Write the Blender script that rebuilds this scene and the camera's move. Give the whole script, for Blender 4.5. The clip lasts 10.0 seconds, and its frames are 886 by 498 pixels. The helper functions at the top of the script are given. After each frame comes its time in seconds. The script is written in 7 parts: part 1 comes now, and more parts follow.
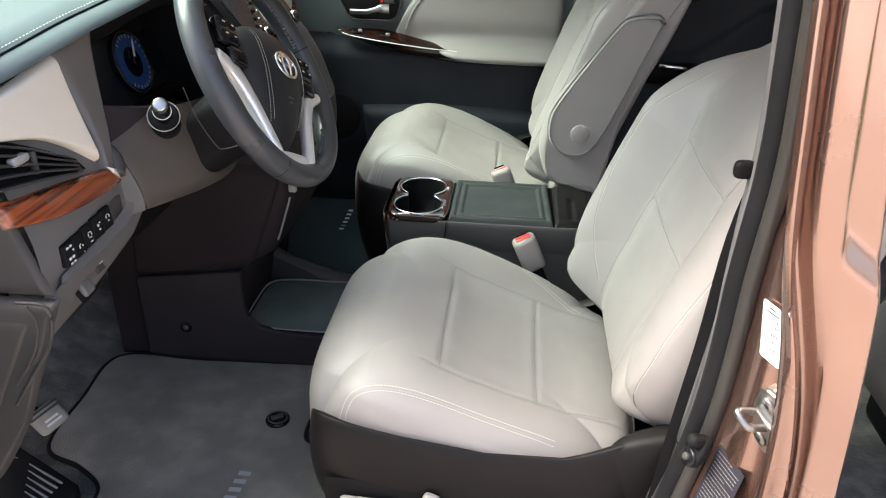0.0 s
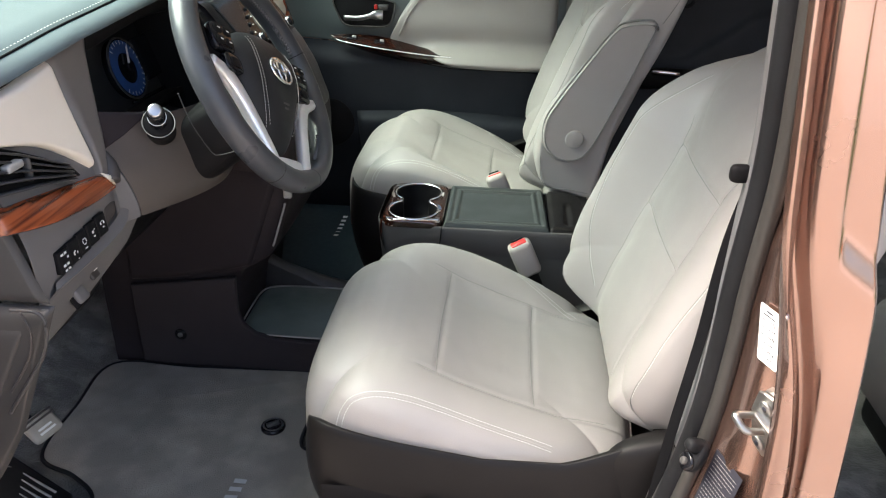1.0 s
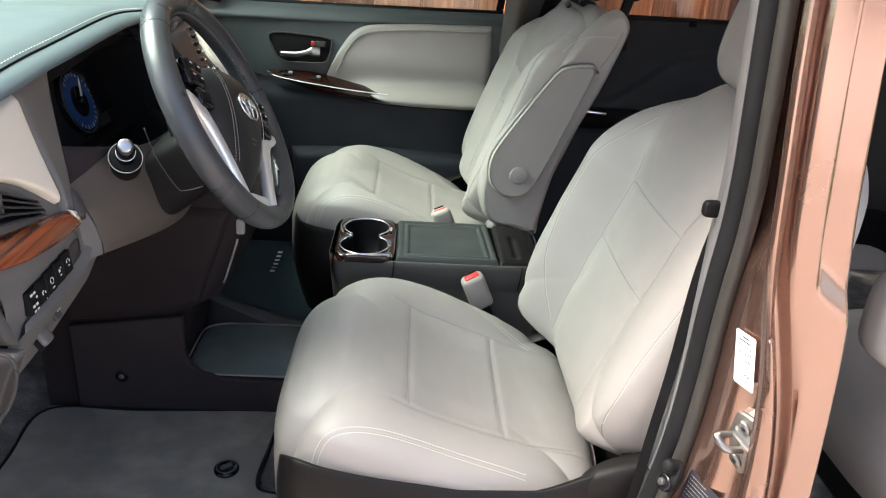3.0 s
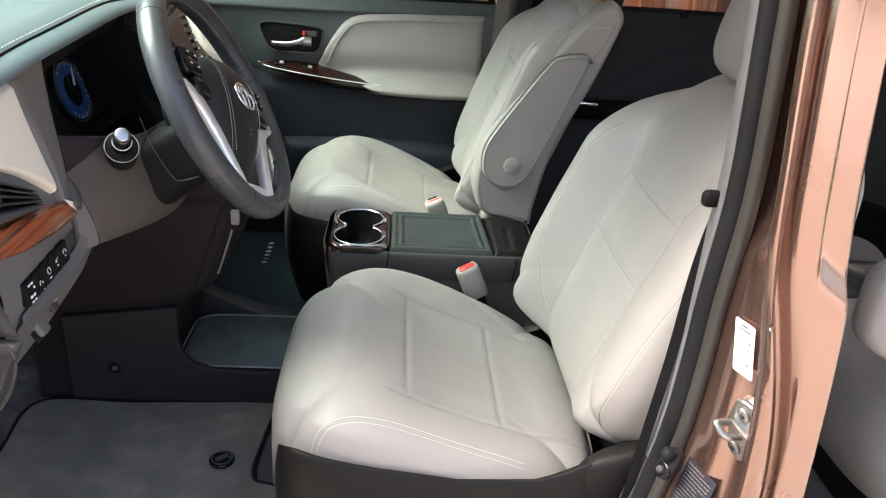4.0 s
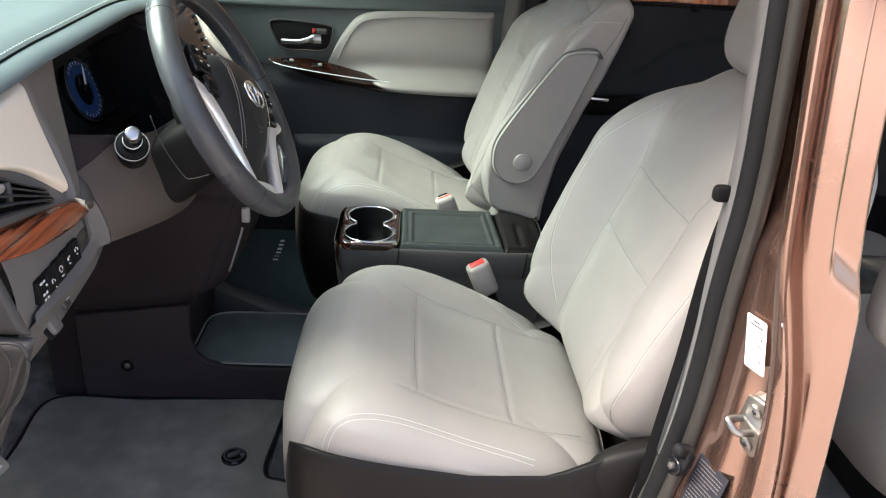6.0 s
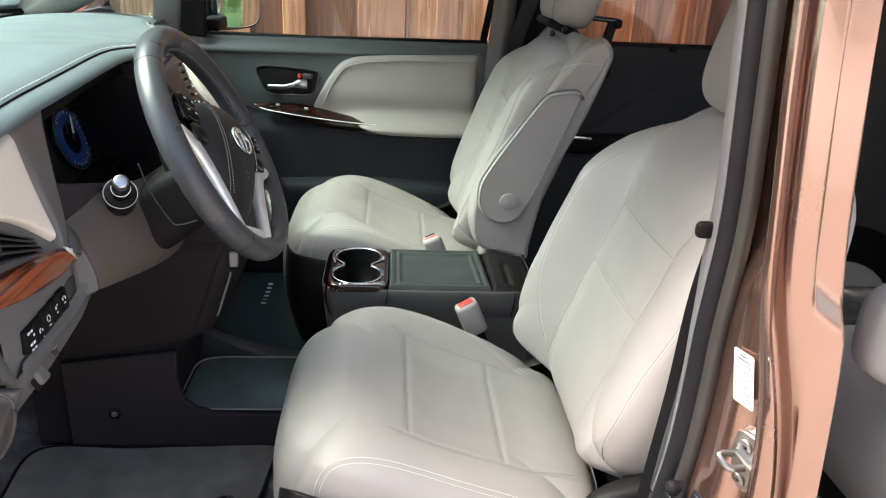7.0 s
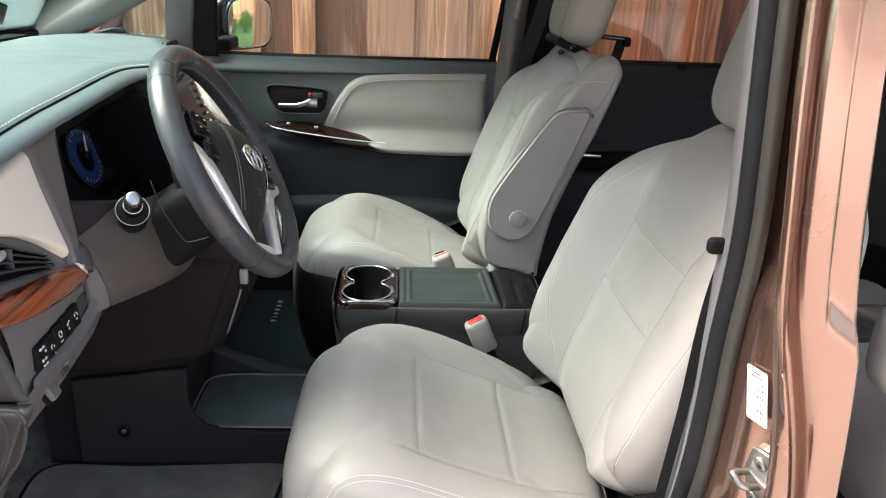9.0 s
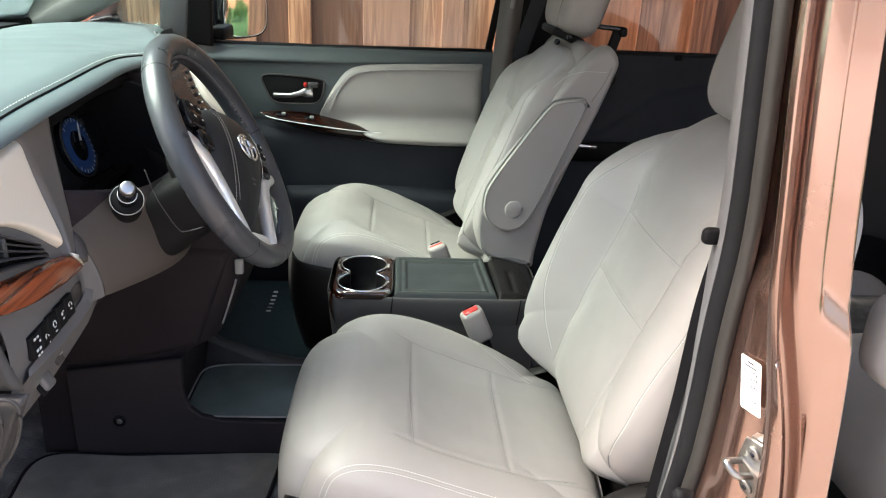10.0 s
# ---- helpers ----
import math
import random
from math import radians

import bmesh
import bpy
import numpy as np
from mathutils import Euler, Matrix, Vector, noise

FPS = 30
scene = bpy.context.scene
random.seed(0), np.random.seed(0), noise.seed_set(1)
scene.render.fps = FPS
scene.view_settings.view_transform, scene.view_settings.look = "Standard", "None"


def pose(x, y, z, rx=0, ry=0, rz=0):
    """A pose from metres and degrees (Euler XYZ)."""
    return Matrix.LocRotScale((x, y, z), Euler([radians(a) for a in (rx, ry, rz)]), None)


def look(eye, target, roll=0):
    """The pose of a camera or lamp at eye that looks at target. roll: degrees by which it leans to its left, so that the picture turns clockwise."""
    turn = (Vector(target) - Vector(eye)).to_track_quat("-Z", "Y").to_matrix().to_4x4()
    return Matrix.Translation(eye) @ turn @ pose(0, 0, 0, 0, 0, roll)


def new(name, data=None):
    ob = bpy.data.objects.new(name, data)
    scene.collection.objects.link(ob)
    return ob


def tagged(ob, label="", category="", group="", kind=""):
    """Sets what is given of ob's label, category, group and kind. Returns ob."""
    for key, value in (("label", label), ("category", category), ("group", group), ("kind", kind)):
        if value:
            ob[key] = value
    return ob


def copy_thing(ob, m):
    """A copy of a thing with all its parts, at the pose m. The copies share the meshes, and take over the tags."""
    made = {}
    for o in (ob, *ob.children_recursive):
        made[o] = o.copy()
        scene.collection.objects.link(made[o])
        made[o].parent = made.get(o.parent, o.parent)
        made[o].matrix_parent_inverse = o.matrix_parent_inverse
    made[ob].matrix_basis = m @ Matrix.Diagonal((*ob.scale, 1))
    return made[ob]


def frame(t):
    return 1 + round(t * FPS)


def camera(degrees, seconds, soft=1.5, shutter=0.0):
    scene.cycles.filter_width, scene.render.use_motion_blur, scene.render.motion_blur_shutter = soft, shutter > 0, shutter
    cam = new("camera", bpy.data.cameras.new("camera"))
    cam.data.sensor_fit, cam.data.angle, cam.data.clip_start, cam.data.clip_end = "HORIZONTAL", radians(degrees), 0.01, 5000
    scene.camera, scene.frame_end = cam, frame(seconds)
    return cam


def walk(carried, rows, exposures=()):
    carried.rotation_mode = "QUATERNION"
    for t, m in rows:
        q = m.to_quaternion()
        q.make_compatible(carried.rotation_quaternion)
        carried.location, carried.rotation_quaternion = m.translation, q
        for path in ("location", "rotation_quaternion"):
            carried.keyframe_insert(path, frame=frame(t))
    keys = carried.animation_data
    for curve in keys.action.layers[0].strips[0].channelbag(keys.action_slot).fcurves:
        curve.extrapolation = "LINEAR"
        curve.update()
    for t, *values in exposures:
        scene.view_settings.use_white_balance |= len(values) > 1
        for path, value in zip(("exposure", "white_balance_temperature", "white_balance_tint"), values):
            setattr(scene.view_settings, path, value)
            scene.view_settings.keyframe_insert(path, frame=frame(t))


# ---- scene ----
cam = camera(60.6, 10.0, 1.1)
PATH = [
    (0, (0.646, -1.553, 1.466), (0.483, 0.221, 0.558), 1.2),
    (0.5, (0.643, -1.55, 1.467), (0.498, 0.227, 0.56), 1.0),
    (1, (0.642, -1.553, 1.464), (0.495, 0.231, 0.571), 1.2),
    (1.5, (0.642, -1.553, 1.467), (0.528, 0.249, 0.606), 1.8),
    (2, (0.607, -1.563, 1.465), (0.592, 0.263, 0.65), 4.0),
    (2.5, (0.566, -1.573, 1.47), (0.622, 0.259, 0.671), 4.0),
    (4, (0.522, -1.576, 1.466), (0.661, 0.243, 0.647), 4.3),
    (4.5, (0.522, -1.576, 1.465), (0.636, 0.24, 0.635), 3.9),
    (5, (0.523, -1.574, 1.465), (0.622, 0.239, 0.624), 3.7),
    (6.5, (0.525, -1.578, 1.466), (0.649, 0.251, 0.666), 3.3),
    (7, (0.524, -1.581, 1.471), (0.662, 0.275, 0.738), 2.8),
    (7.5, (0.521, -1.579, 1.474), (0.629, 0.303, 0.804), 2.4),
    (8, (0.522, -1.58, 1.472), (0.618, 0.31, 0.825), 2.4),
    (8.5, (0.52, -1.58, 1.469), (0.623, 0.303, 0.803), 2.4),
    (9, (0.522, -1.582, 1.468), (0.636, 0.293, 0.78), 2.5),
    (9.5, (0.522, -1.583, 1.468), (0.649, 0.287, 0.769), 2.6),
    (10, (0.523, -1.582, 1.467), (0.648, 0.283, 0.757), 2.7),
]
walk(cam, [(t, look(eye, target, roll)) for t, eye, target, roll in PATH], exposures=[(0.0, 2.25, 7000, 14)])

# ---------- daylight: bright overcast sky, soft sun from ahead of the van ----------
world = bpy.data.worlds.new("sky")
scene.world = world
world.use_nodes = True
wn, wl = world.node_tree.nodes, world.node_tree.links
sky = wn.new("ShaderNodeTexSky")
sky.sky_type, sky.sun_disc = "NISHITA", False
sky.sun_elevation, sky.sun_rotation = radians(51), radians(273)
sky.air_density, sky.dust_density = 1.0, 4.0
wl.new(sky.outputs[0], wn["Background"].inputs[0])
wn["Background"].inputs[1].default_value = 0.15
sun_data = bpy.data.lights.new("sun", "SUN")
sun_data.energy, sun_data.angle, sun_data.color = 2.5, radians(45), (1.0, 0.96, 0.91)
sun = new("sun", sun_data)
sun.matrix_basis = look((-4.4, 0.25, 6.5), (0.4, 0.0, 0.8))

# ---------- materials ----------


def nodes_of(name):
    m = bpy.data.materials.new(name)
    m.use_nodes = True
    t = m.node_tree
    return m, t, t.nodes["Principled BSDF"]


def surface(name, col, rough=0.5, metal=0.0, var=0.12, scale=6.0, grain=400.0, bump=0.15, dist=0.0006,
            coat=0.0, sheen=0.0, voronoi=False, spec=0.5, stretch=(1, 1, 1), tint=None, coat_rough=0.05):
    """A surface with broad unevenness in colour and gloss and fine relief."""
    m, t, p = nodes_of(name)
    n, l = t.nodes, t.links
    co = n.new("ShaderNodeTexCoord")
    mp = n.new("ShaderNodeMapping")
    mp.inputs["Scale"].default_value = stretch
    l.new(co.outputs["Object"], mp.inputs[0])
    a = n.new("ShaderNodeTexNoise")
    a.inputs["Scale"].default_value, a.inputs["Detail"].default_value = scale, 5
    l.new(mp.outputs[0], a.inputs["Vector"])
    if voronoi:
        b = n.new("ShaderNodeTexVoronoi")
        b.inputs["Scale"].default_value = grain
        fine = b.outputs["Distance"]
    else:
        b = n.new("ShaderNodeTexNoise")
        b.inputs["Scale"].default_value, b.inputs["Detail"].default_value = grain, 3
        fine = b.outputs["Fac"]
    l.new(mp.outputs[0], b.inputs["Vector"])
    mixer = n.new("ShaderNodeMix")
    mixer.data_type = "RGBA"
    tint = tint or [c * (1 - 1.6 * var) for c in col]
    mixer.inputs[6].default_value = (*[min(1, c * (1 + var * 0.5)) for c in col], 1)
    mixer.inputs[7].default_value = (*tint, 1)
    ramp = n.new("ShaderNodeMapRange")
    ramp.inputs[1].default_value, ramp.inputs[2].default_value = 0.3, 0.7
    add = n.new("ShaderNodeMath")
    add.operation = "MULTIPLY_ADD"
    add.inputs[1].default_value = 0.25
    l.new(fine, add.inputs[0])
    l.new(a.outputs["Fac"], add.inputs[2])
    l.new(add.outputs[0], ramp.inputs[0])
    l.new(ramp.outputs[0], mixer.inputs[0])
    l.new(mixer.outputs[2], p.inputs["Base Color"])
    rr = n.new("ShaderNodeMapRange")
    rr.inputs[1].default_value, rr.inputs[2].default_value = 0.3, 0.7
    rr.inputs[3].default_value, rr.inputs[4].default_value = max(0.02, rough - 0.06), min(1, rough + 0.06)
    l.new(a.outputs["Fac"], rr.inputs[0])
    l.new(rr.outputs[0], p.inputs["Roughness"])
    p.inputs["Metallic"].default_value = metal
    p.inputs["Specular IOR Level"].default_value = spec
    p.inputs["Coat Weight"].default_value, p.inputs["Coat Roughness"].default_value = coat, coat_rough
    p.inputs["Sheen Weight"].default_value = sheen
    if bump:
        bp = n.new("ShaderNodeBump")
        bp.inputs["Strength"].default_value, bp.inputs["Distance"].default_value = bump, dist
        l.new(fine, bp.inputs["Height"])
        l.new(bp.outputs[0], p.inputs["Normal"])
    return m


def wood(name, dark, light, stretch, rough=0.3, coat=0.0, scale=18.0):
    """Grained wood; stretch squeezes the rings along the grain."""
    m, t, p = nodes_of(name)
    n, l = t.nodes, t.links
    co = n.new("ShaderNodeTexCoord")
    mp = n.new("ShaderNodeMapping")
    mp.inputs["Scale"].default_value = stretch
    l.new(co.outputs["Object"], mp.inputs[0])
    a = n.new("ShaderNodeTexNoise")
    a.inputs["Scale"].default_value, a.inputs["Detail"].default_value, a.inputs["Distortion"].default_value = scale, 6, 0.6
    l.new(mp.outputs[0], a.inputs["Vector"])
    w = n.new("ShaderNodeTexWave")
    w.inputs["Scale"].default_value, w.inputs["Distortion"].default_value, w.inputs["Detail"].default_value = scale * 0.5, 9, 3
    l.new(mp.outputs[0], w.inputs["Vector"])
    mm = n.new("ShaderNodeMath")
    mm.operation = "MULTIPLY_ADD"
    mm.inputs[1].default_value = 0.35
    l.new(w.outputs["Fac"], mm.inputs[0])
    l.new(a.outputs["Fac"], mm.inputs[2])
    cr = n.new("ShaderNodeValToRGB")
    cr.color_ramp.elements[0].position, cr.color_ramp.elements[1].position = 0.38, 0.85
    cr.color_ramp.elements[0].color, cr.color_ramp.elements[1].color = (*dark, 1), (*light, 1)
    l.new(mm.outputs[0], cr.inputs[0])
    l.new(cr.outputs[0], p.inputs["Base Color"])
    p.inputs["Roughness"].default_value = rough
    p.inputs["Coat Weight"].default_value = coat
    p.inputs["Coat Roughness"].default_value = 0.04
    return m


def clear_glass(name, col=(0.97, 0.99, 0.98), ior=1.45):
    """A thin pane: tinted see-through with a clear gloss."""
    m, t, p = nodes_of(name)
    n, l = t.nodes, t.links
    n.remove(p)
    see, shine = n.new("ShaderNodeBsdfTransparent"), n.new("ShaderNodeBsdfGlossy")
    see.inputs[0].default_value = (*col, 1)
    shine.inputs["Roughness"].default_value = 0.01
    fr, mx = n.new("ShaderNodeFresnel"), n.new("ShaderNodeMixShader")
    fr.inputs[0].default_value = ior
    l.new(fr.outputs[0], mx.inputs[0])
    l.new(see.outputs[0], mx.inputs[1])
    l.new(shine.outputs[0], mx.inputs[2])
    l.new(mx.outputs[0], n["Material Output"].inputs[0])
    return m


LEATHER = surface("grey_leather", (0.29, 0.272, 0.257), 0.5, var=0.035, scale=9, grain=700, bump=0.22, dist=0.0005, voronoi=True)
STITCH = surface("pale_thread", (0.58, 0.57, 0.545), 0.8, var=0.05, grain=2000, bump=0)
# Darker grey for seam lines, paints the shade in the creases.
SEAM = surface("seam_shadow_grey", (0.205, 0.2, 0.19), 0.8, var=0.05, bump=0)
BLACK = surface("black_plastic", (0.0105, 0.01, 0.0105), 0.58, var=0.1, scale=12, grain=900, bump=0.25, dist=0.0004, voronoi=True, spec=0.08)
CHAR = surface("charcoal_plastic", (0.062, 0.0595, 0.058), 0.45, var=0.08, scale=10, grain=900, bump=0.3, dist=0.0004, voronoi=True, spec=0.28)
TAUPE = surface("taupe_plastic", (0.06, 0.049, 0.042), 0.55, var=0.06, scale=8, grain=900, bump=0.3, dist=0.0004, voronoi=True)
GREYP = surface("mid_grey_plastic", (0.282, 0.275, 0.261), 0.5, var=0.05, scale=8, grain=900, bump=0.2, dist=0.0003, voronoi=True)
PALEP = surface("pale_grey_plastic", (0.40, 0.395, 0.38), 0.55, var=0.04, scale=8, grain=900, bump=0.2, dist=0.0003, voronoi=True)
DASHTOP = surface("slate_soft_dash", (0.105, 0.135, 0.143), 0.5, var=0.05, scale=7, grain=800, bump=0.3, dist=0.0005, voronoi=True)
BEIGE = surface("cream_panel", (0.74, 0.665, 0.56), 0.5, var=0.04, scale=7, grain=800, bump=0.2, dist=0.0004, voronoi=True)
GLOSS = surface("gloss_black", (0.010, 0.010, 0.012), 0.10, var=0.1, grain=300, bump=0, spec=0.35)
RUBBER = surface("black_rubber", (0.010, 0.0105, 0.012), 0.62, var=0.15, scale=20, grain=500, bump=0.2, spec=0.2)
SLATE = surface("dark_green_rubber_mat", (0.12, 0.15, 0.136), 0.38, var=0.1, scale=20, grain=1200, bump=0.3)
CONSOLE = surface("warm_charcoal_console_vinyl", (0.072, 0.069, 0.067), 0.5, var=0.06, scale=10, grain=900, bump=0.3, dist=0.0004, voronoi=True, spec=0.3)
LIDMAT = surface("dark_slate_lid_vinyl", (0.031, 0.036, 0.035), 0.5, var=0.08, scale=14, grain=1100, bump=0.2, dist=0.0003, spec=0.3)
# Mat and carpet greys raised to make up for a dim footwell.
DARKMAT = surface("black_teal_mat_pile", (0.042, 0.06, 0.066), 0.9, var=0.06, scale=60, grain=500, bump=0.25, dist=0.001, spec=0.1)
CARPET = surface("charcoal_carpet", (0.24, 0.236, 0.21), 0.95, var=0.4, scale=20, grain=300, bump=1.0, dist=0.005, sheen=0.25, spec=0.2)
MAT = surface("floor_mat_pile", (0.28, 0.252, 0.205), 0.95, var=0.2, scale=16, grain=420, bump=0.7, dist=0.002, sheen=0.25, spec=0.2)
PAINT = surface("bronze_metallic_paint", (0.3, 0.18, 0.143), 0.24, metal=0.9, var=0.04, scale=5, grain=3500, bump=0.03, dist=0.0002, coat=1.0)
CHROME = surface("chrome", (0.80, 0.80, 0.80), 0.08, metal=1, var=0.02, bump=0)
SATIN = surface("satin_silver", (0.900, 0.900, 0.900), 0.34, metal=0.6, var=0.03, bump=0)
ZINC = surface("zinc_plated_steel", (0.42, 0.42, 0.4), 0.34, metal=1, var=0.15, scale=40, grain=200, bump=0.1)
RED = surface("red_plastic", (0.55, 0.028, 0.022), 0.35, var=0.05, bump=0)
WHITE = surface("white_print", (0.78, 0.78, 0.76), 0.6, var=0.03, bump=0)
PAPER = surface("white_sticker", (0.80, 0.79, 0.78), 0.4, var=0.03, bump=0)
INK = surface("dark_ink", (0.03, 0.03, 0.04), 0.6, var=0.1, bump=0, spec=0.12)
STEERL = surface("black_leather", (0.046, 0.049, 0.054), 0.32, var=0.05, scale=20, grain=900, bump=0.12, dist=0.0004, voronoi=True, spec=0.4)
AIRBAG = surface("black_airbag_vinyl", (0.018, 0.0185, 0.02), 0.5, var=0.06, scale=20, grain=900, bump=0.2, dist=0.0004, voronoi=True, spec=0.25)
# Black rim lacing coloured grey to carry its glints.
LACE = surface("lacing_glint_grey", (0.085, 0.085, 0.09), 0.35, var=0.1, bump=0, spec=0.6)
HANDLE = surface("brushed_handle_metal", (0.42, 0.42, 0.42), 0.3, metal=1, var=0.04, bump=0)
KICKLOW = surface("dark_grey_kick_plastic", (0.06, 0.056, 0.053), 0.5, var=0.08, scale=8, grain=900, bump=0.3, dist=0.0004, voronoi=True, spec=0.3)
BUCKLE = surface("cream_grey_buckle_plastic", (0.31, 0.285, 0.262), 0.45, var=0.03, scale=20, grain=900, bump=0.1, dist=0.0002)
BLUE = surface("blue_dial", (0.02, 0.075, 0.26), 0.35, var=0.15, scale=30, bump=0)
WEBBING = surface("black_webbing", (0.006, 0.006, 0.007), 0.8, var=0.15, grain=1500, bump=0.5, stretch=(1, 1, 4), spec=0.12)
BELTGREY = surface("grey_webbing", (0.05, 0.052, 0.058), 0.8, var=0.15, grain=1500, bump=0.5, spec=0.15)
TUNNEL = surface("dark_tunnel_plastic", (0.038, 0.032, 0.034), 0.45, var=0.1, scale=9, grain=900, bump=0.3, dist=0.0004, voronoi=True, spec=0.08)
# Darker copy of TUNNEL, offsets the stronger light on the upper stack.
STACKUP = surface("dimmed_tunnel_plastic", (0.028, 0.0228, 0.0245), 0.5, var=0.1, scale=9, grain=900, bump=0.3, dist=0.0004, voronoi=True, spec=0.06)
DOORUP = surface("dark_slate_door_vinyl", (0.062, 0.078, 0.08), 0.5, var=0.06, scale=7, grain=800, bump=0.3, dist=0.0005, voronoi=True)
DOORLOW = surface("navy_black_door_plastic", (0.026, 0.029, 0.035), 0.55, var=0.1, scale=9, grain=800, bump=0.3, dist=0.0005, voronoi=True, spec=0.12)
LIPRUB = surface("olive_grey_rubber", (0.04, 0.038, 0.035), 0.4, var=0.12, scale=14, grain=500, bump=0.1, spec=0.35)
BINTRIM = surface("satin_grey_binnacle_plastic", (0.135, 0.123, 0.113), 0.42, var=0.04, scale=8, grain=900, bump=0.15, dist=0.0003, voronoi=True)
DASHLOW = surface("cool_grey_dash_plastic", (0.132, 0.127, 0.126), 0.5, var=0.06, scale=8, grain=900, bump=0.3, dist=0.0004, voronoi=True)
KICK = surface("brown_grey_kick_plastic", (0.06, 0.053, 0.05), 0.5, var=0.06, scale=8, grain=900, bump=0.3, dist=0.0004, voronoi=True, spec=0.3)
SHIELD = surface("brown_black_seat_plastic", (0.011, 0.010, 0.0098), 0.45, var=0.08, scale=8, grain=900, bump=0.25, dist=0.0004, voronoi=True, spec=0.15)
TRIMGREY = surface("grey_pillar_plastic", (0.125, 0.125, 0.128), 0.55, var=0.04, scale=8, grain=900, bump=0.2, dist=0.0003, voronoi=True)
HEADLINER = surface("pale_headliner", (0.874, 0.846, 0.790), 0.9, var=0.05, grain=900, bump=0.3)
WOODTRIM = wood("red_brown_gloss_wood", (0.075, 0.015, 0.006), (0.30, 0.070, 0.024), (1, 0.08, 3.2), 0.25, coat=0.45, scale=64)
WOODDARK = wood("dark_burl_gloss_wood", (0.005, 0.0016, 0.0012), (0.026, 0.0062, 0.003), (0.4, 1, 2.5), 0.16, coat=0.6, scale=30)
def cedar(name, dark, mid, light):
    """Weathered stained board: long grain, broad blotches, fine streaks and round knots; every board starts elsewhere."""
    m, t, p = nodes_of(name)
    n, l = t.nodes, t.links

    def node(kind, **kw):
        q = n.new(kind)
        for key, val in kw.items():
            q.inputs[key].default_value = val
        return q
    co, info = n.new("ShaderNodeTexCoord"), n.new("ShaderNodeObjectInfo")
    off = n.new("ShaderNodeVectorMath")
    off.operation = "SCALE"
    off.inputs[0].default_value = (13.0, 5.0, 29.0)
    l.new(info.outputs["Random"], off.inputs["Scale"])
    add = n.new("ShaderNodeVectorMath")
    l.new(co.outputs["Object"], add.inputs[0])
    l.new(off.outputs[0], add.inputs[1])

    def noise_at(stretch, scale, detail, warp=0.0):
        mp = node("ShaderNodeMapping", Scale=stretch)
        l.new(add.outputs[0], mp.inputs[0])
        q = node("ShaderNodeTexNoise", Scale=scale, Detail=detail, Distortion=warp)
        l.new(mp.outputs[0], q.inputs["Vector"])
        return q.outputs["Fac"]

    def blend(fac, a, b, lo, hi):
        r = node("ShaderNodeMapRange")
        r.inputs[1].default_value, r.inputs[2].default_value = lo, hi
        l.new(fac, r.inputs[0])
        x = n.new("ShaderNodeMix")
        x.data_type = "RGBA"
        l.new(r.outputs[0], x.inputs[0])
        for slot, c in ((6, a), (7, b)):
            if isinstance(c, tuple):
                x.inputs[slot].default_value = (*c, 1)
            else:
                l.new(c, x.inputs[slot])
        return x.outputs[2]
    grain = noise_at((16, 16, 0.9), 3.0, 4, 1.4)
    col = blend(grain, dark, light, 0.36, 0.66)
    col = blend(noise_at((2.2, 2.2, 0.7), 2.0, 3), col, mid, 0.42, 0.72)
    streak = noise_at((110, 110, 2.0), 1.0, 2)
    col = blend(streak, col, tuple(c * 0.55 for c in dark), 0.60, 0.80)
    v = node("ShaderNodeTexVoronoi", Scale=1.0)
    mp = node("ShaderNodeMapping", Scale=(4.4, 0.0, 2.0))
    l.new(add.outputs[0], mp.inputs[0])
    warp = n.new("ShaderNodeVectorMath")
    warp.operation = "MULTIPLY_ADD"
    warp.inputs[1].default_value = (0.10, 0.0, 0.10)
    nz = node("ShaderNodeTexNoise", Scale=9.0)
    l.new(co.outputs["Object"], nz.inputs["Vector"])
    l.new(nz.outputs["Color"], warp.inputs[0])
    l.new(mp.outputs[0], warp.inputs[2])
    l.new(warp.outputs[0], v.inputs["Vector"])
    col = blend(v.outputs["Distance"], tuple(c * 0.8 for c in light), col, 0.11, 0.20)
    col = blend(v.outputs["Distance"], tuple(c * 0.28 for c in dark), col, 0.045, 0.085)
    l.new(col, p.inputs["Base Color"])
    p.inputs["Roughness"].default_value = 0.75
    bp = node("ShaderNodeBump", Strength=0.3, Distance=0.0015)
    l.new(streak, bp.inputs["Height"])
    l.new(bp.outputs[0], p.inputs["Normal"])
    return m


CEDARS = [cedar("dark_stained_cedar", (0.1141, 0.0459, 0.0263), (0.1985, 0.0835, 0.0455), (0.2637, 0.1113, 0.0603)),
          cedar("red_brown_cedar", (0.2113, 0.0856, 0.0465), (0.3657, 0.1599, 0.0879), (0.5067, 0.2259, 0.1234)),
          cedar("orange_cedar", (0.3347, 0.1294, 0.0605), (0.5355, 0.2357, 0.1155), (0.7274, 0.3406, 0.1742))]
FENCE = CEDARS[1]
CONCRETE = surface("driveway_concrete", (0.52, 0.465, 0.4), 0.9, var=0.15, scale=2.5, grain=90, bump=0.4, dist=0.004)
GRASS = surface("lawn", (0.055, 0.12, 0.022), 0.9, var=0.35, scale=4, grain=60, bump=0.6, dist=0.02)
LEAF = surface("hedge_leaves", (0.05, 0.13, 0.02), 0.7, var=0.4, scale=5, bump=0)
BOUNCE_SLAB = surface("pale_bounce_concrete", (0.66, 0.63, 0.58), 0.9, var=0.08, scale=1.2, grain=60, bump=0.3, dist=0.004)
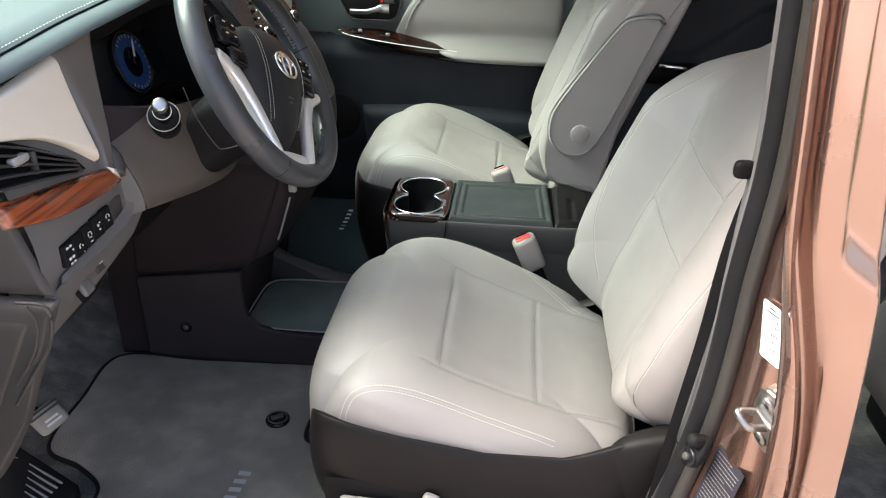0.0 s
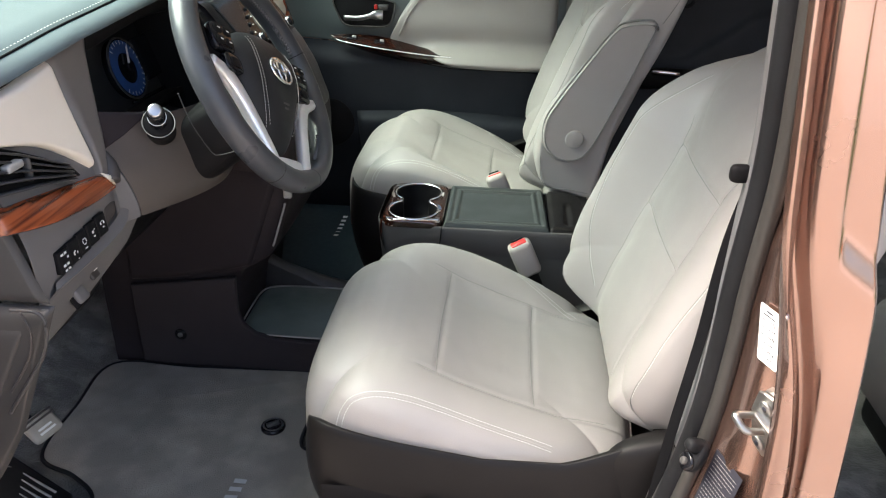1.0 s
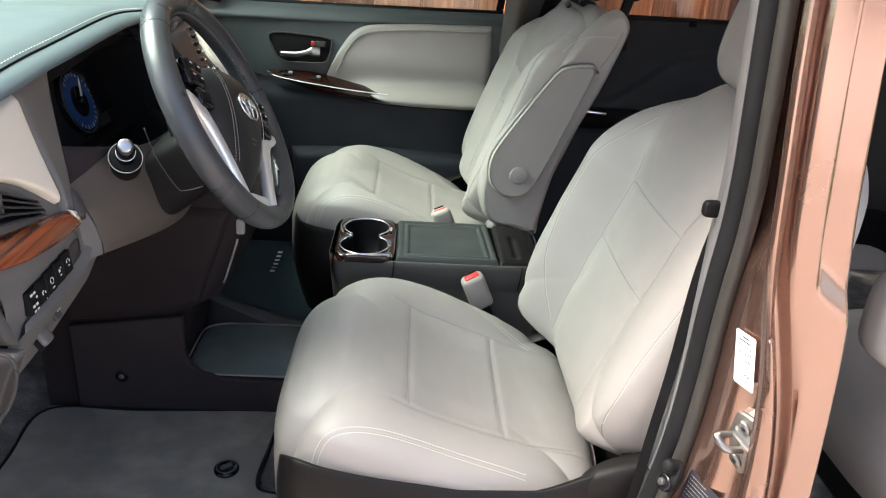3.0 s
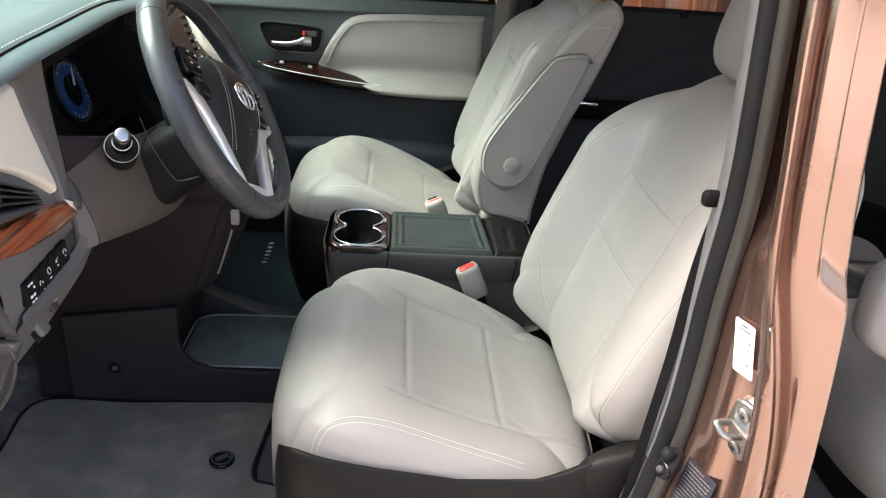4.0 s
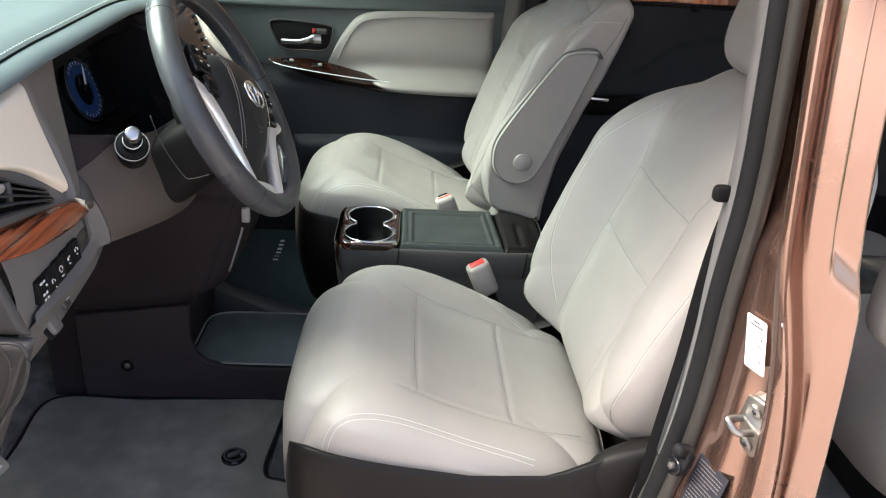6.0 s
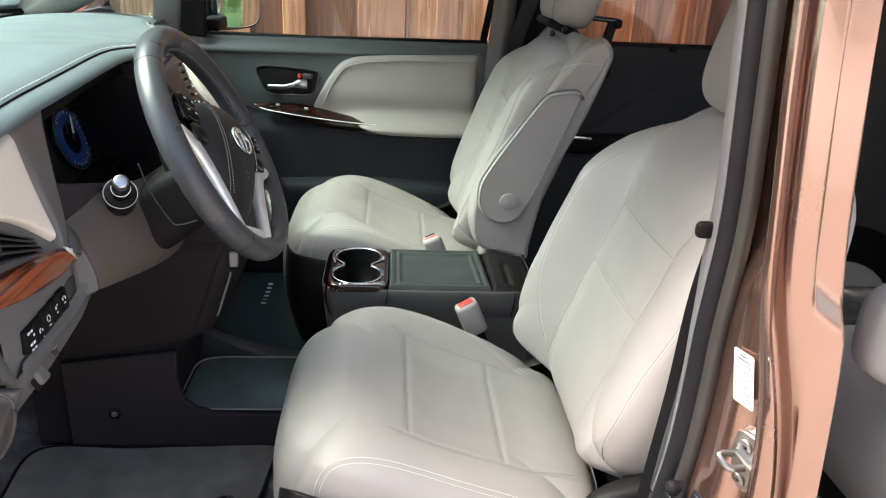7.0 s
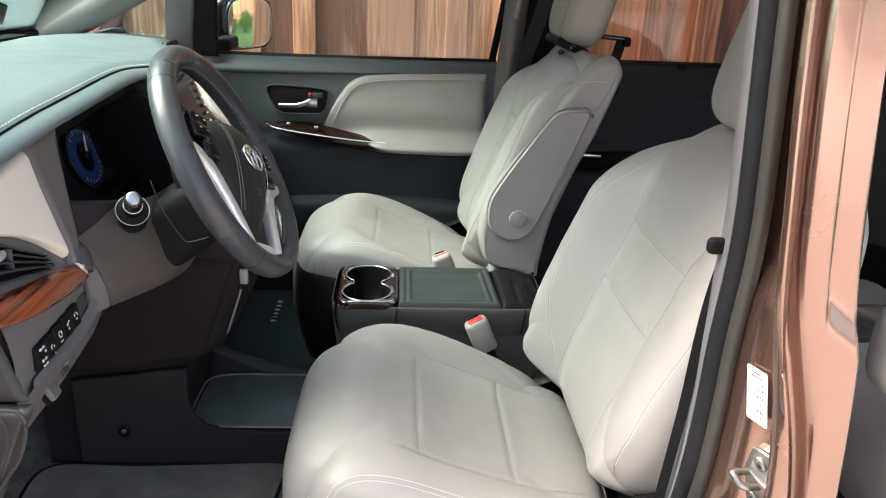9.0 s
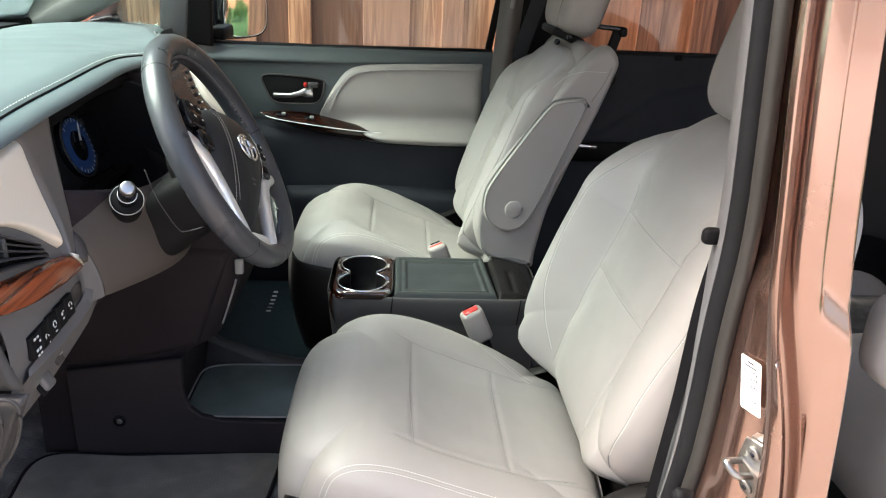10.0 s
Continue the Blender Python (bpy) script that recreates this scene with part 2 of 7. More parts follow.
STUCCO = surface("pale_stucco", (0.55, 0.51, 0.45), 0.9, var=0.08, scale=3, grain=80, bump=0.4, dist=0.004)
ROOFING = surface("brown_shingle", (0.11, 0.09, 0.075), 0.9, var=0.25, scale=9, grain=60, bump=0.5, dist=0.006)
GLASS = clear_glass("window_glass", (0.74, 0.96, 0.93))
TINTED = clear_glass("privacy_glass", (0.40, 0.38, 0.355))
SCREEN = clear_glass("windscreen_glass", (0.72, 0.95, 0.925), 1.5)
MIRROR = surface("mirror_silver", (0.9, 0.9, 0.9), 0.015, metal=1, var=0.0, bump=0)
DARKGLASS = surface("dark_screen", (0.010, 0.011, 0.013), 0.25, var=0.05, bump=0, spec=0.15)

# ---------- mesh helpers ----------


def thing(name, at, label, category, group="", kind=""):
    e = new(name)
    e.empty_display_size = 0.05
    e.matrix_basis = Matrix.Translation(at)
    return tagged(e, label, category, group, kind)


def part(name, mesh, material, parent=None, label="", smooth=True):
    """Links a bmesh or a mesh, given in world places, as one object under its thing or part."""
    if isinstance(mesh, bmesh.types.BMesh):
        me = bpy.data.meshes.new(name)
        mesh.to_mesh(me)
        mesh.free()
    else:
        me = mesh
    if smooth:
        me.shade_smooth()
    if material and not me.materials:
        me.materials.append(material)
    ob = new(name, me)
    if parent is not None:
        ob.parent = parent
        ob.matrix_parent_inverse = parent.matrix_basis.inverted()
    if label:
        tagged(ob, label)
    return ob


def join(*bms):
    """One bmesh out of several."""
    out = bmesh.new()
    for b in bms:
        me = bpy.data.meshes.new("tmp")
        b.to_mesh(me)
        b.free()
        out.from_mesh(me)
        bpy.data.meshes.remove(me)
    return out


def sheet(nu, nv, fn, close_u=False, close_v=False, cap=False):
    """A grid mesh over u, v in 0..1 with places fn(u, v)."""
    vs, fs = [], []
    for i in range(nu):
        for j in range(nv):
            vs.append(tuple(fn(i / (nu if close_u else nu - 1), j / (nv if close_v else nv - 1))))
    for i in range(nu if close_u else nu - 1):
        for j in range(nv if close_v else nv - 1):
            a, b = i * nv + j, i * nv + (j + 1) % nv
            c, d = ((i + 1) % nu) * nv + (j + 1) % nv, ((i + 1) % nu) * nv + j
            fs.append((a, b, c, d))
    if cap and close_v:
        fs.append(tuple(range(nv)))
        fs.append(tuple(range((nu - 1) * nv, nu * nv))[::-1])
    me = bpy.data.meshes.new("sheet")
    me.from_pydata(vs, [], fs)
    bm = bmesh.new()
    bm.from_mesh(me)
    bpy.data.meshes.remove(me)
    bmesh.ops.recalc_face_normals(bm, faces=bm.faces)
    return bm


def box(size, m=Matrix(), bevel=0.004, segs=2):
    bm = bmesh.new()
    bmesh.ops.create_cube(bm, size=1)
    bmesh.ops.scale(bm, vec=size, verts=bm.verts)
    if bevel:
        bmesh.ops.bevel(bm, geom=bm.edges[:], offset=min(bevel, 0.49 * min(size)), segments=segs, profile=0.5, affect="EDGES")
    bm.transform(m)
    return bm


def disc(r, depth, m=Matrix(), segs=32, bevel=0.0, r2=None):
    bm = bmesh.new()
    bmesh.ops.create_cone(bm, cap_ends=True, segments=segs, radius1=r, radius2=r if r2 is None else r2, depth=depth)
    if bevel:
        rim = [e for e in bm.edges if len(e.link_faces) == 2 and any(len(f.verts) > 4 for f in e.link_faces)]
        bmesh.ops.bevel(bm, geom=rim, offset=bevel, segments=2, profile=0.5, affect="EDGES")
    bm.transform(m)
    return bm


def smooth_path(pts, n=40, closed=False):
    """A Catmull-Rom curve through pts."""
    p = [Vector(q) for q in pts]
    k = len(p)
    out = []
    span = k if closed else k - 1
    for i in range(n + (0 if closed else 1)):
        s = i / n * span
        a = min(int(s), span - 1)
        f = s - a
        if closed:
            q = [p[(a + d) % k] for d in (-1, 0, 1, 2)]
        else:
            q = [p[max(0, a - 1)], p[a], p[min(k - 1, a + 1)], p[min(k - 1, a + 2)]]
        out.append(0.5 * (2 * q[1] + (q[2] - q[0]) * f + (2 * q[0] - 5 * q[1] + 4 * q[2] - q[3]) * f * f
                          + (3 * q[1] - q[0] - 3 * q[2] + q[3]) * f ** 3))
    return out


def at1(pts, x):
    """Linear look-up in a list of pairs."""
    return float(np.interp(x, [a for a, _ in pts], [b for _, b in pts]))


def tube(path, r, segs=10, closed=False, flat=(1, 1), up=(0, 0, 1)):
    """A round or flattened rod along a path."""
    p = [Vector(q) for q in path]
    n = len(p)
    rings = []
    for i in range(n):
        if closed:
            d = p[(i + 1) % n] - p[i - 1]
        else:
            d = p[min(n - 1, i + 1)] - p[max(0, i - 1)]
        d.normalize()
        s = d.cross(Vector(up))
        if s.length < 1e-4:
            s = d.cross(Vector((1, 0, 0)))
        s.normalize()
        u = s.cross(d)
        rr = r(i / (n - 1)) if callable(r) else r
        rings.append([p[i] + rr * (flat[0] * math.cos(a) * s + flat[1] * math.sin(a) * u)
                      for a in [2 * math.pi * j / segs for j in range(segs)]])
    return sheet(n, segs, lambda u, v: rings[min(n - 1, round(u * (n if closed else n - 1))) % n][round(v * segs) % segs],
                 close_u=closed, close_v=True, cap=not closed)


def dashes(path, normals, length=0.0042, gap=0.0022, wide=0.0011, lift=0.0006):
    """A row of stitches along a path on a surface."""
    p = [Vector(q) for q in path]
    acc = [0.0]
    for a, b in zip(p, p[1:]):
        acc.append(acc[-1] + (b - a).length)
    bm = bmesh.new()
    s = 0.0
    idx = np.arange(len(p))
    while s + length < acc[-1]:
        def where(d):
            f = float(np.interp(d, acc, idx))
            i = min(int(f), len(p) - 2)
            return p[i].lerp(p[i + 1], f - i), Vector(normals[i]).lerp(Vector(normals[i + 1]), f - i)
        a, na = where(s)
        b, nb = where(s + length)
        d = (b - a).normalized()
        w = d.cross(na).normalized() * wide / 2
        mid = (a + b) / 2
        hi = (na + nb).normalized() * wide * 0.8
        q = [bm.verts.new(v) for v in (a + w, a - w, b - w, b + w, mid + w * 0.7 + hi, mid - w * 0.7 + hi)]
        for f in ((0, 1, 5, 4), (2, 3, 4, 5), (1, 2, 5), (3, 0, 4)):
            bm.faces.new([q[k] for k in f])
        bmesh.ops.translate(bm, verts=q, vec=na * lift)
        s += length + gap
    return bm


def sstep(a, b, x):
    t = max(0.0, min(1.0, (x - a) / (b - a)))
    return t * t * (3 - 2 * t)


def bell(x, w):
    return math.exp(-(x / w) ** 2)


def pillow(hx, hy, n, depth, under, px, py, top=None, shape=None, res=(90, 90), place=Matrix()):
    """A cushion: plan a rounded rectangle (half sizes hx, hy, power n), edges rolled over by the powers px, py;
    top(x, y) adds to the height and shape(p) bends the whole."""
    def spaced(k, m):
        a = 2 * k / (m - 1) - 1
        return math.sin(a * math.pi / 2) * 0.55 + a * 0.45

    def up(u, v):
        a, b = spaced(u * (res[0] - 1), res[0]), spaced(v * (res[1] - 1), res[1])
        mx = max(abs(a), abs(b))
        s = (abs(a) ** n + abs(b) ** n) ** (1 / n) or 1
        x, y = hx * a * mx / s, hy * b * mx / s
        pa = px[0] if a < 0 else px[1]
        pb = py[0] if b < 0 else py[1]
        f = max(0.0, 1 - abs(a) ** pa) ** (1 / pa) * max(0.0, 1 - abs(b) ** pb) ** (1 / pb)
        z = depth * f + (top(x, y) * min(1, f * 1.6) if top else 0)
        v3 = Vector((x, y, z))
        return place @ (shape(v3) if shape else v3)
    bm = sheet(res[0], res[1], up)
    rim = [e for e in bm.edges if e.is_boundary]
    got = bmesh.ops.extrude_edge_only(bm, edges=rim)
    low = [v for v in got["geom"] if isinstance(v, bmesh.types.BMVert)]
    down = Vector(under) if isinstance(under, tuple) else place.to_3x3() @ Vector((0, 0, -under))
    bmesh.ops.translate(bm, verts=low, vec=down)
    loop = [e for e in bm.edges if e.is_boundary]
    bmesh.ops.contextual_create(bm, geom=loop)
    bmesh.ops.recalc_face_normals(bm, faces=bm.faces)
    return bm


def plate(outline, to3d, thick, bevel=0.0):
    """A slab with a 2D outline; to3d maps (a, b, height) to a place."""
    bm = bmesh.new()
    vs = [bm.verts.new((a, b, 0)) for a, b in outline]
    f = bm.faces.new(vs)
    got = bmesh.ops.extrude_face_region(bm, geom=[f])
    tops = [v for v in got["geom"] if isinstance(v, bmesh.types.BMVert)]
    bmesh.ops.translate(bm, verts=tops, vec=(0, 0, thick))
    bmesh.ops.recalc_face_normals(bm, faces=bm.faces)
    if bevel:
        es = [e for e in bm.edges if all(v in tops for v in e.verts)]
        bmesh.ops.bevel(bm, geom=es, offset=bevel, segments=2, profile=0.5, affect="EDGES")
    for v in bm.verts:
        v.co = Vector(to3d(*v.co))
    bmesh.ops.recalc_face_normals(bm, faces=bm.faces)
    return bm


def patch(a_curve, b_curve, place, thick=0.006, nu=30, nv=16, edge=0.12):
    """A moulded panel between two 2D curves; place(a, b, height) puts it on its ground, with rolled edges."""
    A = smooth_path([(*q, 0) for q in a_curve], nu - 1) if len(a_curve) > 2 else [Vector((*a_curve[0], 0)).lerp(Vector((*a_curve[1], 0)), i / (nu - 1)) for i in range(nu)]
    B = smooth_path([(*q, 0) for q in b_curve], nu - 1) if len(b_curve) > 2 else [Vector((*b_curve[0], 0)).lerp(Vector((*b_curve[1], 0)), i / (nu - 1)) for i in range(nu)]

    def fn(u, v):
        q = A[round(u * (nu - 1))].lerp(B[round(u * (nu - 1))], v)
        e = min(u, 1 - u) / (edge * 0.6), min(v, 1 - v) / edge
        h = 1
        for k in e:
            k = min(1, k)
            h *= math.sqrt(max(0, 1 - (1 - k) ** 2))
        return place(q.x, q.y, thick * h - 0.002)
    return sheet(nu, nv, fn)


def bars(spec, to3d, thick=0.0006):
    """Flat printed bars: rows of (a, b, width, height)."""
    out = []
    for a, b, w, h in spec:
        out.append(plate([(a - w / 2, b - h / 2), (a + w / 2, b - h / 2), (a + w / 2, b + h / 2), (a - w / 2, b + h / 2)], to3d, thick))
    return join(*out)


def pillow_at(hx, hy, n, depth, px, py, x, y, top=None):
    """The height of such a cushion over its plan at x, y."""
    X, Y = x / hx, y / hy
    m = (abs(X) ** n + abs(Y) ** n) ** (1 / n)
    k = m / (max(abs(X), abs(Y)) or 1)
    a, b = max(-1, min(1, X * k)), max(-1, min(1, Y * k))
    pa = px[0] if a < 0 else px[1]
    pb = py[0] if b < 0 else py[1]
    f = max(0.0, 1 - abs(a) ** pa) ** (1 / pa) * max(0.0, 1 - abs(b) ** pb) ** (1 / pb)
    return depth * f + (top(x, y) * min(1, f * 1.6) if top else 0)


def blob(c, ax, ay, az, n1=0.6, n2=0.6, nu=40, nv=28):
    """A rounded block (superellipsoid) round c with half axes given as vectors."""
    def pw(v, e):
        return math.copysign(abs(v) ** e, v)

    def fn(u, v):
        th, ph = u * 2 * math.pi, (v - 0.5) * math.pi * 0.998
        return (Vector(c) + Vector(ax) * pw(math.cos(ph), n1) * pw(math.cos(th), n2)
                + Vector(ay) * pw(math.cos(ph), n1) * pw(math.sin(th), n2) + Vector(az) * pw(math.sin(ph), n1))
    return sheet(nu, nv, fn, close_u=True)

# ---------- ground, fence, distance ----------
part("ground", sheet(41, 41, lambda u, v: ((u - 0.5) * 3000 * abs(u - 0.5) * 2, (v - 0.5) * 3000 * abs(v - 0.5) * 2, 0)), CONCRETE)
tagged(bpy.data.objects["ground"], "pale concrete driveway beside the van", "ground", kind="structure")

# ---------- van shell ----------
CAR = (0.6, 0.0, 0.0)
van = thing("minivan_body", CAR, "bronze metallic minivan body seen through the open driver doorway", "car")

# carpeted floor with the toe board rising in front


def floor_z(x, y):
    return 0.462 + 0.75 * max(0, -0.22 - x) ** 1.15 + 0.002 * math.sin(31 * x) * math.sin(27 * y)


floor = part("floor", sheet(110, 60, lambda u, v: (-0.62 + 3.1 * u, -0.80 + 1.6 * v, floor_z(-0.62 + 3.1 * u, -0.8 + 1.6 * v))), CARPET)
tagged(floor, "charcoal carpeted floor of the van cabin", "floor", kind="structure")

# seal line of the front door opening: place along the van by height
SEAL = [(0.40, 0.835), (0.62, 0.872), (0.771, 0.899), (0.846, 0.913), (0.95, 0.920), (1.085, 0.921), (1.12, 0.925), (1.19, 0.929), (1.3, 0.922), (1.5, 0.908), (1.74, 0.888)]
EDGE = [(0.40, 0.93), (0.87, 0.937), (1.0, 0.93), (1.10, 0.911), (1.17, 0.897), (1.23, 0.894), (1.31, 0.884), (1.41, 0.874), (1.74, 0.856)]
GROOVE = [(0.40, 0.985), (0.87, 0.985), (0.99, 0.965), (1.09, 0.935), (1.18, 0.905), (1.29, 0.894), (1.41, 0.882), (1.74, 0.862)]
REAR = [(0.40, 1.03), (0.88, 1.012), (1.05, 1.0), (1.135, 0.99), (1.22, 0.975), (1.41, 0.955), (1.74, 0.93)]


def soft1(tab, z):
    return sum(at1(tab, z + d) for d in (-0.05, -0.025, 0, 0.025, 0.05)) / 5


def pillar_ring(z):
    """Section of the pillar: door recess, outer face with a soft valley, and a rear field set back above a slanted facet."""
    s, e, g, r = (soft1(t, z) for t in (SEAL, EDGE, GROOVE, REAR))
    g = e + (g - e) * 0.70
    low = sstep(1.22, 1.12, z)
    j = low * 0.9385 + (1 - low) * (s + 0.014)
    k = e + (r - e) * 0.54
    d = (1 - low) * 0.022
    pts = [(s - 0.004, -0.762), (s + 0.002 + d, -0.772), (s + 0.006 + d, -0.786), (s + 0.008 + d, -0.802), (min(j - 0.010, s + 0.014) + d, -0.818), (j - 0.010 + d, -0.836), (j + 0.002 + d, -0.850), (j + 0.012 + d, -0.860),
           (j + 0.016 + d * 0.6, -0.874), (e + 0.022, -0.888), (e + 0.004, -0.893), (e, -0.902), (e + 0.002, -0.911), (e + 0.006, -0.9165)]
    pts += [(g - 0.013, -0.9185), (g - 0.0085, -0.9165), (g - 0.005, -0.9090), (g - 0.001, -0.9010), (g + 0.004, -0.9000), (g + 0.008, -0.9070), (g + 0.0115, -0.9155), (g + 0.016, -0.9190)]
    pts += [(k - 0.006, -0.9215), (k - 0.002, -0.9213)]
    for x in (k + 0.002, k + 0.007, k + (r - k) * 0.25, k + (r - k) * 0.35, k + (r - k) * 0.5, k + (r - k) * 0.65, k + (r - k) * 0.8, r - 0.005, r - 0.001):
        zl = 1.168 - 0.85 * (x - k)
        back = 0.011 * sstep(zl - 0.022, zl + 0.022, z)
        pts.append((x, (-0.9215 if x < r - 0.003 else -0.917) + back))
    pts += [(r + 0.001, -0.900), (r + 0.004, -0.86), (r + 0.004, -0.80), (r, -0.765)]
    return pts


RINGN = len(pillar_ring(1.0))
part("b_pillar", sheet(220, RINGN, lambda u, v: (*pillar_ring(0.34 + 1.4 * u)[round(v * (RINGN - 1))], 0.34 + 1.4 * u)), PAINT, van, "bronze metallic painted door pillar with pressed folds")
# rubber seal along the opening
sealpath = [(soft1(SEAL, z) - 0.010, -0.777, z) for z in np.linspace(0.36, 1.74, 70)]
part("door_seal", tube(sealpath, 0.0130, 14, flat=(1.15, 0.9), up=(0, 1, 0)), RUBBER, van, "black ribbed rubber door seal")
part("seal_lip", tube([(x + 0.010, y - 0.011, z) for x, y, z in sealpath], 0.0102, 12, up=(0, 1, 0)), LIPRUB, van, "olive grey outer lip of the door seal")
teeth = [box((0.0034, 0.0026, 0.0032), Matrix.Translation((soft1(SEAL, z) - 0.0040, -0.7925, z)), 0) for z in np.arange(1.08, 1.74, 0.0062)]
tagged(part("seal_teeth", join(*teeth), GREYP, van), "fine toothed rib of the door seal", kind="stuff")
# pale inner trim of the pillar


def trim_ring(z):
    s = soft1(SEAL, z)
    return [(s - 0.012, -0.772), (s - 0.018, -0.767), (s - 0.020, -0.756), (s - 0.015, -0.728), (s + 0.012, -0.70), (s + 0.08, -0.71), (s + 0.085, -0.765)]


part("pillar_trim", sheet(60, 7, lambda u, v: (*trim_ring(0.80 + 0.94 * u)[round(v * 6)], 0.80 + 0.94 * u)), TRIMGREY, van, "grey plastic inner pillar trim")
part("lower_pillar_trim", sheet(20, 7, lambda u, v: (*trim_ring(0.46 + 0.338 * u)[round(v * 6)], 0.46 + 0.338 * u)), CHAR, van, "dark plastic lower pillar trim")
# sill below the door opening
part("rocker_panel", tube([(-0.6, -0.83, 0.40), (0.2, -0.83, 0.40), (0.82, -0.83, 0.40), (2.3, -0.83, 0.40)], 0.075, 16, flat=(1.0, 0.75)), PAINT, van, "bronze painted sill under the door opening")
part("scuff_plate", box((1.5, 0.10, 0.02), Matrix.Translation((0.1, -0.775, 0.472)), 0.006), CHAR, van, "dark plastic sill step plate")


# roof, headliner and the closing walls of the shell
def roof(dz, inset):
    def fn(u, v):
        x = 0.12 + 2.5 * u
        w = 0.72 - inset - 0.06 * (1 - u) ** 3
        y = (v * 2 - 1) * w
        return (x, y, 1.735 + dz - 0.05 * abs(v * 2 - 1) ** 3 - 0.06 * (1 - u) ** 3 - 0.03 * u ** 4)
    return sheet(30, 24, fn)


part("roof_panel", roof(0.03, 0.0), PAINT, van, "bronze painted roof panel")
part("headliner", roof(0.0, 0.0), HEADLINER, van, "pale fabric headliner")
part("roof_rail", tube([(-0.05, -0.70, 1.60), (0.15, -0.73, 1.67), (0.9, -0.745, 1.70), (2.6, -0.74, 1.68)], 0.035, 10), PAINT, van, "bronze roof side rail")
part("roof_rail", tube([(0.13, 0.70, 1.655), (0.9, 0.72, 1.70), (2.6, 0.715, 1.68)], 0.04, 10), PALEP, van, "pale trimmed roof side rail")
part("rear_wall", box((0.05, 1.66, 1.32), Matrix.Translation((2.64, 0, 1.04)), 0.03, 3), PAINT, van, "bronze closed tailgate")
part("rear_trim", box((0.02, 1.50, 1.20), Matrix.Translation((2.60, 0, 1.06)), 0.005), CHAR, van, "dark inner face of the tailgate")
part("rear_window", box((0.012, 1.20, 0.40), Matrix.Translation((2.668, 0, 1.42)), 0.02, 2), GLOSS, van, "dark rear window")
part("rear_quarter", box((0.7, 0.05, 1.3), Matrix.Translation((2.3, -0.85, 1.05)), 0.02), PAINT, van, "bronze rear side panel behind the open sliding door")
part("firewall", box((0.03, 1.56, 0.85), Matrix.Translation((-0.63, 0, 0.85)), 0.005), BLACK, van, "black bulkhead behind the dashboard")


def nose(u, v):
    """Front body from the grille back to the windscreen."""
    x = -1.96 + 1.29 * u
    t = 2 * math.pi * v
    full = max(0.0, 1 - (1 - min(1, u * 4)) ** 2.6) ** (1 / 2.6)
    top = 0.93 + 0.29 * u ** 0.75
    half, mid = 0.90 * (0.80 + 0.20 * full), (0.30 + top) / 2
    c, q = math.cos(t), math.sin(t)
    if u == 0:
        return (x, 0.02 * c, mid + 0.02 * q)
    return (x, half * math.copysign(abs(c) ** 0.4, c), mid + (top - 0.30) / 2 * (0.72 + 0.28 * full) * math.copysign(abs(q) ** 0.5, q))


part("front_body", sheet(40, 64, nose, close_v=True, cap=True), PAINT, van, "bronze painted bonnet, wings and bumper")
part("grille", box((0.03, 1.05, 0.16), Matrix.Translation((-1.955, 0, 0.66)), 0.012, 3), BLACK, van, "black front grille")
for sgn in (-1, 1):
    part("headlight", blob((-1.86, sgn * 0.66, 0.76), (0.09, 0, 0), (0.05, sgn * 0.17, 0), (0, 0, 0.06), 0.7, 0.7), GLOSS, van, "dark headlight")
for wx, wy in ((-1.15, -0.82), (-1.15, 0.82), (2.05, -0.82), (2.05, 0.82)):
    wm = Matrix.Translation((wx, wy, 0.34)) @ pose(0, 0, 0, 90)
    tyre = part("wheel", disc(0.34, 0.22, wm, 40, 0.03), RUBBER, van, "black tyre on an alloy rim")
    part("rim", disc(0.22, 0.224, wm, 32, 0.01), SATIN, tyre)


# windscreen and its pillars
def screen(u, v):
    yy = (v * 2 - 1)
    return (-0.62 + 0.70 * u + 0.10 * (yy ** 2) * (1 - 0.6 * u), yy * (0.74 - 0.08 * u), 1.255 + 0.42 * u)


part("windscreen", sheet(14, 22, screen), SCREEN, van, "clear curved windscreen with a faint green tint")
part("windscreen_seal", tube([screen(u, 1) for u in np.linspace(0, 1, 16)], 0.008, 8), BLACK, van)
part("windscreen_seal", tube([screen(u, 0) for u in np.linspace(0, 1, 16)], 0.008, 8), BLACK, van)
part("windscreen_seal", tube([screen(0, v) for v in np.linspace(0, 1, 20)], 0.010, 8), BLACK, van)
for sgn in (1, -1):
    part("a_pillar", tube(smooth_path([(-0.55, sgn * 0.74, 1.235), (-0.36, sgn * 0.735, 1.33), (-0.12, sgn * 0.715, 1.47), (0.16, sgn * 0.67, 1.665)], 20), lambda t: 0.04 + 0.006 * t, 14, flat=(0.8, 1.15)),
         GREYP, van, "pale grey trimmed windscreen pillar")
part("quarter_pillar", plate([(-0.172, 1.195), (-0.095, 1.195), (-0.060, 1.47), (-0.150, 1.47)], lambda a, b, h: (a, 0.745 - h - 0.07 * max(0, b - 1.25), b), 0.03, 0.010), TRIMGREY, van, "grey post behind the quarter window")
part("quarter_glass", plate([(-0.42, 1.235), (-0.15, 1.235), (-0.15, 1.42)], lambda a, b, h: (a, 0.765 + h, b), 0.004), GLASS, van, "small three-cornered quarter window")
part("quarter_sill", tube([(-0.46, 0.745, 1.225), (-0.12, 0.745, 1.222)], 0.02, 8), CHAR, van)

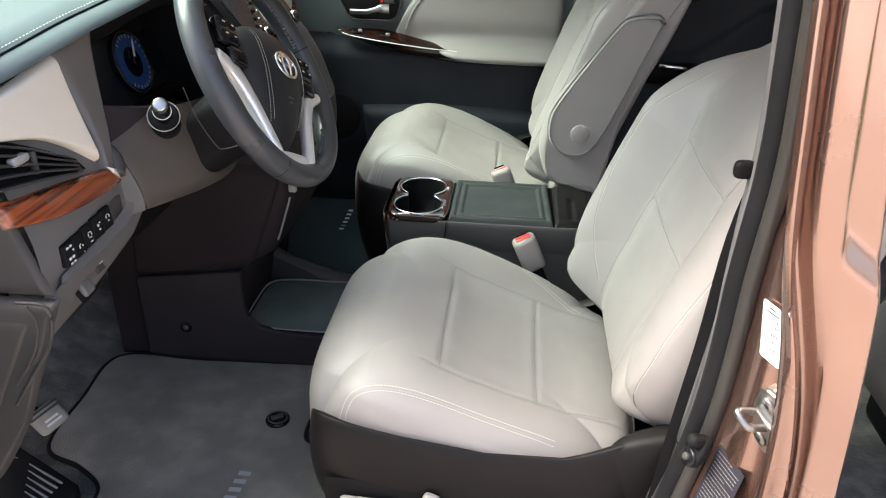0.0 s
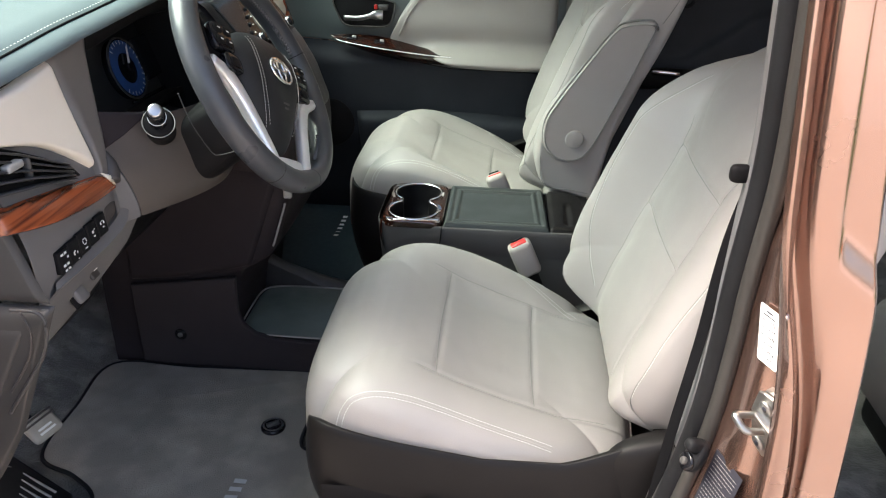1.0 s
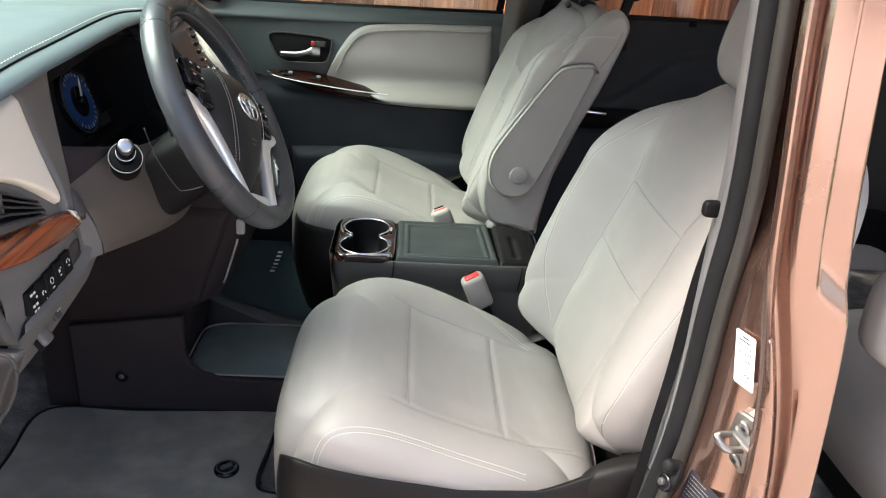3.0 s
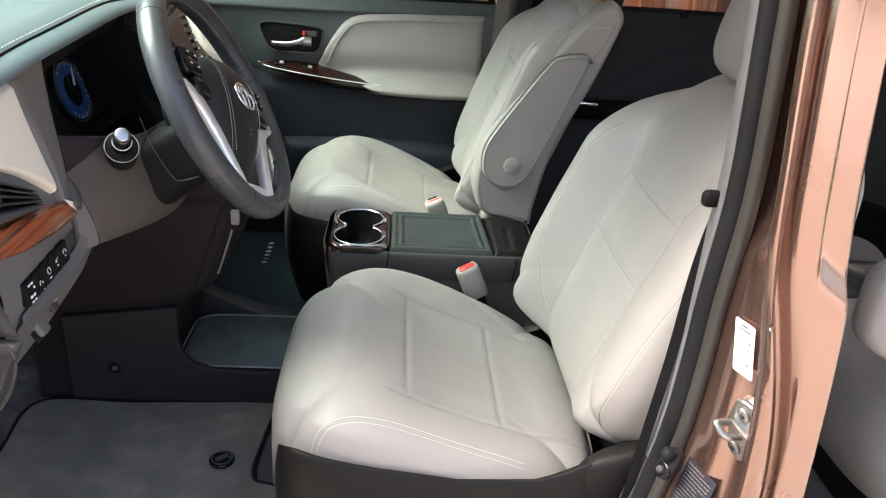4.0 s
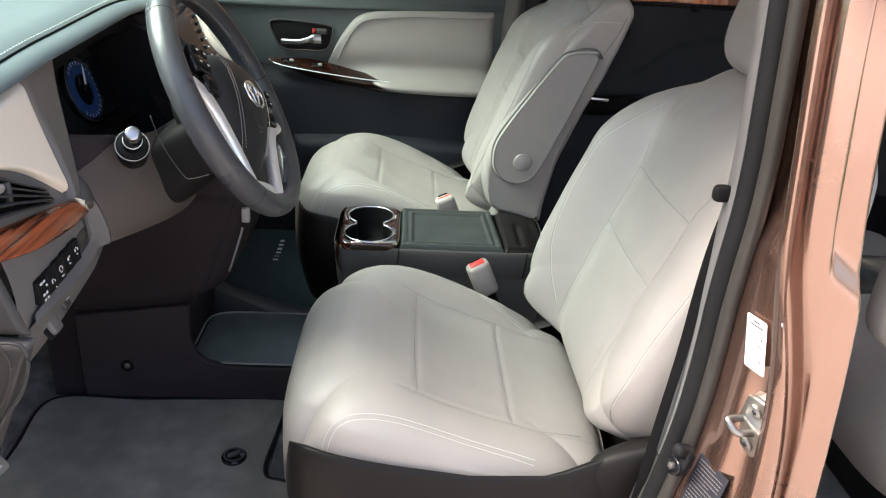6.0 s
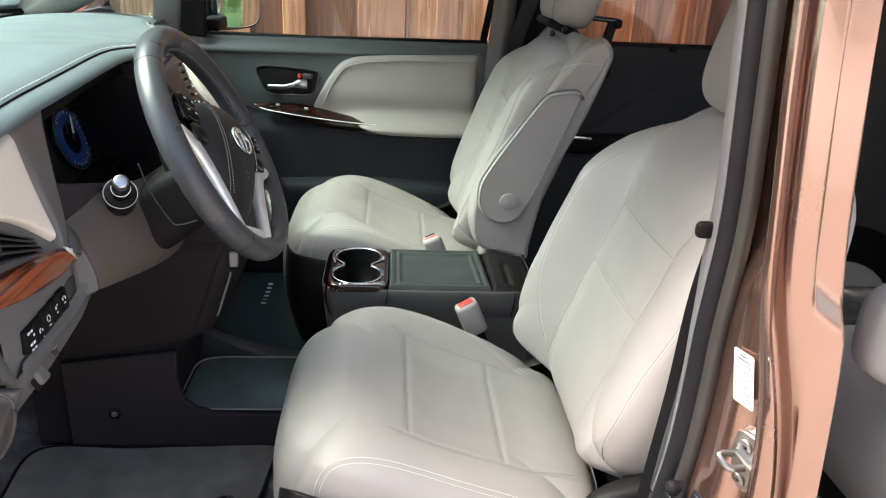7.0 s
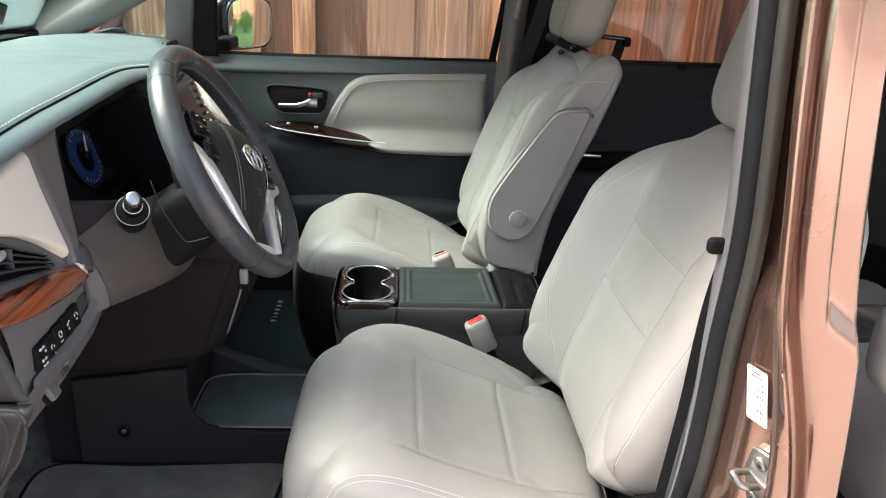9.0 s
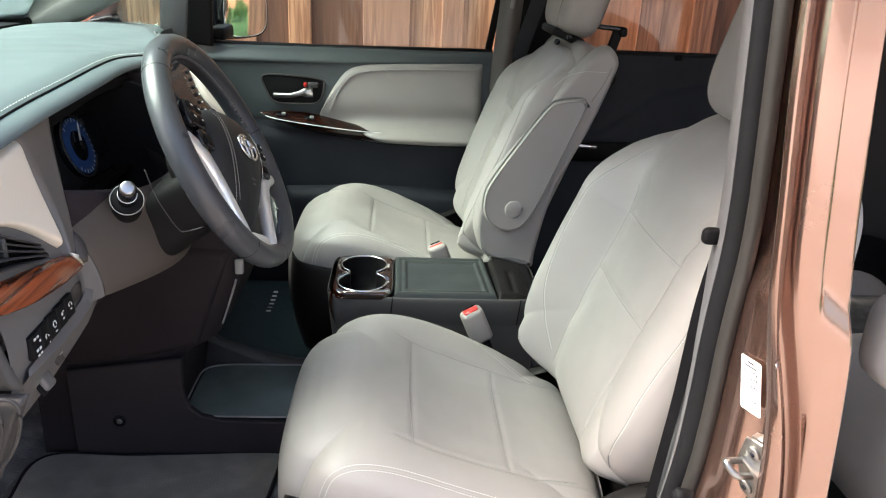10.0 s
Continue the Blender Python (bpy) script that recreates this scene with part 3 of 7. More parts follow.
# far centre pillar with its trim
part("far_pillar_trim", sheet(30, 8, lambda u, v: (0.780 + 0.058 * u * u + (0.075 - 0.01 * u) * v, 0.735 - 0.035 * math.sin(math.pi * v) - 0.03 * u, 0.60 + 1.08 * u)), BINTRIM, van, "grey trimmed centre pillar")
part("pillar_slot", box((0.014, 0.01, 0.09), Matrix.Translation((0.846, 0.682, 1.392)) @ pose(0, 0, 0, 0, 8, 0), 0.004), GREYP, van, "belt height adjuster slot")
part("pillar_return", box((0.16, 0.02, 1.06), Matrix.Translation((0.91, 0.735, 1.13)) @ pose(0, 0, 0, 0, 4, 0), 0.004), BLACK, van, "black rear face of the centre pillar")

# front passenger door
door = thing("passenger_door", (0.4, 0.75, 0.5), "closed passenger door with grey padded armrest and wood trim", "car door")


def door_y(x, z):
    y = 0.745 - 0.022 * sstep(1.205, 1.17, z)
    y -= 0.03 * sstep(1.0, 0.94, z) * sstep(0.84, 0.76, x)
    y += 0.02 * sstep(0.72, 0.60, z)
    y -= 0.012 * bell(z - 1.06, 0.05) * sstep(0.05, 0.2, x)
    return y


def on_door(x, z, h):
    return (x, door_y(x, z) - h, z)


def split_z(x):
    return at1([(-0.13, 1.02), (0.10, 1.005), (0.30, 0.965), (0.47, 0.94), (0.82, 0.935)], x)


part("door_panel", sheet(90, 30, lambda u, v: on_door(-0.13 + 0.945 * u, split_z(-0.13 + 0.945 * u) * (1 - v) + (1.212 + 0.006 * u) * v, 0)), DOORUP, door, "dark slate upper door panel")
part("lower_panel", sheet(90, 50, lambda u, v: on_door(-0.13 + 0.945 * u, 0.44 * (1 - v) + (split_z(-0.13 + 0.945 * u) - 0.002) * v, 0.001)), DOORLOW, door, "navy black moulded lower door panel")
part("upper_trim", patch([(-0.13, 1.212), (0.80, 1.216)], [(-0.13, 1.16), (0.30, 1.165), (0.80, 1.185)], on_door, 0.010, 40, 12, 0.3), DOORUP, door, "soft slate upper door trim")
pad = part("armrest_pad", patch([(0.285, 1.02), (0.33, 1.105), (0.385, 1.160), (0.50, 1.176), (0.64, 1.181), (0.772, 1.184)],
                                [(0.285, 1.008), (0.37, 0.99), (0.48, 0.953), (0.58, 0.944), (0.68, 0.944), (0.772, 0.950)],
                                lambda a, b, h: (a, door_y(a, b) - h - 0.058 * bell(b - 0.968, 0.028) * sstep(0.30, 0.45, a), b), 0.020, 70, 50, 0.10), LEATHER, door, "pale grey padded leather armrest panel")
padseam = [(0.315, 1.03), (0.35, 1.10), (0.40, 1.145), (0.52, 1.160), (0.65, 1.164), (0.755, 1.166)]
part("pad_seam", tube([(q.x, door_y(q.x, q.y) - 0.0195, q.y) for q in smooth_path([(*p, 0) for p in padseam], 40)], 0.0022, 6), LEATHER, door)


def between(A, B, bulge, nu=60, nv=14):
    """A skin between two 3D curves, bowed towards the cabin."""
    P, Q = smooth_path(A, nu - 1), smooth_path(B, nu - 1)
    return sheet(nu, nv, lambda u, v: P[round(u * (nu - 1))].lerp(Q[round(u * (nu - 1))], v) - Vector((0, bulge * math.sin(math.pi * v) * math.sin(math.pi * min(1, max(0, u))) ** 0.4, 0)))


TRIM_TOP = [(0.108, 0.706, 1.024), (0.211, 0.704, 1.026), (0.276, 0.702, 1.020), (0.374, 0.690, 1.001), (0.470, 0.680, 0.983)]
TRIM_EDGE = [(0.112, 0.700, 1.020), (0.150, 0.682, 1.009), (0.256, 0.660, 0.998), (0.375, 0.652, 0.987), (0.472, 0.652, 0.980)]
TRIM_LOW = [(0.120, 0.704, 1.014), (0.158, 0.694, 1.003), (0.212, 0.682, 0.984), (0.302, 0.674, 0.966), (0.374, 0.670, 0.958), (0.470, 0.668, 0.954)]
arm = part("wood_trim", between(TRIM_TOP, TRIM_EDGE, 0.002), WOODDARK, door, "dark glossy wood armrest top")
part("wood_front", between(TRIM_EDGE, TRIM_LOW, 0.006), WOODDARK, arm, "glossy wood front of the armrest")
part("trim_end", between([TRIM_TOP[-1], TRIM_EDGE[-1], TRIM_LOW[-1]], [(0.472, 0.70, 0.983), (0.474, 0.69, 0.97), (0.472, 0.70, 0.954)], 0.0, 12, 4), BLACK, arm)
part("chrome_strip", tube([q - Vector((0, 0.0015, 0)) for q in smooth_path(TRIM_EDGE, 40)[6:]], 0.0016, 8), SATIN, arm, "thin chrome strip")
for x, y, z in ((0.175, 0.691, 1.019), (0.258, 0.684, 1.012)):
    sw = part("window_switch", box((0.032, 0.016, 0.005), Matrix.Translation((x, y, z)) @ pose(0, 0, 0, 30, 4, 0), 0.002), GLOSS, arm)
    part("switch_lever", box((0.012, 0.009, 0.006), Matrix.Translation((x + 0.007, y - 0.001, z + 0.003)) @ pose(0, 0, 0, 30, 4, 0), 0.002), GREYP, arm)
bez_out = smooth_path([(0.122, 1.128, 0), (0.21, 1.130, 0), (0.290, 1.122, 0), (0.300, 1.105, 0), (0.282, 1.056, 0), (0.215, 1.050, 0), (0.155, 1.053, 0), (0.130, 1.085, 0)], 48, True)
bezel = part("handle_recess", plate([(q.x, q.y) for q in bez_out], on_door, 0.006, 0.002), BLACK, door, "black recessed handle surround")
part("recess_rim", tube([on_door(q.x, q.y, 0.007) for q in bez_out], 0.0028, 8, True, up=(0, 1, 0)), CHAR, bezel)
part("door_handle", tube(smooth_path([(0.152, door_y(0.15, 1.08) - 0.016, 1.074), (0.20, door_y(0.2, 1.08) - 0.026, 1.076), (0.225, door_y(0.2, 1.08) - 0.028, 1.082), (0.245, door_y(0.2, 1.08) - 0.024, 1.086), (0.268, door_y(0.2, 1.08) - 0.02, 1.086)], 24), lambda t: 0.0065 + 0.006 * sstep(0.55, 0.8, t), 12, flat=(0.7, 1.1)), HANDLE, bezel, "satin silver door handle")
part("lock_button", box((0.030, 0.012, 0.016), Matrix.Translation((0.268, door_y(0.25, 1.1) - 0.012, 1.106)), 0.003), CHAR, bezel)
part("lock_flag", box((0.010, 0.013, 0.013), Matrix.Translation((0.246, door_y(0.25, 1.1) - 0.0135, 1.107)), 0.002), RED, bezel, "red lock marker")
part("door_pocket", patch([(0.18, 0.80), (0.45, 0.81), (0.74, 0.80)], [(0.20, 0.60), (0.45, 0.58), (0.74, 0.60)], on_door, 0.045, 40, 20, 0.15), DOORLOW, door, "black moulded map pocket")
spk = Matrix.Translation((0.10, door_y(0.1, 0.75) - 0.006, 0.76)) @ pose(0, 0, 0, 90)
part("speaker_grille", disc(0.075, 0.014, spk, 40, 0.005), BLACK, door, "round black speaker grille")
part("window_channel", tube([(-0.10, 0.752, 1.214), (0.30, 0.752, 1.212), (0.80, 0.752, 1.218)], 0.0075, 8), RUBBER, door, "black rubber window channel")
part("window_frame", tube([(0.787, 0.758, 1.215), (0.815, 0.748, 1.404), (0.85, 0.72, 1.64)], 0.011, 8), BLACK, door, "black window frame")
part("window_frame", tube([(-0.045, 0.755, 1.215), (-0.025, 0.735, 1.45), (0.14, 0.70, 1.62), (0.85, 0.715, 1.655)], 0.012, 8), BLACK, door)
sail = part("sail_panel", plate([(-0.095, 1.21), (-0.022, 1.205), (-0.010, 1.46), (-0.068, 1.46)], lambda a, b, h: (a, 0.735 - h - 0.06 * max(0, b - 1.3), b), 0.02, 0.006), BLACK, door, "black mirror corner panel", False)
part("door_glass", sheet(8, 8, lambda u, v: (-0.03 + 0.82 * u + 0.05 * v * u, 0.765 - 0.045 * v ** 1.5, 1.20 + 0.44 * v)), GLASS, door, "clear front side window, closed")
part("outer_skin", sheet(20, 20, lambda u, v: (-0.16 + 1.0 * u, 0.93 - 0.06 * v ** 3 - 0.04 * (1 - v) ** 2, 0.40 + 0.80 * v)), PAINT, door, "bronze painted outer door skin")
part("sill_ledge", box((0.98, 0.10, 0.012), Matrix.Translation((0.34, 0.815, 1.198)), 0.003), PAINT, door)
mir = part("mirror_housing", blob((-0.012, 0.975, 1.290), (0.042, -0.030, 0), (0.060, 0.088, 0), (0, 0, 0.088), 0.55, 0.6), GLOSS, door, "dark glossy wing mirror housing")
mm = Matrix.Translation((0.030, 0.952, 1.288)) @ pose(0, 0, 0, 0, 1.5, -36.5)
part("mirror_rim", plate([(0.096 * math.copysign(abs(math.cos(t)) ** 0.6, math.cos(t)), 0.080 * math.copysign(abs(math.sin(t)) ** 0.6, math.sin(t))) for t in np.linspace(0, 2 * math.pi, 48, endpoint=False)],
                         lambda a, b, h: mm @ Vector((h - 0.006, a, b)), 0.010, 0.003), GLOSS, mir)
part("mirror_edge", tube([mm @ Vector((0.004, 0.089 * math.copysign(abs(math.cos(t)) ** 0.6, math.cos(t)), 0.073 * math.copysign(abs(math.sin(t)) ** 0.6, math.sin(t)))) for t in np.linspace(0, 2 * math.pi, 64, endpoint=False)], 0.0014, 6, True, up=(1, 0, 0)), SATIN, mir, "thin bright edge of the mirror")


def glass_bulge(u, v):
    """Convex glass, curved to a radius of 1.3 m."""
    t = 2 * math.pi * u
    a, b = 0.088 * v * math.copysign(abs(math.cos(t)) ** 0.6, math.cos(t)), 0.072 * v * math.copysign(abs(math.sin(t)) ** 0.6, math.sin(t))
    return mm @ Vector((0.0085 - (a * a + b * b) / 2.6, a, b))


part("mirror_glass", sheet(64, 16, glass_bulge, close_u=True), MIRROR, mir, "convex mirror glass")
part("mirror_arm", box((0.05, 0.14, 0.04), Matrix.Translation((-0.02, 0.83, 1.235)), 0.01), BLACK, mir)

# driver door, swung wide open beside the wing; unseen, added to shade the jamb
ddoor = thing("driver_door", (-0.16, -0.92, 0.45), "bronze driver door standing wide open", "car door")
DM = Matrix.Translation((-0.16, -0.92, 0)) @ pose(0, 0, 0, 0, 0, -76)
part("outer_skin", box((1.06, 0.02, 0.78), DM @ Matrix.Translation((0.53, -0.035, 0.80)), 0.008, 2), PAINT, ddoor, "bronze painted outer skin")
part("door_panel", box((1.02, 0.06, 0.76), DM @ Matrix.Translation((0.53, 0.010, 0.80)), 0.02, 3), DOORLOW, ddoor, "dark moulded inner panel")
part("armrest_pad", box((0.55, 0.05, 0.22), DM @ Matrix.Translation((0.68, 0.045, 1.05)), 0.03, 4), LEATHER, ddoor, "grey padded armrest panel")
part("door_glass", box((0.84, 0.005, 0.40), DM @ Matrix.Translation((0.56, -0.01, 1.38)), 0), GLASS, ddoor, "clear side window")
part("window_frame", tube([DM @ Vector(q) for q in ((0.08, -0.01, 1.18), (0.16, -0.01, 1.30), (0.42, -0.01, 1.58), (1.0, -0.01, 1.60), (1.03, -0.01, 1.18))], 0.016, 8), BLACK, ddoor, "black window frame")

# Unseen hinge pillar, added to give the door jamb a dark reflection.
part("hinge_pillar", box((0.12, 0.11, 0.86), Matrix.Translation((-0.22, -0.862, 0.84)), 0.02, 3), PAINT, van, "bronze painted hinge pillar of the driver door")

# rear sliding door on the far side
sdoor = thing("far_sliding_door", (1.45, 0.75, 0.5), "closed dark-trimmed rear sliding door with window", "car door")


def sl_y(x, z):
    d = at1([(0.9, 0.96), (1.15, 0.99), (1.25, 1.06), (1.32, 1.115), (1.45, 1.145), (2.0, 1.15)], x) - z
    return 0.735 - 0.016 * sstep(-0.004, 0.012, d) - 0.03 * sstep(0.93, 0.88, z)


part("door_panel", sheet(110, 70, lambda u, v: (0.92 + 1.0 * u, sl_y(0.92 + u, 0.44 + 0.785 * v), 0.44 + 0.785 * v)), DOORLOW, sdoor, "black moulded sliding door panel")
part("window_channel", tube([(0.92, 0.748, 1.229), (1.95, 0.748, 1.232)], 0.008, 8), RUBBER, sdoor)
part("sunshade_hook", box((0.022, 0.014, 0.020), Matrix.Translation((1.365, 0.733, 1.224)), 0.003), BLACK, sdoor)
part("inner_handle", box((0.085, 0.014, 0.012), Matrix.Translation((1.09, 0.672, 0.957)) @ pose(0, 0, 0, 0, 4, 0), 0.005), CHROME, sdoor, "chrome inner door lever")
part("armrest", tube([(0.98, 0.70, 0.93), (1.4, 0.70, 0.94), (1.85, 0.71, 0.95)], 0.03, 10), BLACK, sdoor)
part("speaker_grille", disc(0.07, 0.012, Matrix.Translation((1.06, 0.705, 0.76)) @ pose(0, 0, 0, 90), 36, 0.004), CHAR, sdoor)
part("door_glass", sheet(6, 6, lambda u, v: (0.95 + 0.98 * u, 0.762 - 0.045 * v ** 1.5, 1.215 + 0.44 * v)), TINTED, sdoor, "privacy-tinted rear side window, closed")
part("window_post", tube([(0.95, 0.76, 1.22), (1.0, 0.72, 1.66)], 0.02, 8), BLACK, sdoor)
part("window_post", tube([(1.93, 0.76, 1.22), (1.96, 0.72, 1.66)], 0.03, 8), BLACK, sdoor)
part("outer_skin", sheet(20, 20, lambda u, v: (0.86 + 1.1 * u, 0.93 - 0.06 * v ** 3 - 0.04 * (1 - v) ** 2, 0.40 + 0.80 * v)), PAINT, sdoor)
part("rear_side_wall", box((0.66, 0.06, 1.25), Matrix.Translation((2.28, 0.76, 1.06)), 0.02), CHAR, van, "dark trimmed rear side wall")


# ---------- dashboard ----------
dash = thing("dashboard", (-0.2, 0.0, 0.8), "slate and taupe dashboard with wood and cream trim", "dashboard")
FASCIA = [(0.60, -0.34), (0.70, -0.20), (0.78, -0.07), (0.86, 0.030), (0.89, 0.052), (0.93, 0.074), (1.00, 0.092), (1.06, 0.090), (1.10, 0.075), (1.16, 0.050), (1.235, 0.028), (1.27, 0.02)]


def fascia_x(y, z):
    x = soft1(FASCIA, z)
    x -= 0.16 * sstep(0.15, 0.65, y)
    hole = sstep(-0.006, 0.026, y + 0.505 + 0.55 * (1.235 - z)) * sstep(-0.09, -0.14, y) * sstep(1.045, 1.085, z + 0.10 * (y + 0.32))
    return x - 0.115 * hole * sstep(1.262, 1.235, z)


def on_fascia(y, z, h):
    return (fascia_x(y, z) + h, y, z)


def dash_foot(y):
    """Lower edge of the grey dashboard face: it steps up beside the column."""
    return at1([(-0.80, 0.872), (-0.74, 0.884), (-0.70, 0.896), (-0.66, 0.912), (-0.60, 0.935), (-0.56, 0.950), (-0.52, 0.99)], y)


# Black instead of charcoal paints in the shaded hollow below the grey face.
part("knee_bolster", sheet(60, 30, lambda u, v: on_fascia(-0.80 + 1.56 * u, 0.66 + (dash_foot(-0.80 + 1.56 * u) - 0.66) * v, -0.004 - 0.03 * sstep(-0.61, -0.56, -0.80 + 1.56 * u))), BLACK, dash, "knee bolster blackened for the shade below the dashboard face")
part("lower_dash", sheet(190, 70, lambda u, v: on_fascia(-0.80 + 1.56 * u, dash_foot(-0.80 + 1.56 * u) + (1.252 - 0.034 * sstep(-0.55, -0.68, -0.80 + 1.56 * u) - dash_foot(-0.80 + 1.56 * u)) * v, 0)), DASHLOW, dash, "cool grey moulded dashboard face")


def top_edge(y):
    return 0.036 + 0.018 * bell(y + 0.33, 0.2) - 0.16 * sstep(0.15, 0.65, y)


def pad_z(y, u):
    return 1.262 + 0.030 * bell(y + 0.26, 0.26) * (1 - u) ** 1.5 + 0.012 * math.sin(math.pi * min(1, u * 1.2)) - 0.02 * u ** 3 - 0.014 * sstep(0.5, 0.78, abs(y))


def pad_point(u, y):
    """u below 0 rolls over the rear lip."""
    e = top_edge(y)
    if u >= 0:
        return Vector((e - 0.02 - u * (0.60 + e), y, pad_z(y, u) - 0.010 * (1 - min(1, u / 0.05)) ** 2))
    t = -u
    a = t * math.pi * 0.55
    return Vector((e - 0.02 + 0.028 * math.sin(a), y, pad_z(y, 0) - 0.010 - 0.013 * (1 - math.cos(a)) - 0.003 * t))


part("top_pad", sheet(70, 90, lambda u, v: pad_point(u * 1.9 - 0.9 if u < 0.4737 else (u - 0.4737) / 0.5263, -0.80 + 1.58 * v)), DASHTOP, dash, "soft slate blue dashboard top pad")
for row, du in ((0, 0.012), (1, 0.022)):
    ys = np.linspace(-0.79, 0.60, 160)
    if row == 0:
        part("stitching", dashes([pad_point(du, y) for y in ys], [Vector((0.3, 0, 1))] * 160, 0.0050, 0.0025, 0.0012, 0.0008), STITCH, dash, "pale contrast stitching")
        part("piping", tube([pad_point(0.002, y) + Vector((0, 0, 0.0005)) for y in ys], 0.0018, 6), BLACK, dash)
part("speaker_slot", tube(smooth_path([(-0.30, -0.60, 1.276), (-0.27, -0.45, 1.285), (-0.262, -0.32, 1.288)], 16), 0.002, 6), PALEP, dash, "fine pale line of the dashboard vent")
part("defroster_vent", box((0.05, 1.1, 0.006), Matrix.Translation((-0.50, 0, 1.262)), 0.002), BLACK, dash)

part("cream_panel", patch([(-0.83, 1.212), (-0.70, 1.218), (-0.603, 1.234)], [(-0.83, 1.180), (-0.70, 1.146), (-0.620, 1.088)], on_fascia, 0.016, 50, 30, 0.10), BEIGE, dash, "cream padded dashboard end panel")
part("binnacle_trim", patch([(-0.612, 1.238), (-0.606, 1.17), (-0.608, 1.12), (-0.618, 1.078)], [(-0.480, 1.258), (-0.530, 1.175), (-0.576, 1.11), (-0.609, 1.068)], on_fascia, 0.014, 40, 16, 0.2), BINTRIM, dash, "satin grey curved binnacle surround")
part("binnacle_lip", tube([on_fascia(q.x, q.y, 0.010) for q in smooth_path([(-0.440, 1.258, 0), (-0.488, 1.236, 0), (-0.522, 1.18, 0), (-0.567, 1.11, 0), (-0.601, 1.064, 0)], 30)], 0.0115, 12), KICK, dash)
part("wood_trim", patch([(-0.83, 1.112), (-0.74, 1.099), (-0.622, 1.079), (-0.600, 1.072)], [(-0.83, 1.084), (-0.745, 1.062), (-0.66, 1.052), (-0.588, 1.052)], on_fascia, 0.014, 50, 18, 0.16), WOODTRIM, dash, "glossy red-brown wood trim strip")
part("wood_tip", plate([(-0.622, 1.084), (-0.606, 1.075), (-0.604, 1.060)], lambda a, b, h: on_fascia(a, b, h + 0.012), 0.004), BEIGE, dash)
vent = part("air_vent", patch([(-0.83, 1.200), (-0.74, 1.160), (-0.655, 1.108)], [(-0.83, 1.118), (-0.74, 1.104), (-0.640, 1.086)], on_fascia, 0.003, 30, 10, 0.2), BLACK, dash, "black louvred air vent")
for k in range(5):
    f = 0.14 + 0.18 * k
    part("louvre", tube([on_fascia(y, (1 - f) * at1([(-0.83, 1.198), (-0.74, 1.158), (-0.655, 1.108)], y) + f * at1([(-0.83, 1.118), (-0.74, 1.104), (-0.64, 1.086)], y), 0.008) for y in np.linspace(-0.825, -0.672, 14)],
                        0.005, 6, flat=(1.6, 0.35)), CHAR, vent)
part("vent_tab", box((0.012, 0.030, 0.010), Matrix.Translation(on_fascia(-0.765, 1.145, 0.012)), 0.003), GREYP, vent, "silver vent tab")
part("vent_vane", box((0.010, 0.008, 0.03), Matrix.Translation(on_fascia(-0.740, 1.132, 0.008)), 0.003), CHAR, vent)

# switch bank in a long pocket with a ledge below it
part("switch_plate", patch([(-0.758, 1.030), (-0.70, 1.031), (-0.636, 1.033)], [(-0.758, 0.994), (-0.70, 0.998), (-0.634, 1.003)], lambda a, b, h: on_fascia(a, b, h - 0.001), 0.005, 30, 10, 0.06), BLACK, dash, "black switch plate")
EDGE_IN = [on_fascia(y, z, 0.0035) for y, z in ((-0.766, 0.990), (-0.70, 0.996), (-0.636, 1.003), (-0.600, 1.010), (-0.584, 1.022))]
EDGE_OUT = [on_fascia(y, z, h) for y, z, h in ((-0.774, 0.984, 0.008), (-0.70, 0.987, 0.013), (-0.632, 0.990, 0.014), (-0.592, 0.997, 0.012), (-0.575, 1.012, 0.009))]
EDGE_END = [on_fascia(y, z, 0.0) for y, z in ((-0.776, 0.972), (-0.70, 0.972), (-0.625, 0.974), (-0.580, 0.982), (-0.566, 1.000))]
part("pocket_ledge", between(EDGE_IN, EDGE_OUT, 0.0), DASHLOW, dash, "grey ledge under the switches")
part("pocket_lip", between(EDGE_OUT, EDGE_END, 0.002), DASHLOW, dash, "rounded lower lip of the switch pocket")
# Darker plastic colour paints the shade inside the pocket's round end.
part("pocket_end", patch([(-0.630, 1.034), (-0.606, 1.037), (-0.588, 1.030)], [(-0.630, 1.003), (-0.606, 1.006), (-0.588, 1.016)], lambda a, b, h: on_fascia(a, b, h - 0.001), 0.004, 16, 10, 0.3), KICK, dash, "round end of the switch pocket with its shade painted in")
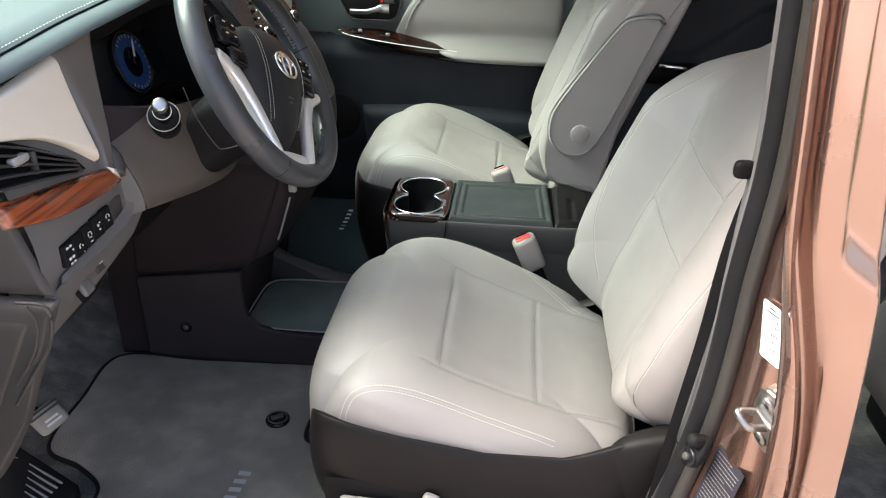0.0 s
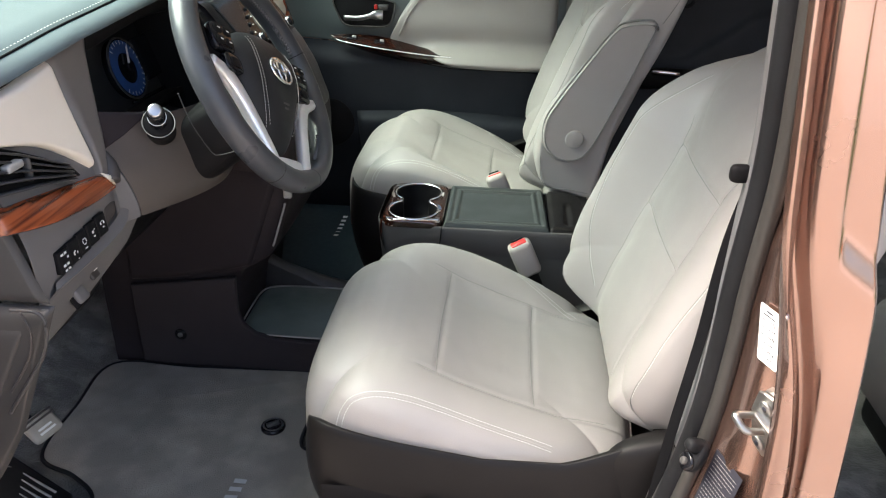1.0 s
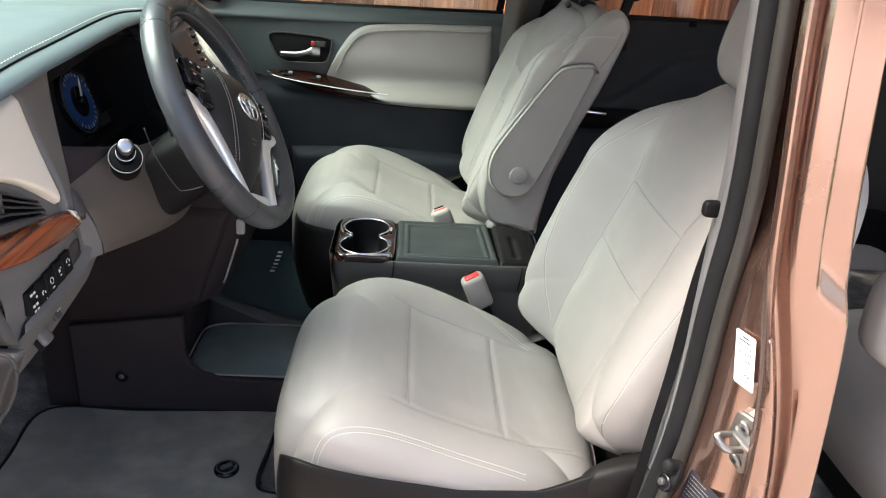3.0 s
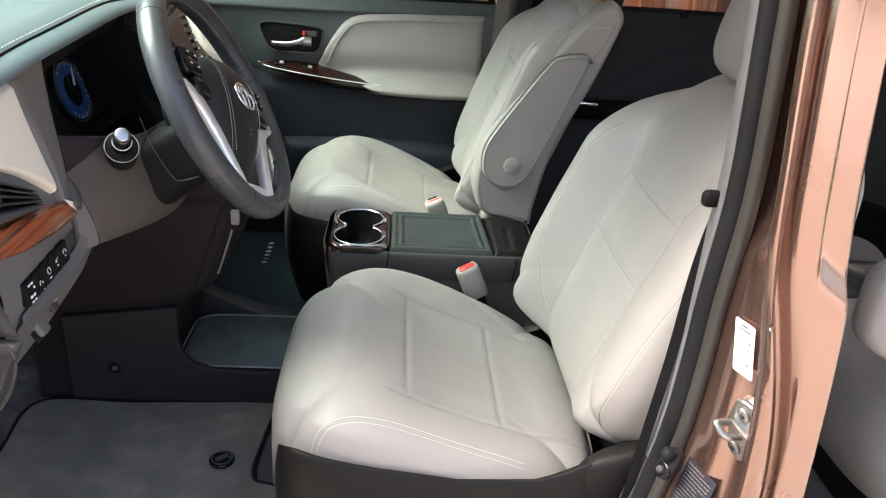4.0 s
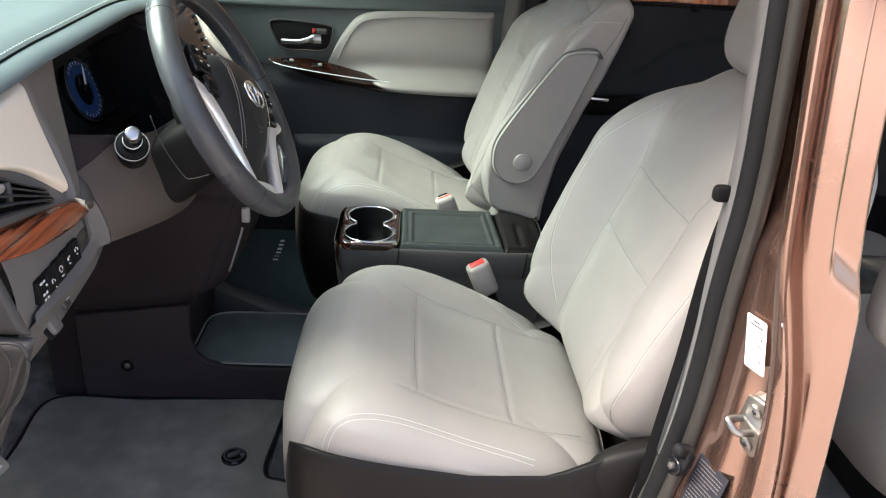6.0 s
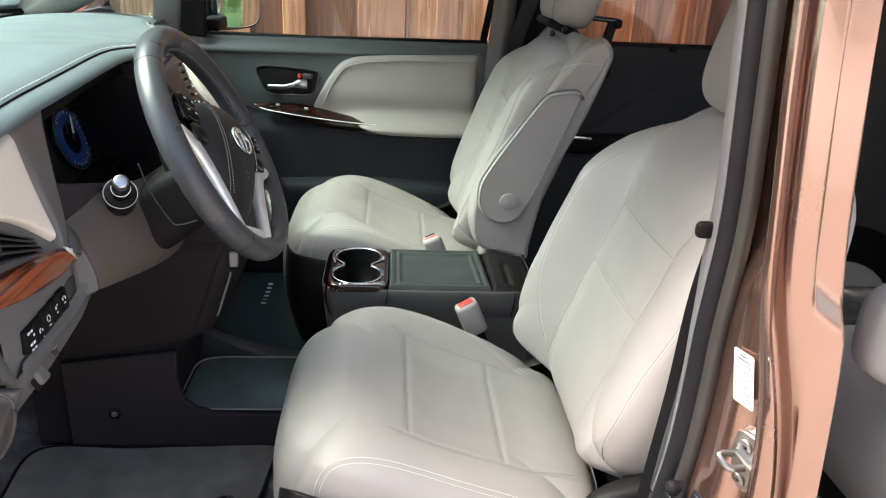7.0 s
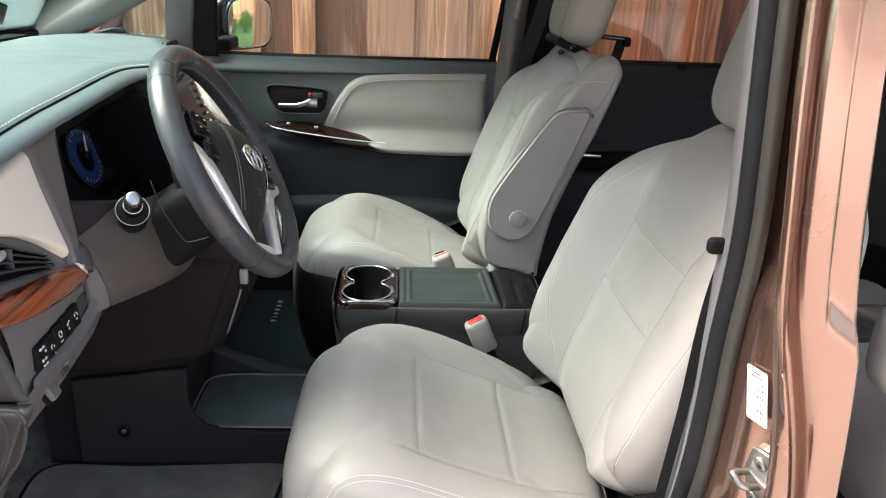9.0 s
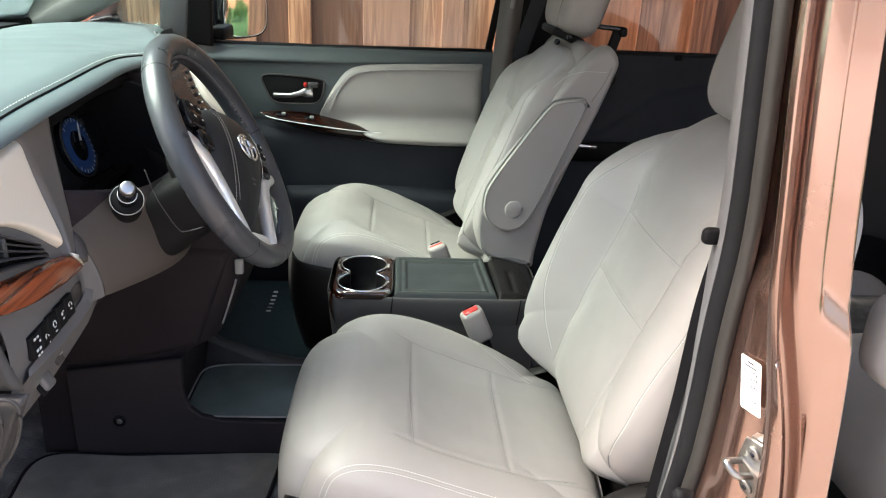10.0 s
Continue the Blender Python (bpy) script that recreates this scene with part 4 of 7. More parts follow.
for k in range(5):
    y = -0.746 + 0.0245 * k
    z = 1.012 + 0.0016 * k
    sw = part("switch_button", box((0.009, 0.0236, 0.030), Matrix.Translation(on_fascia(y, z, 0.002)) @ pose(0, 0, 0, 0, -6, 0), 0.0014), BLACK, dash, "black push switch")
    put = lambda a, b, h, y=y, z=z: (fascia_x(y, z) + 0.0069 + h - 0.105 * b, y + a * 0.75, z + b * 0.8)
    marks = [[(-0.004, 0.012, 0.009, 0.006), (0.006, 0.012, 0.008, 0.006), (-0.005, -0.006, 0.008, 0.007), (0.005, -0.006, 0.008, 0.007), (-0.005, -0.014, 0.008, 0.005), (0.005, -0.014, 0.008, 0.005), (0.010, 0.004, 0.005, 0.006)],
             [(-0.004, -0.002, 0.003, 0.010), (-0.001, 0.001, 0.004, 0.003), (0.005, -0.003, 0.003, 0.006), (0.004, -0.014, 0.003, 0.003)],
             [(0, 0.006, 0.010, 0.002), (0, -0.003, 0.010, 0.002), (-0.005, 0.002, 0.002, 0.010), (0.005, 0.002, 0.002, 0.010), (0, -0.010, 0.010, 0.003)],
             [(-0.002, 0.003, 0.006, 0.008), (0.004, 0.006, 0.005, 0.003), (0.0, -0.005, 0.006, 0.004)], [(-0.005, 0.004, 0.003, 0.009), (0.0, 0.007, 0.006, 0.002), (0.005, 0.003, 0.003, 0.009), (0.0, -0.004, 0.007, 0.003)]][k]
    part("symbol", bars([(a, b, w * 0.8, h * 0.55) for a, b, w, h in marks], put), WHITE, sw, "white printed symbol", False)
rl_ = part("release_lever", box((0.016, 0.024, 0.026), Matrix.Translation(on_fascia(-0.703, 0.938, 0.001)) @ pose(0, 0, 0, 0, -30, 0), 0.005, 3), DASHLOW, dash, "grey release lever")
part("lever_slot", box((0.004, 0.034, 0.036), Matrix.Translation(on_fascia(-0.705, 0.940, -0.002)) @ pose(0, 0, 0, 0, -30, 0), 0.002), BLACK, rl_)
lb = part("small_switch", box((0.006, 0.018, 0.022), Matrix.Translation(on_fascia(-0.664, 0.952, -0.0025)) @ pose(0, 0, 0, 0, -30, 0), 0.002), KICK, dash)
part("symbol", bars([(0, 0.004, 0.009, 0.002), (0, -0.004, 0.007, 0.002)], lambda a, b, h: (fascia_x(-0.664, 0.952) + 0.0017 + h + 0.5 * b, -0.664 + a, 0.952 + b)), WHITE, lb, "", False)
# end cap and kick panel at the door opening


def cap_place(a, b, h):
    return (a, -0.80 - h, b)


part("end_cap", patch([(-0.10, 1.235), (0.0, 1.235), (0.024, 1.235)], [(-0.10, 0.98), (0.02, 0.98), (0.098, 0.98)], cap_place, 0.012, 30, 30, 0.08), CHAR, dash, "dark end cap of the dashboard")
part("kick_panel", patch([(-0.14, 0.975), (0.02, 0.976), (0.104, 0.977)], [(-0.16, 0.60), (-0.06, 0.66), (0.020, 0.780)], cap_place, 0.016, 34, 34, 0.10), KICKLOW, dash, "taupe plastic kick panel")
part("kick_inner", patch([(-0.14, 0.955), (0.0, 0.955), (0.072, 0.955)], [(-0.16, 0.62), (-0.09, 0.68), (-0.045, 0.74)], lambda a, b, h: cap_place(a, b, h + 0.010), 0.010, 30, 30, 0.16), KICKLOW, dash)
part("kick_rim", tube([cap_place(q.x, q.y, 0.017) for q in smooth_path([(0.058, 0.979, 0), (0.092, 0.978, 0), (0.099, 0.955, 0), (0.086, 0.915, 0), (0.062, 0.880, 0), (0.020, 0.820, 0)], 40)], 0.0022, 8), CHAR, dash, "charcoal rim along the kick panel edge")
part("kick_arc", tube([cap_place(q.x, q.y, 0.018) for q in smooth_path([(0.071, 0.976, 0), (0.078, 0.947, 0), (0.064, 0.905, 0), (0.030, 0.855, 0)], 30)], 0.0016, 8), KICK, dash)
part("dash_end_body", box((0.16, 0.02, 0.27), Matrix.Translation((-0.06, -0.788, 1.10)), 0.004), CHAR, dash)

# instrument binnacle
GX = -0.014
for gy, gz, gr in ((-0.310, 1.150, 0.052), (-0.150, 1.150, 0.050)):
    gm = Matrix.Translation((GX, gy, gz)) @ pose(0, 0, 0, 0, 72, 0)
    g = part("gauge", disc(gr, 0.012, gm, 48, 0.002), GLOSS, dash, "round gauge in a dark ring")
    lit = BLUE if gy < -0.3 else GLOSS
    part("dial_face", sheet(40, 4, lambda u, v: gm @ Vector(((0.026 + (gr - 0.030) * v) * math.cos(u * 2 * math.pi), (0.026 + (gr - 0.030) * v) * math.sin(u * 2 * math.pi), 0.0072)), close_u=True), lit, g, "dial ring")
    part("gauge_ring", tube([gm @ Vector((gr * math.cos(t), gr * math.sin(t), 0.007)) for t in np.linspace(0, 2 * math.pi, 48, endpoint=False)], 0.0016, 6, True), CHAR, g)
    ticks = []
    for k in range(21):
        t = math.radians(-40 + 260 * k / 20)
        ticks.append(box((0.007 if k % 2 == 0 else 0.004, 0.0011, 0.0006), gm @ pose(0, 0, 0, 0, 0, math.degrees(t)) @ Matrix.Translation((gr - 0.008, 0, 0.0078)), 0))
    tagged(part("scale_marks", join(*ticks), WHITE, g, "", False), kind="stuff")
    part("needle", plate([(-0.006, -0.0022), (gr - 0.014, -0.0010), (gr - 0.014, 0.0010), (-0.006, 0.0022)], lambda a, b, h: gm @ pose(0, 0, 0, 0, 0, 150) @ Vector((a, b, h + 0.010)), 0.002), WHITE, g, "white needle", False)
    part("needle_hub", disc(0.008, 0.008, gm @ Matrix.Translation((0, 0, 0.010)), 20, 0.002), GLOSS, g)
part("binnacle_floor", box((0.09, 0.40, 0.01), Matrix.Translation((-0.005, -0.31, 1.083)) @ pose(0, 0, 0, 0, -12, 0), 0.003), BLACK, dash)
part("binnacle_back", box((0.01, 0.42, 0.20), Matrix.Translation((GX - 0.012, -0.31, 1.155)) @ pose(0, 0, 0, 0, -18, 0), 0.003), AIRBAG, dash)
part("binnacle_hood", patch([(-0.50, 1.244), (-0.30, 1.262), (-0.11, 1.246)], [(-0.50, 1.215), (-0.30, 1.236), (-0.11, 1.218)], lambda a, b, h: (0.030 - 0.3 * (1.24 - b) + h, a, b), 0.010, 30, 12, 0.3), BLACK, dash, "black binnacle hood edge")
part("lens_frame", tube([(0.004, q.x, q.y) for q in smooth_path([(-0.30, 1.232, 0), (-0.19, 1.236, 0), (-0.078, 1.215, 0), (-0.070, 1.16, 0), (-0.092, 1.105, 0), (-0.20, 1.094, 0), (-0.33, 1.098, 0)], 60)], 0.0032, 8), GLOSS, dash, "gloss black frame of the instrument lens")
# Black panel added to paint the shade between binnacle and stack.
part("binnacle_shade_panel", plate([(-0.12, 1.03), (0.20, 1.03), (0.178, 1.09), (0.150, 1.14), (0.085, 1.23), (0.03, 1.25), (-0.12, 1.25)], lambda a, b, h: (a, -0.186 - h, b), 0.020, 0.003), BLACK, dash, "added black panel standing in for shade beside the binnacle", False)
mfd = part("info_display", box((0.008, 0.060, 0.075), Matrix.Translation((GX + 0.004, -0.236, 1.155)) @ pose(0, 0, 0, 0, -18, 0), 0.002), DARKGLASS, dash)

# centre stack
stack = thing("centre_stack", (0.05, 0.0, 0.47), "dark centre stack with screen, wood ring and cream sides", "dashboard panel")
STACK = [(0.46, 0.060), (0.60, 0.085), (0.695, 0.10), (0.712, 0.118), (0.728, 0.162), (0.77, 0.186), (0.865, 0.217), (0.92, 0.226), (1.0, 0.226), (1.08, 0.196), (1.16, 0.145), (1.245, 0.075), (1.262, 0.03)]


def stack_x(z):
    return (at1(STACK, z - 0.01) + at1(STACK, z) + at1(STACK, z + 0.01)) / 3


def stack_ring(u, v):
    z = 0.455 + 0.80 * u
    xf = stack_x(z)
    ring = [(-0.20, -0.203), (xf - 0.09, -0.203), (xf - 0.03, -0.201), (xf - 0.008, -0.193), (xf, -0.175), (xf + 0.004, -0.05), (xf + 0.004, 0.05), (xf, 0.175), (xf - 0.008, 0.193), (xf - 0.03, 0.201), (-0.20, 0.203)]
    x, y = ring[round(v * 10)]
    if z > 0.93:
        y *= 1 - 0.12 * sstep(0.93, 1.05, z)
    return (x, y, z)


part("stack_body", sheet(110, 11, stack_ring), STACKUP, stack, "black lower centre stack")
part("upper_side_panel", patch([(-0.12, 0.94), (0.04, 0.94), (0.206, 0.928)], [(-0.135, 0.672), (0.0, 0.690), (0.132, 0.724)], lambda a, b, h: (a, -0.2035 - h, b), 0.012, 30, 24, 0.05), STACKUP, stack)
part("tunnel_side", plate([(-0.13, 0.455), (0.44, 0.455), (0.44, 0.551), (0.24, 0.553), (0.17, 0.556), (0.13, 0.566), (0.108, 0.586), (0.098, 0.62), (0.098, 0.66), (0.100, 0.70), (-0.13, 0.668)], lambda a, b, h: (a, -0.2065 - h, b), 0.0125, 0.004), TUNNEL, stack, "black side of the tunnel sweeping back", False)
scr = Matrix.Translation((-0.035, -0.2195, 0.553)) @ pose(0, 0, 0, 90)
sc = part("screw_cup", disc(0.013, 0.004, scr, 28, 0.0015), GLOSS, stack, "screw in a shallow cup")
part("screw", disc(0.006, 0.008, scr, 16, 0.0015), ZINC, sc)
part("edge_strip", tube([(stack_x(z) - 0.004, -0.197, z) for z in np.linspace(0.770, 0.866, 16)], 0.0022, 8), GREYP, stack, "silver edge strip")
part("edge_clip", box((0.016, 0.012, 0.030), Matrix.Translation((stack_x(0.895) - 0.002, -0.196, 0.893)), 0.003), GREYP, stack)


def on_stack(y, z, h):
    return (stack_x(z) + 0.006 + h, y, z)


part("screen_bezel", patch([(-0.178, 1.248), (0.135, 1.248)], [(-0.178, 1.150), (0.135, 1.150)], on_stack, 0.010, 30, 16, 0.1), GLOSS, stack, "gloss black touch screen surround")
part("screen", patch([(-0.165, 1.243), (-0.025, 1.243)], [(-0.165, 1.163), (-0.115, 1.163)], lambda a, b, h: on_stack(a, b, h + 0.0085), 0.003, 20, 12, 0.05), DARKGLASS, stack, "dark touch screen")
for k in range(6):
    by, bz = -0.004 - 0.0185 * k, 1.236 - 0.0115 * k
    bt = part("screen_button", box((0.005, 0.016, 0.0075), Matrix.Translation(on_stack(by, bz, 0.010)) @ pose(0, 0, 0, 0, -28, 0), 0.002), GLOSS, stack)
    part("symbol", bars([(0, 0, 0.008, 0.002)], lambda a, b, h, by=by, bz=bz: Vector(on_stack(by + a, bz + b, 0.0145 + h))), WHITE, bt, "", False)
part("cream_side", patch([(0.018, 1.240), (-0.045, 1.188), (-0.012, 1.112)], [(0.080, 1.240), (0.035, 1.175), (0.045, 1.105)], lambda a, b, h: on_stack(a, b, h + 0.006), 0.014, 24, 12, 0.25), BEIGE, stack, "cream side moulding")
for ky in (-0.085, 0.10):
    part("knob", disc(0.010, 0.018, Matrix.Translation(on_stack(ky, 1.166, 0.014)) @ pose(0, 0, 0, 0, 62, 0), 28, 0.003), GLOSS, stack, "black knob with a chrome rim")
    part("knob_rim", disc(0.0112, 0.004, Matrix.Translation(on_stack(ky, 1.166, 0.014)) @ pose(0, 0, 0, 0, 62, 0), 28, 0.001), CHROME, stack)
part("climate_panel", patch([(-0.15, 1.145), (0.15, 1.145)], [(-0.13, 0.985), (0.13, 0.985)], on_stack, 0.008, 30, 16, 0.12), CHAR, stack, "charcoal climate panel")
stb = Matrix.Translation(on_stack(-0.040, 1.130, 0.012)) @ pose(0, 0, 0, 0, 68, 0)
st = part("start_button", plate([(0.020 * math.copysign(abs(math.cos(t)) ** 0.6, math.cos(t)), 0.017 * math.copysign(abs(math.sin(t)) ** 0.6, math.sin(t))) for t in np.linspace(0, 2 * math.pi, 36, endpoint=False)], lambda a, b, h: stb @ Vector((a, b, h)), 0.007, 0.002), WOODDARK, stack, "dark wine push button with chrome rim")
part("button_rim", tube([stb @ Vector((0.0205 * math.copysign(abs(math.cos(t)) ** 0.6, math.cos(t)), 0.0175 * math.copysign(abs(math.sin(t)) ** 0.6, math.sin(t)), 0.004)) for t in np.linspace(0, 2 * math.pi, 36, endpoint=False)], 0.0016, 6, True), CHROME, st)
part("symbol", bars([(0, 0, 0.012, 0.008)], lambda a, b, h: stb @ Vector((a, b, h + 0.007))), WHITE, st, "", False)
# cream and wood trim at the far end of the dashboard
part("cream_panel", box((0.10, 0.13, 0.085), Matrix.Translation((-0.045, 0.555, 1.108)) @ pose(0, 0, 0, 12, -15, 0), 0.02, 4), BEIGE, dash, "cream padded panel by the passenger door")
part("wood_trim", box((0.10, 0.045, 0.085), Matrix.Translation((-0.046, 0.652, 1.078)) @ pose(0, 0, 0, 12, -15, 0), 0.015, 4), WOODTRIM, dash)
part("glove_box", patch([(0.22, 1.06), (0.72, 1.06)], [(0.22, 0.84), (0.72, 0.84)], on_fascia, 0.014, 30, 20, 0.08), TAUPE, dash, "taupe glove box lid")

# ---------- steering column and wheel ----------
WC, WA = Vector((0.252, -0.394, 1.169)), math.radians(26.7)
WN, WU = Vector((math.cos(WA), 0, math.sin(WA))), Vector((0, 1, 0))
WV = Vector((-math.sin(WA), 0, math.cos(WA)))


TURNED = math.radians(30)


def on_wheel(a, b, h):
    """The wheel stands turned to the right."""
    p, q = a * math.cos(TURNED) + b * math.sin(TURNED), b * math.cos(TURNED) - a * math.sin(TURNED)
    return WC + WU * p + WV * q + WN * h


col = thing("steering_column", (0.05, -0.394, 1.05), "taupe steering column shroud with a stalk", "steering column")


def shroud(u, v):
    t = 2 * math.pi * v
    w, hh = 0.088 - 0.012 * u, 0.078 - 0.006 * u
    d = -0.20 + 0.155 * u
    yy = math.copysign(abs(math.cos(t)) ** 0.6, math.cos(t)) * w
    zz = math.copysign(abs(math.sin(t)) ** 0.6, math.sin(t)) * hh * (0.5 if math.sin(t) > 0 else 1)
    return WC + WN * d + WU * yy + WV * (zz - 0.022 - 0.02 * (1 - u))


part("column_shroud", sheet(16, 40, shroud, close_v=True, cap=True), BLACK, col, "black upper column shroud")


part("shroud_piping", tube(smooth_path([(0.152, -0.478, 1.160), (0.162, -0.480, 1.130), (0.172, -0.4805, 1.106), (0.194, -0.480, 1.070), (0.206, -0.478, 1.066), (0.230, -0.474, 1.072)], 40), 0.0008, 6), CHAR, col, "fine line along the shroud joint")
JOINT = [(0.94, -0.548), (0.99, -0.556), (1.045, -0.566), (1.106, -0.580), (1.13, -0.583)]


def knee_x(y, z):
    k = math.cos(max(-1, min(1, (y + 0.39) / 0.20)) * math.pi / 2) ** 1.2
    return soft1(FASCIA, z) + 0.003 + 0.095 * k * sstep(0.88, 1.02, z) - 0.01 * (1 - k) * sstep(1.06, 1.12, z)


def knee_sheet(side):
    def fn(u, v):
        z = 0.992 + 0.138 * v
        j = soft1(JOINT, z)
        y = (-0.60 + (j - 0.0004 + 0.60) * u) if side < 0 else (j + 0.0004 + (-0.18 - j) * u)
        e = min(1, (1 - u) * (0.60 + j) / 0.004) if side < 0 else min(1, u * (-0.18 - j) / 0.004)
        return (knee_x(y, z) - 0.002 * (1 - e) ** 2, y, z)
    return sheet(70, 40, fn)


part("knee_cover", knee_sheet(1), TAUPE, col, "smooth brown taupe knee cover under the column")
part("knee_flank", knee_sheet(-1), DASHLOW, col, "cool grey moulding beside the knee cover")
# Dark patch laid over the dash, outlined to fit the camera's view.
part("binnacle_dark_patch", patch([(-0.603, 1.168), (-0.555, 1.150), (-0.500, 1.136)], [(-0.606, 1.090), (-0.585, 1.096), (-0.548, 1.112)],
                             lambda a, b, h: (max(soft1(FASCIA, b), knee_x(a, b)) + h, a, b), 0.004, 30, 20, 0.1), STACKUP, col, "dark patch over the dashboard below the instrument binnacle")
sk0, sk1 = Vector((0.120, -0.481, 1.093)), Vector((0.166, -0.590, 1.173))
sd = (sk1 - sk0).normalized()


def along(d):
    return Matrix.Translation(sk0 + sd * d) @ sd.to_track_quat("Z", "Y").to_matrix().to_4x4()


part("stalk_boot", disc(0.0215, 0.05, along(0.045), 32, 0.004), BLACK, col, "black stalk boot")
part("boot_ring", tube([along(0.068) @ Vector((0.0225 * math.cos(t), 0.0225 * math.sin(t), 0)) for t in np.linspace(0, 2 * math.pi, 36, endpoint=False)], 0.0008, 6, True), GREYP, col)
part("stalk", disc(0.0122, 0.05, along(0.09), 32, 0.003), GLOSS, col, "gloss black stalk")
part("stalk_tip", disc(0.0102, 0.014, along(0.117), 32, 0.003), HANDLE, col, "satin silver stalk tip")
part("stalk_ring", tube([along(0.092) @ Vector((0.0126 * math.cos(t), 0.0126 * math.sin(t), 0)) for t in np.linspace(0, 2 * math.pi, 36, endpoint=False)], 0.0006, 6, True), SATIN, col)

wheel = thing("steering_wheel", WC, "black leather steering wheel with silver spokes", "steering wheel")


def rim(u, v):
    t, p = 2 * math.pi * u, 2 * math.pi * v
    r = 0.0178
    R = 0.1785 + r * math.cos(p)
    return on_wheel(R * math.sin(t), R * math.cos(t), 1.12 * r * math.sin(p))


part("rim", sheet(128, 20, rim, True, True), STEERL, wheel, "black leather wheel rim")
for t in (162, -162, 63, -63):
    tt = math.radians(t)
    part("rim_seam", tube([on_wheel((0.1785 + 0.0169 * math.cos(p)) * math.sin(tt), (0.1785 + 0.0169 * math.cos(p)) * math.cos(tt), 0.0190 * math.sin(p)) for p in np.linspace(0, 2 * math.pi, 24, endpoint=False)], 0.0012, 6, True, up=(0.3, 0.5, 0.8)), BLACK, wheel)
inn = 0.1785 - 0.0176
ang = np.radians(np.linspace(-60, 60, 120))
part("rim_lacing", dashes([on_wheel(inn * math.sin(t), inn * math.cos(t), 0.004) for t in ang], [-(WU * math.sin(t) + WV * math.cos(t)) for t in ang], 0.0016, 0.0038, 0.007, 0.0006), LACE, wheel, "dark laced stitching inside the rim")
ang2 = np.radians(np.linspace(118, 145, 30))
for sgn in (1, -1):
    part("rim_lacing", dashes([on_wheel(sgn * inn * math.sin(t), inn * math.cos(t), 0.004) for t in ang2], [-(WU * sgn * math.sin(t) + WV * math.cos(t)) for t in ang2], 0.0016, 0.0038, 0.007, 0.0006), LACE, wheel)


def hub(u, v):
    t = 2 * math.pi * u
    a = math.copysign(abs(math.sin(t)) ** 0.8, math.sin(t))
    b = math.copysign(abs(math.cos(t)) ** 0.8, math.cos(t))
    w = 0.093 - 0.033 * sstep(0.2, -1, b)
    h = 0.046 * max(0, 1 - v ** 3.5) ** 0.5
    bb = b * (0.066 if b > 0 else 0.135) * v
    return on_wheel(a * w * v, bb, -0.010 + h - 0.02 * sstep(0, -0.14, bb))


def wheel_dir(a, b):
    return (on_wheel(a, b, 0) - on_wheel(0, 0, 0))


XU, XV = wheel_dir(1, 0), wheel_dir(0, 1)
part("airbag_cover", sheet(80, 24, hub, True), AIRBAG, wheel, "black airbag cover")
part("hub_body", tube([on_wheel(0, -0.01, -0.075), on_wheel(0, -0.01, -0.04), on_wheel(0, -0.01, -0.012)], lambda t: 0.055 + 0.03 * t, 24), BLACK, wheel)


def hub_h(a, b):
    w = 0.093 - 0.033 * sstep(0.2, -1, b / 0.135)
    v = min(0.98, ((abs(a) / w) ** 2.5 + (abs(b) / (0.066 if b > 0 else 0.135)) ** 2.5) ** 0.4)
    return -0.010 + 0.046 * (1 - v ** 3.5) ** 0.5 - 0.02 * sstep(0, -0.14, b)


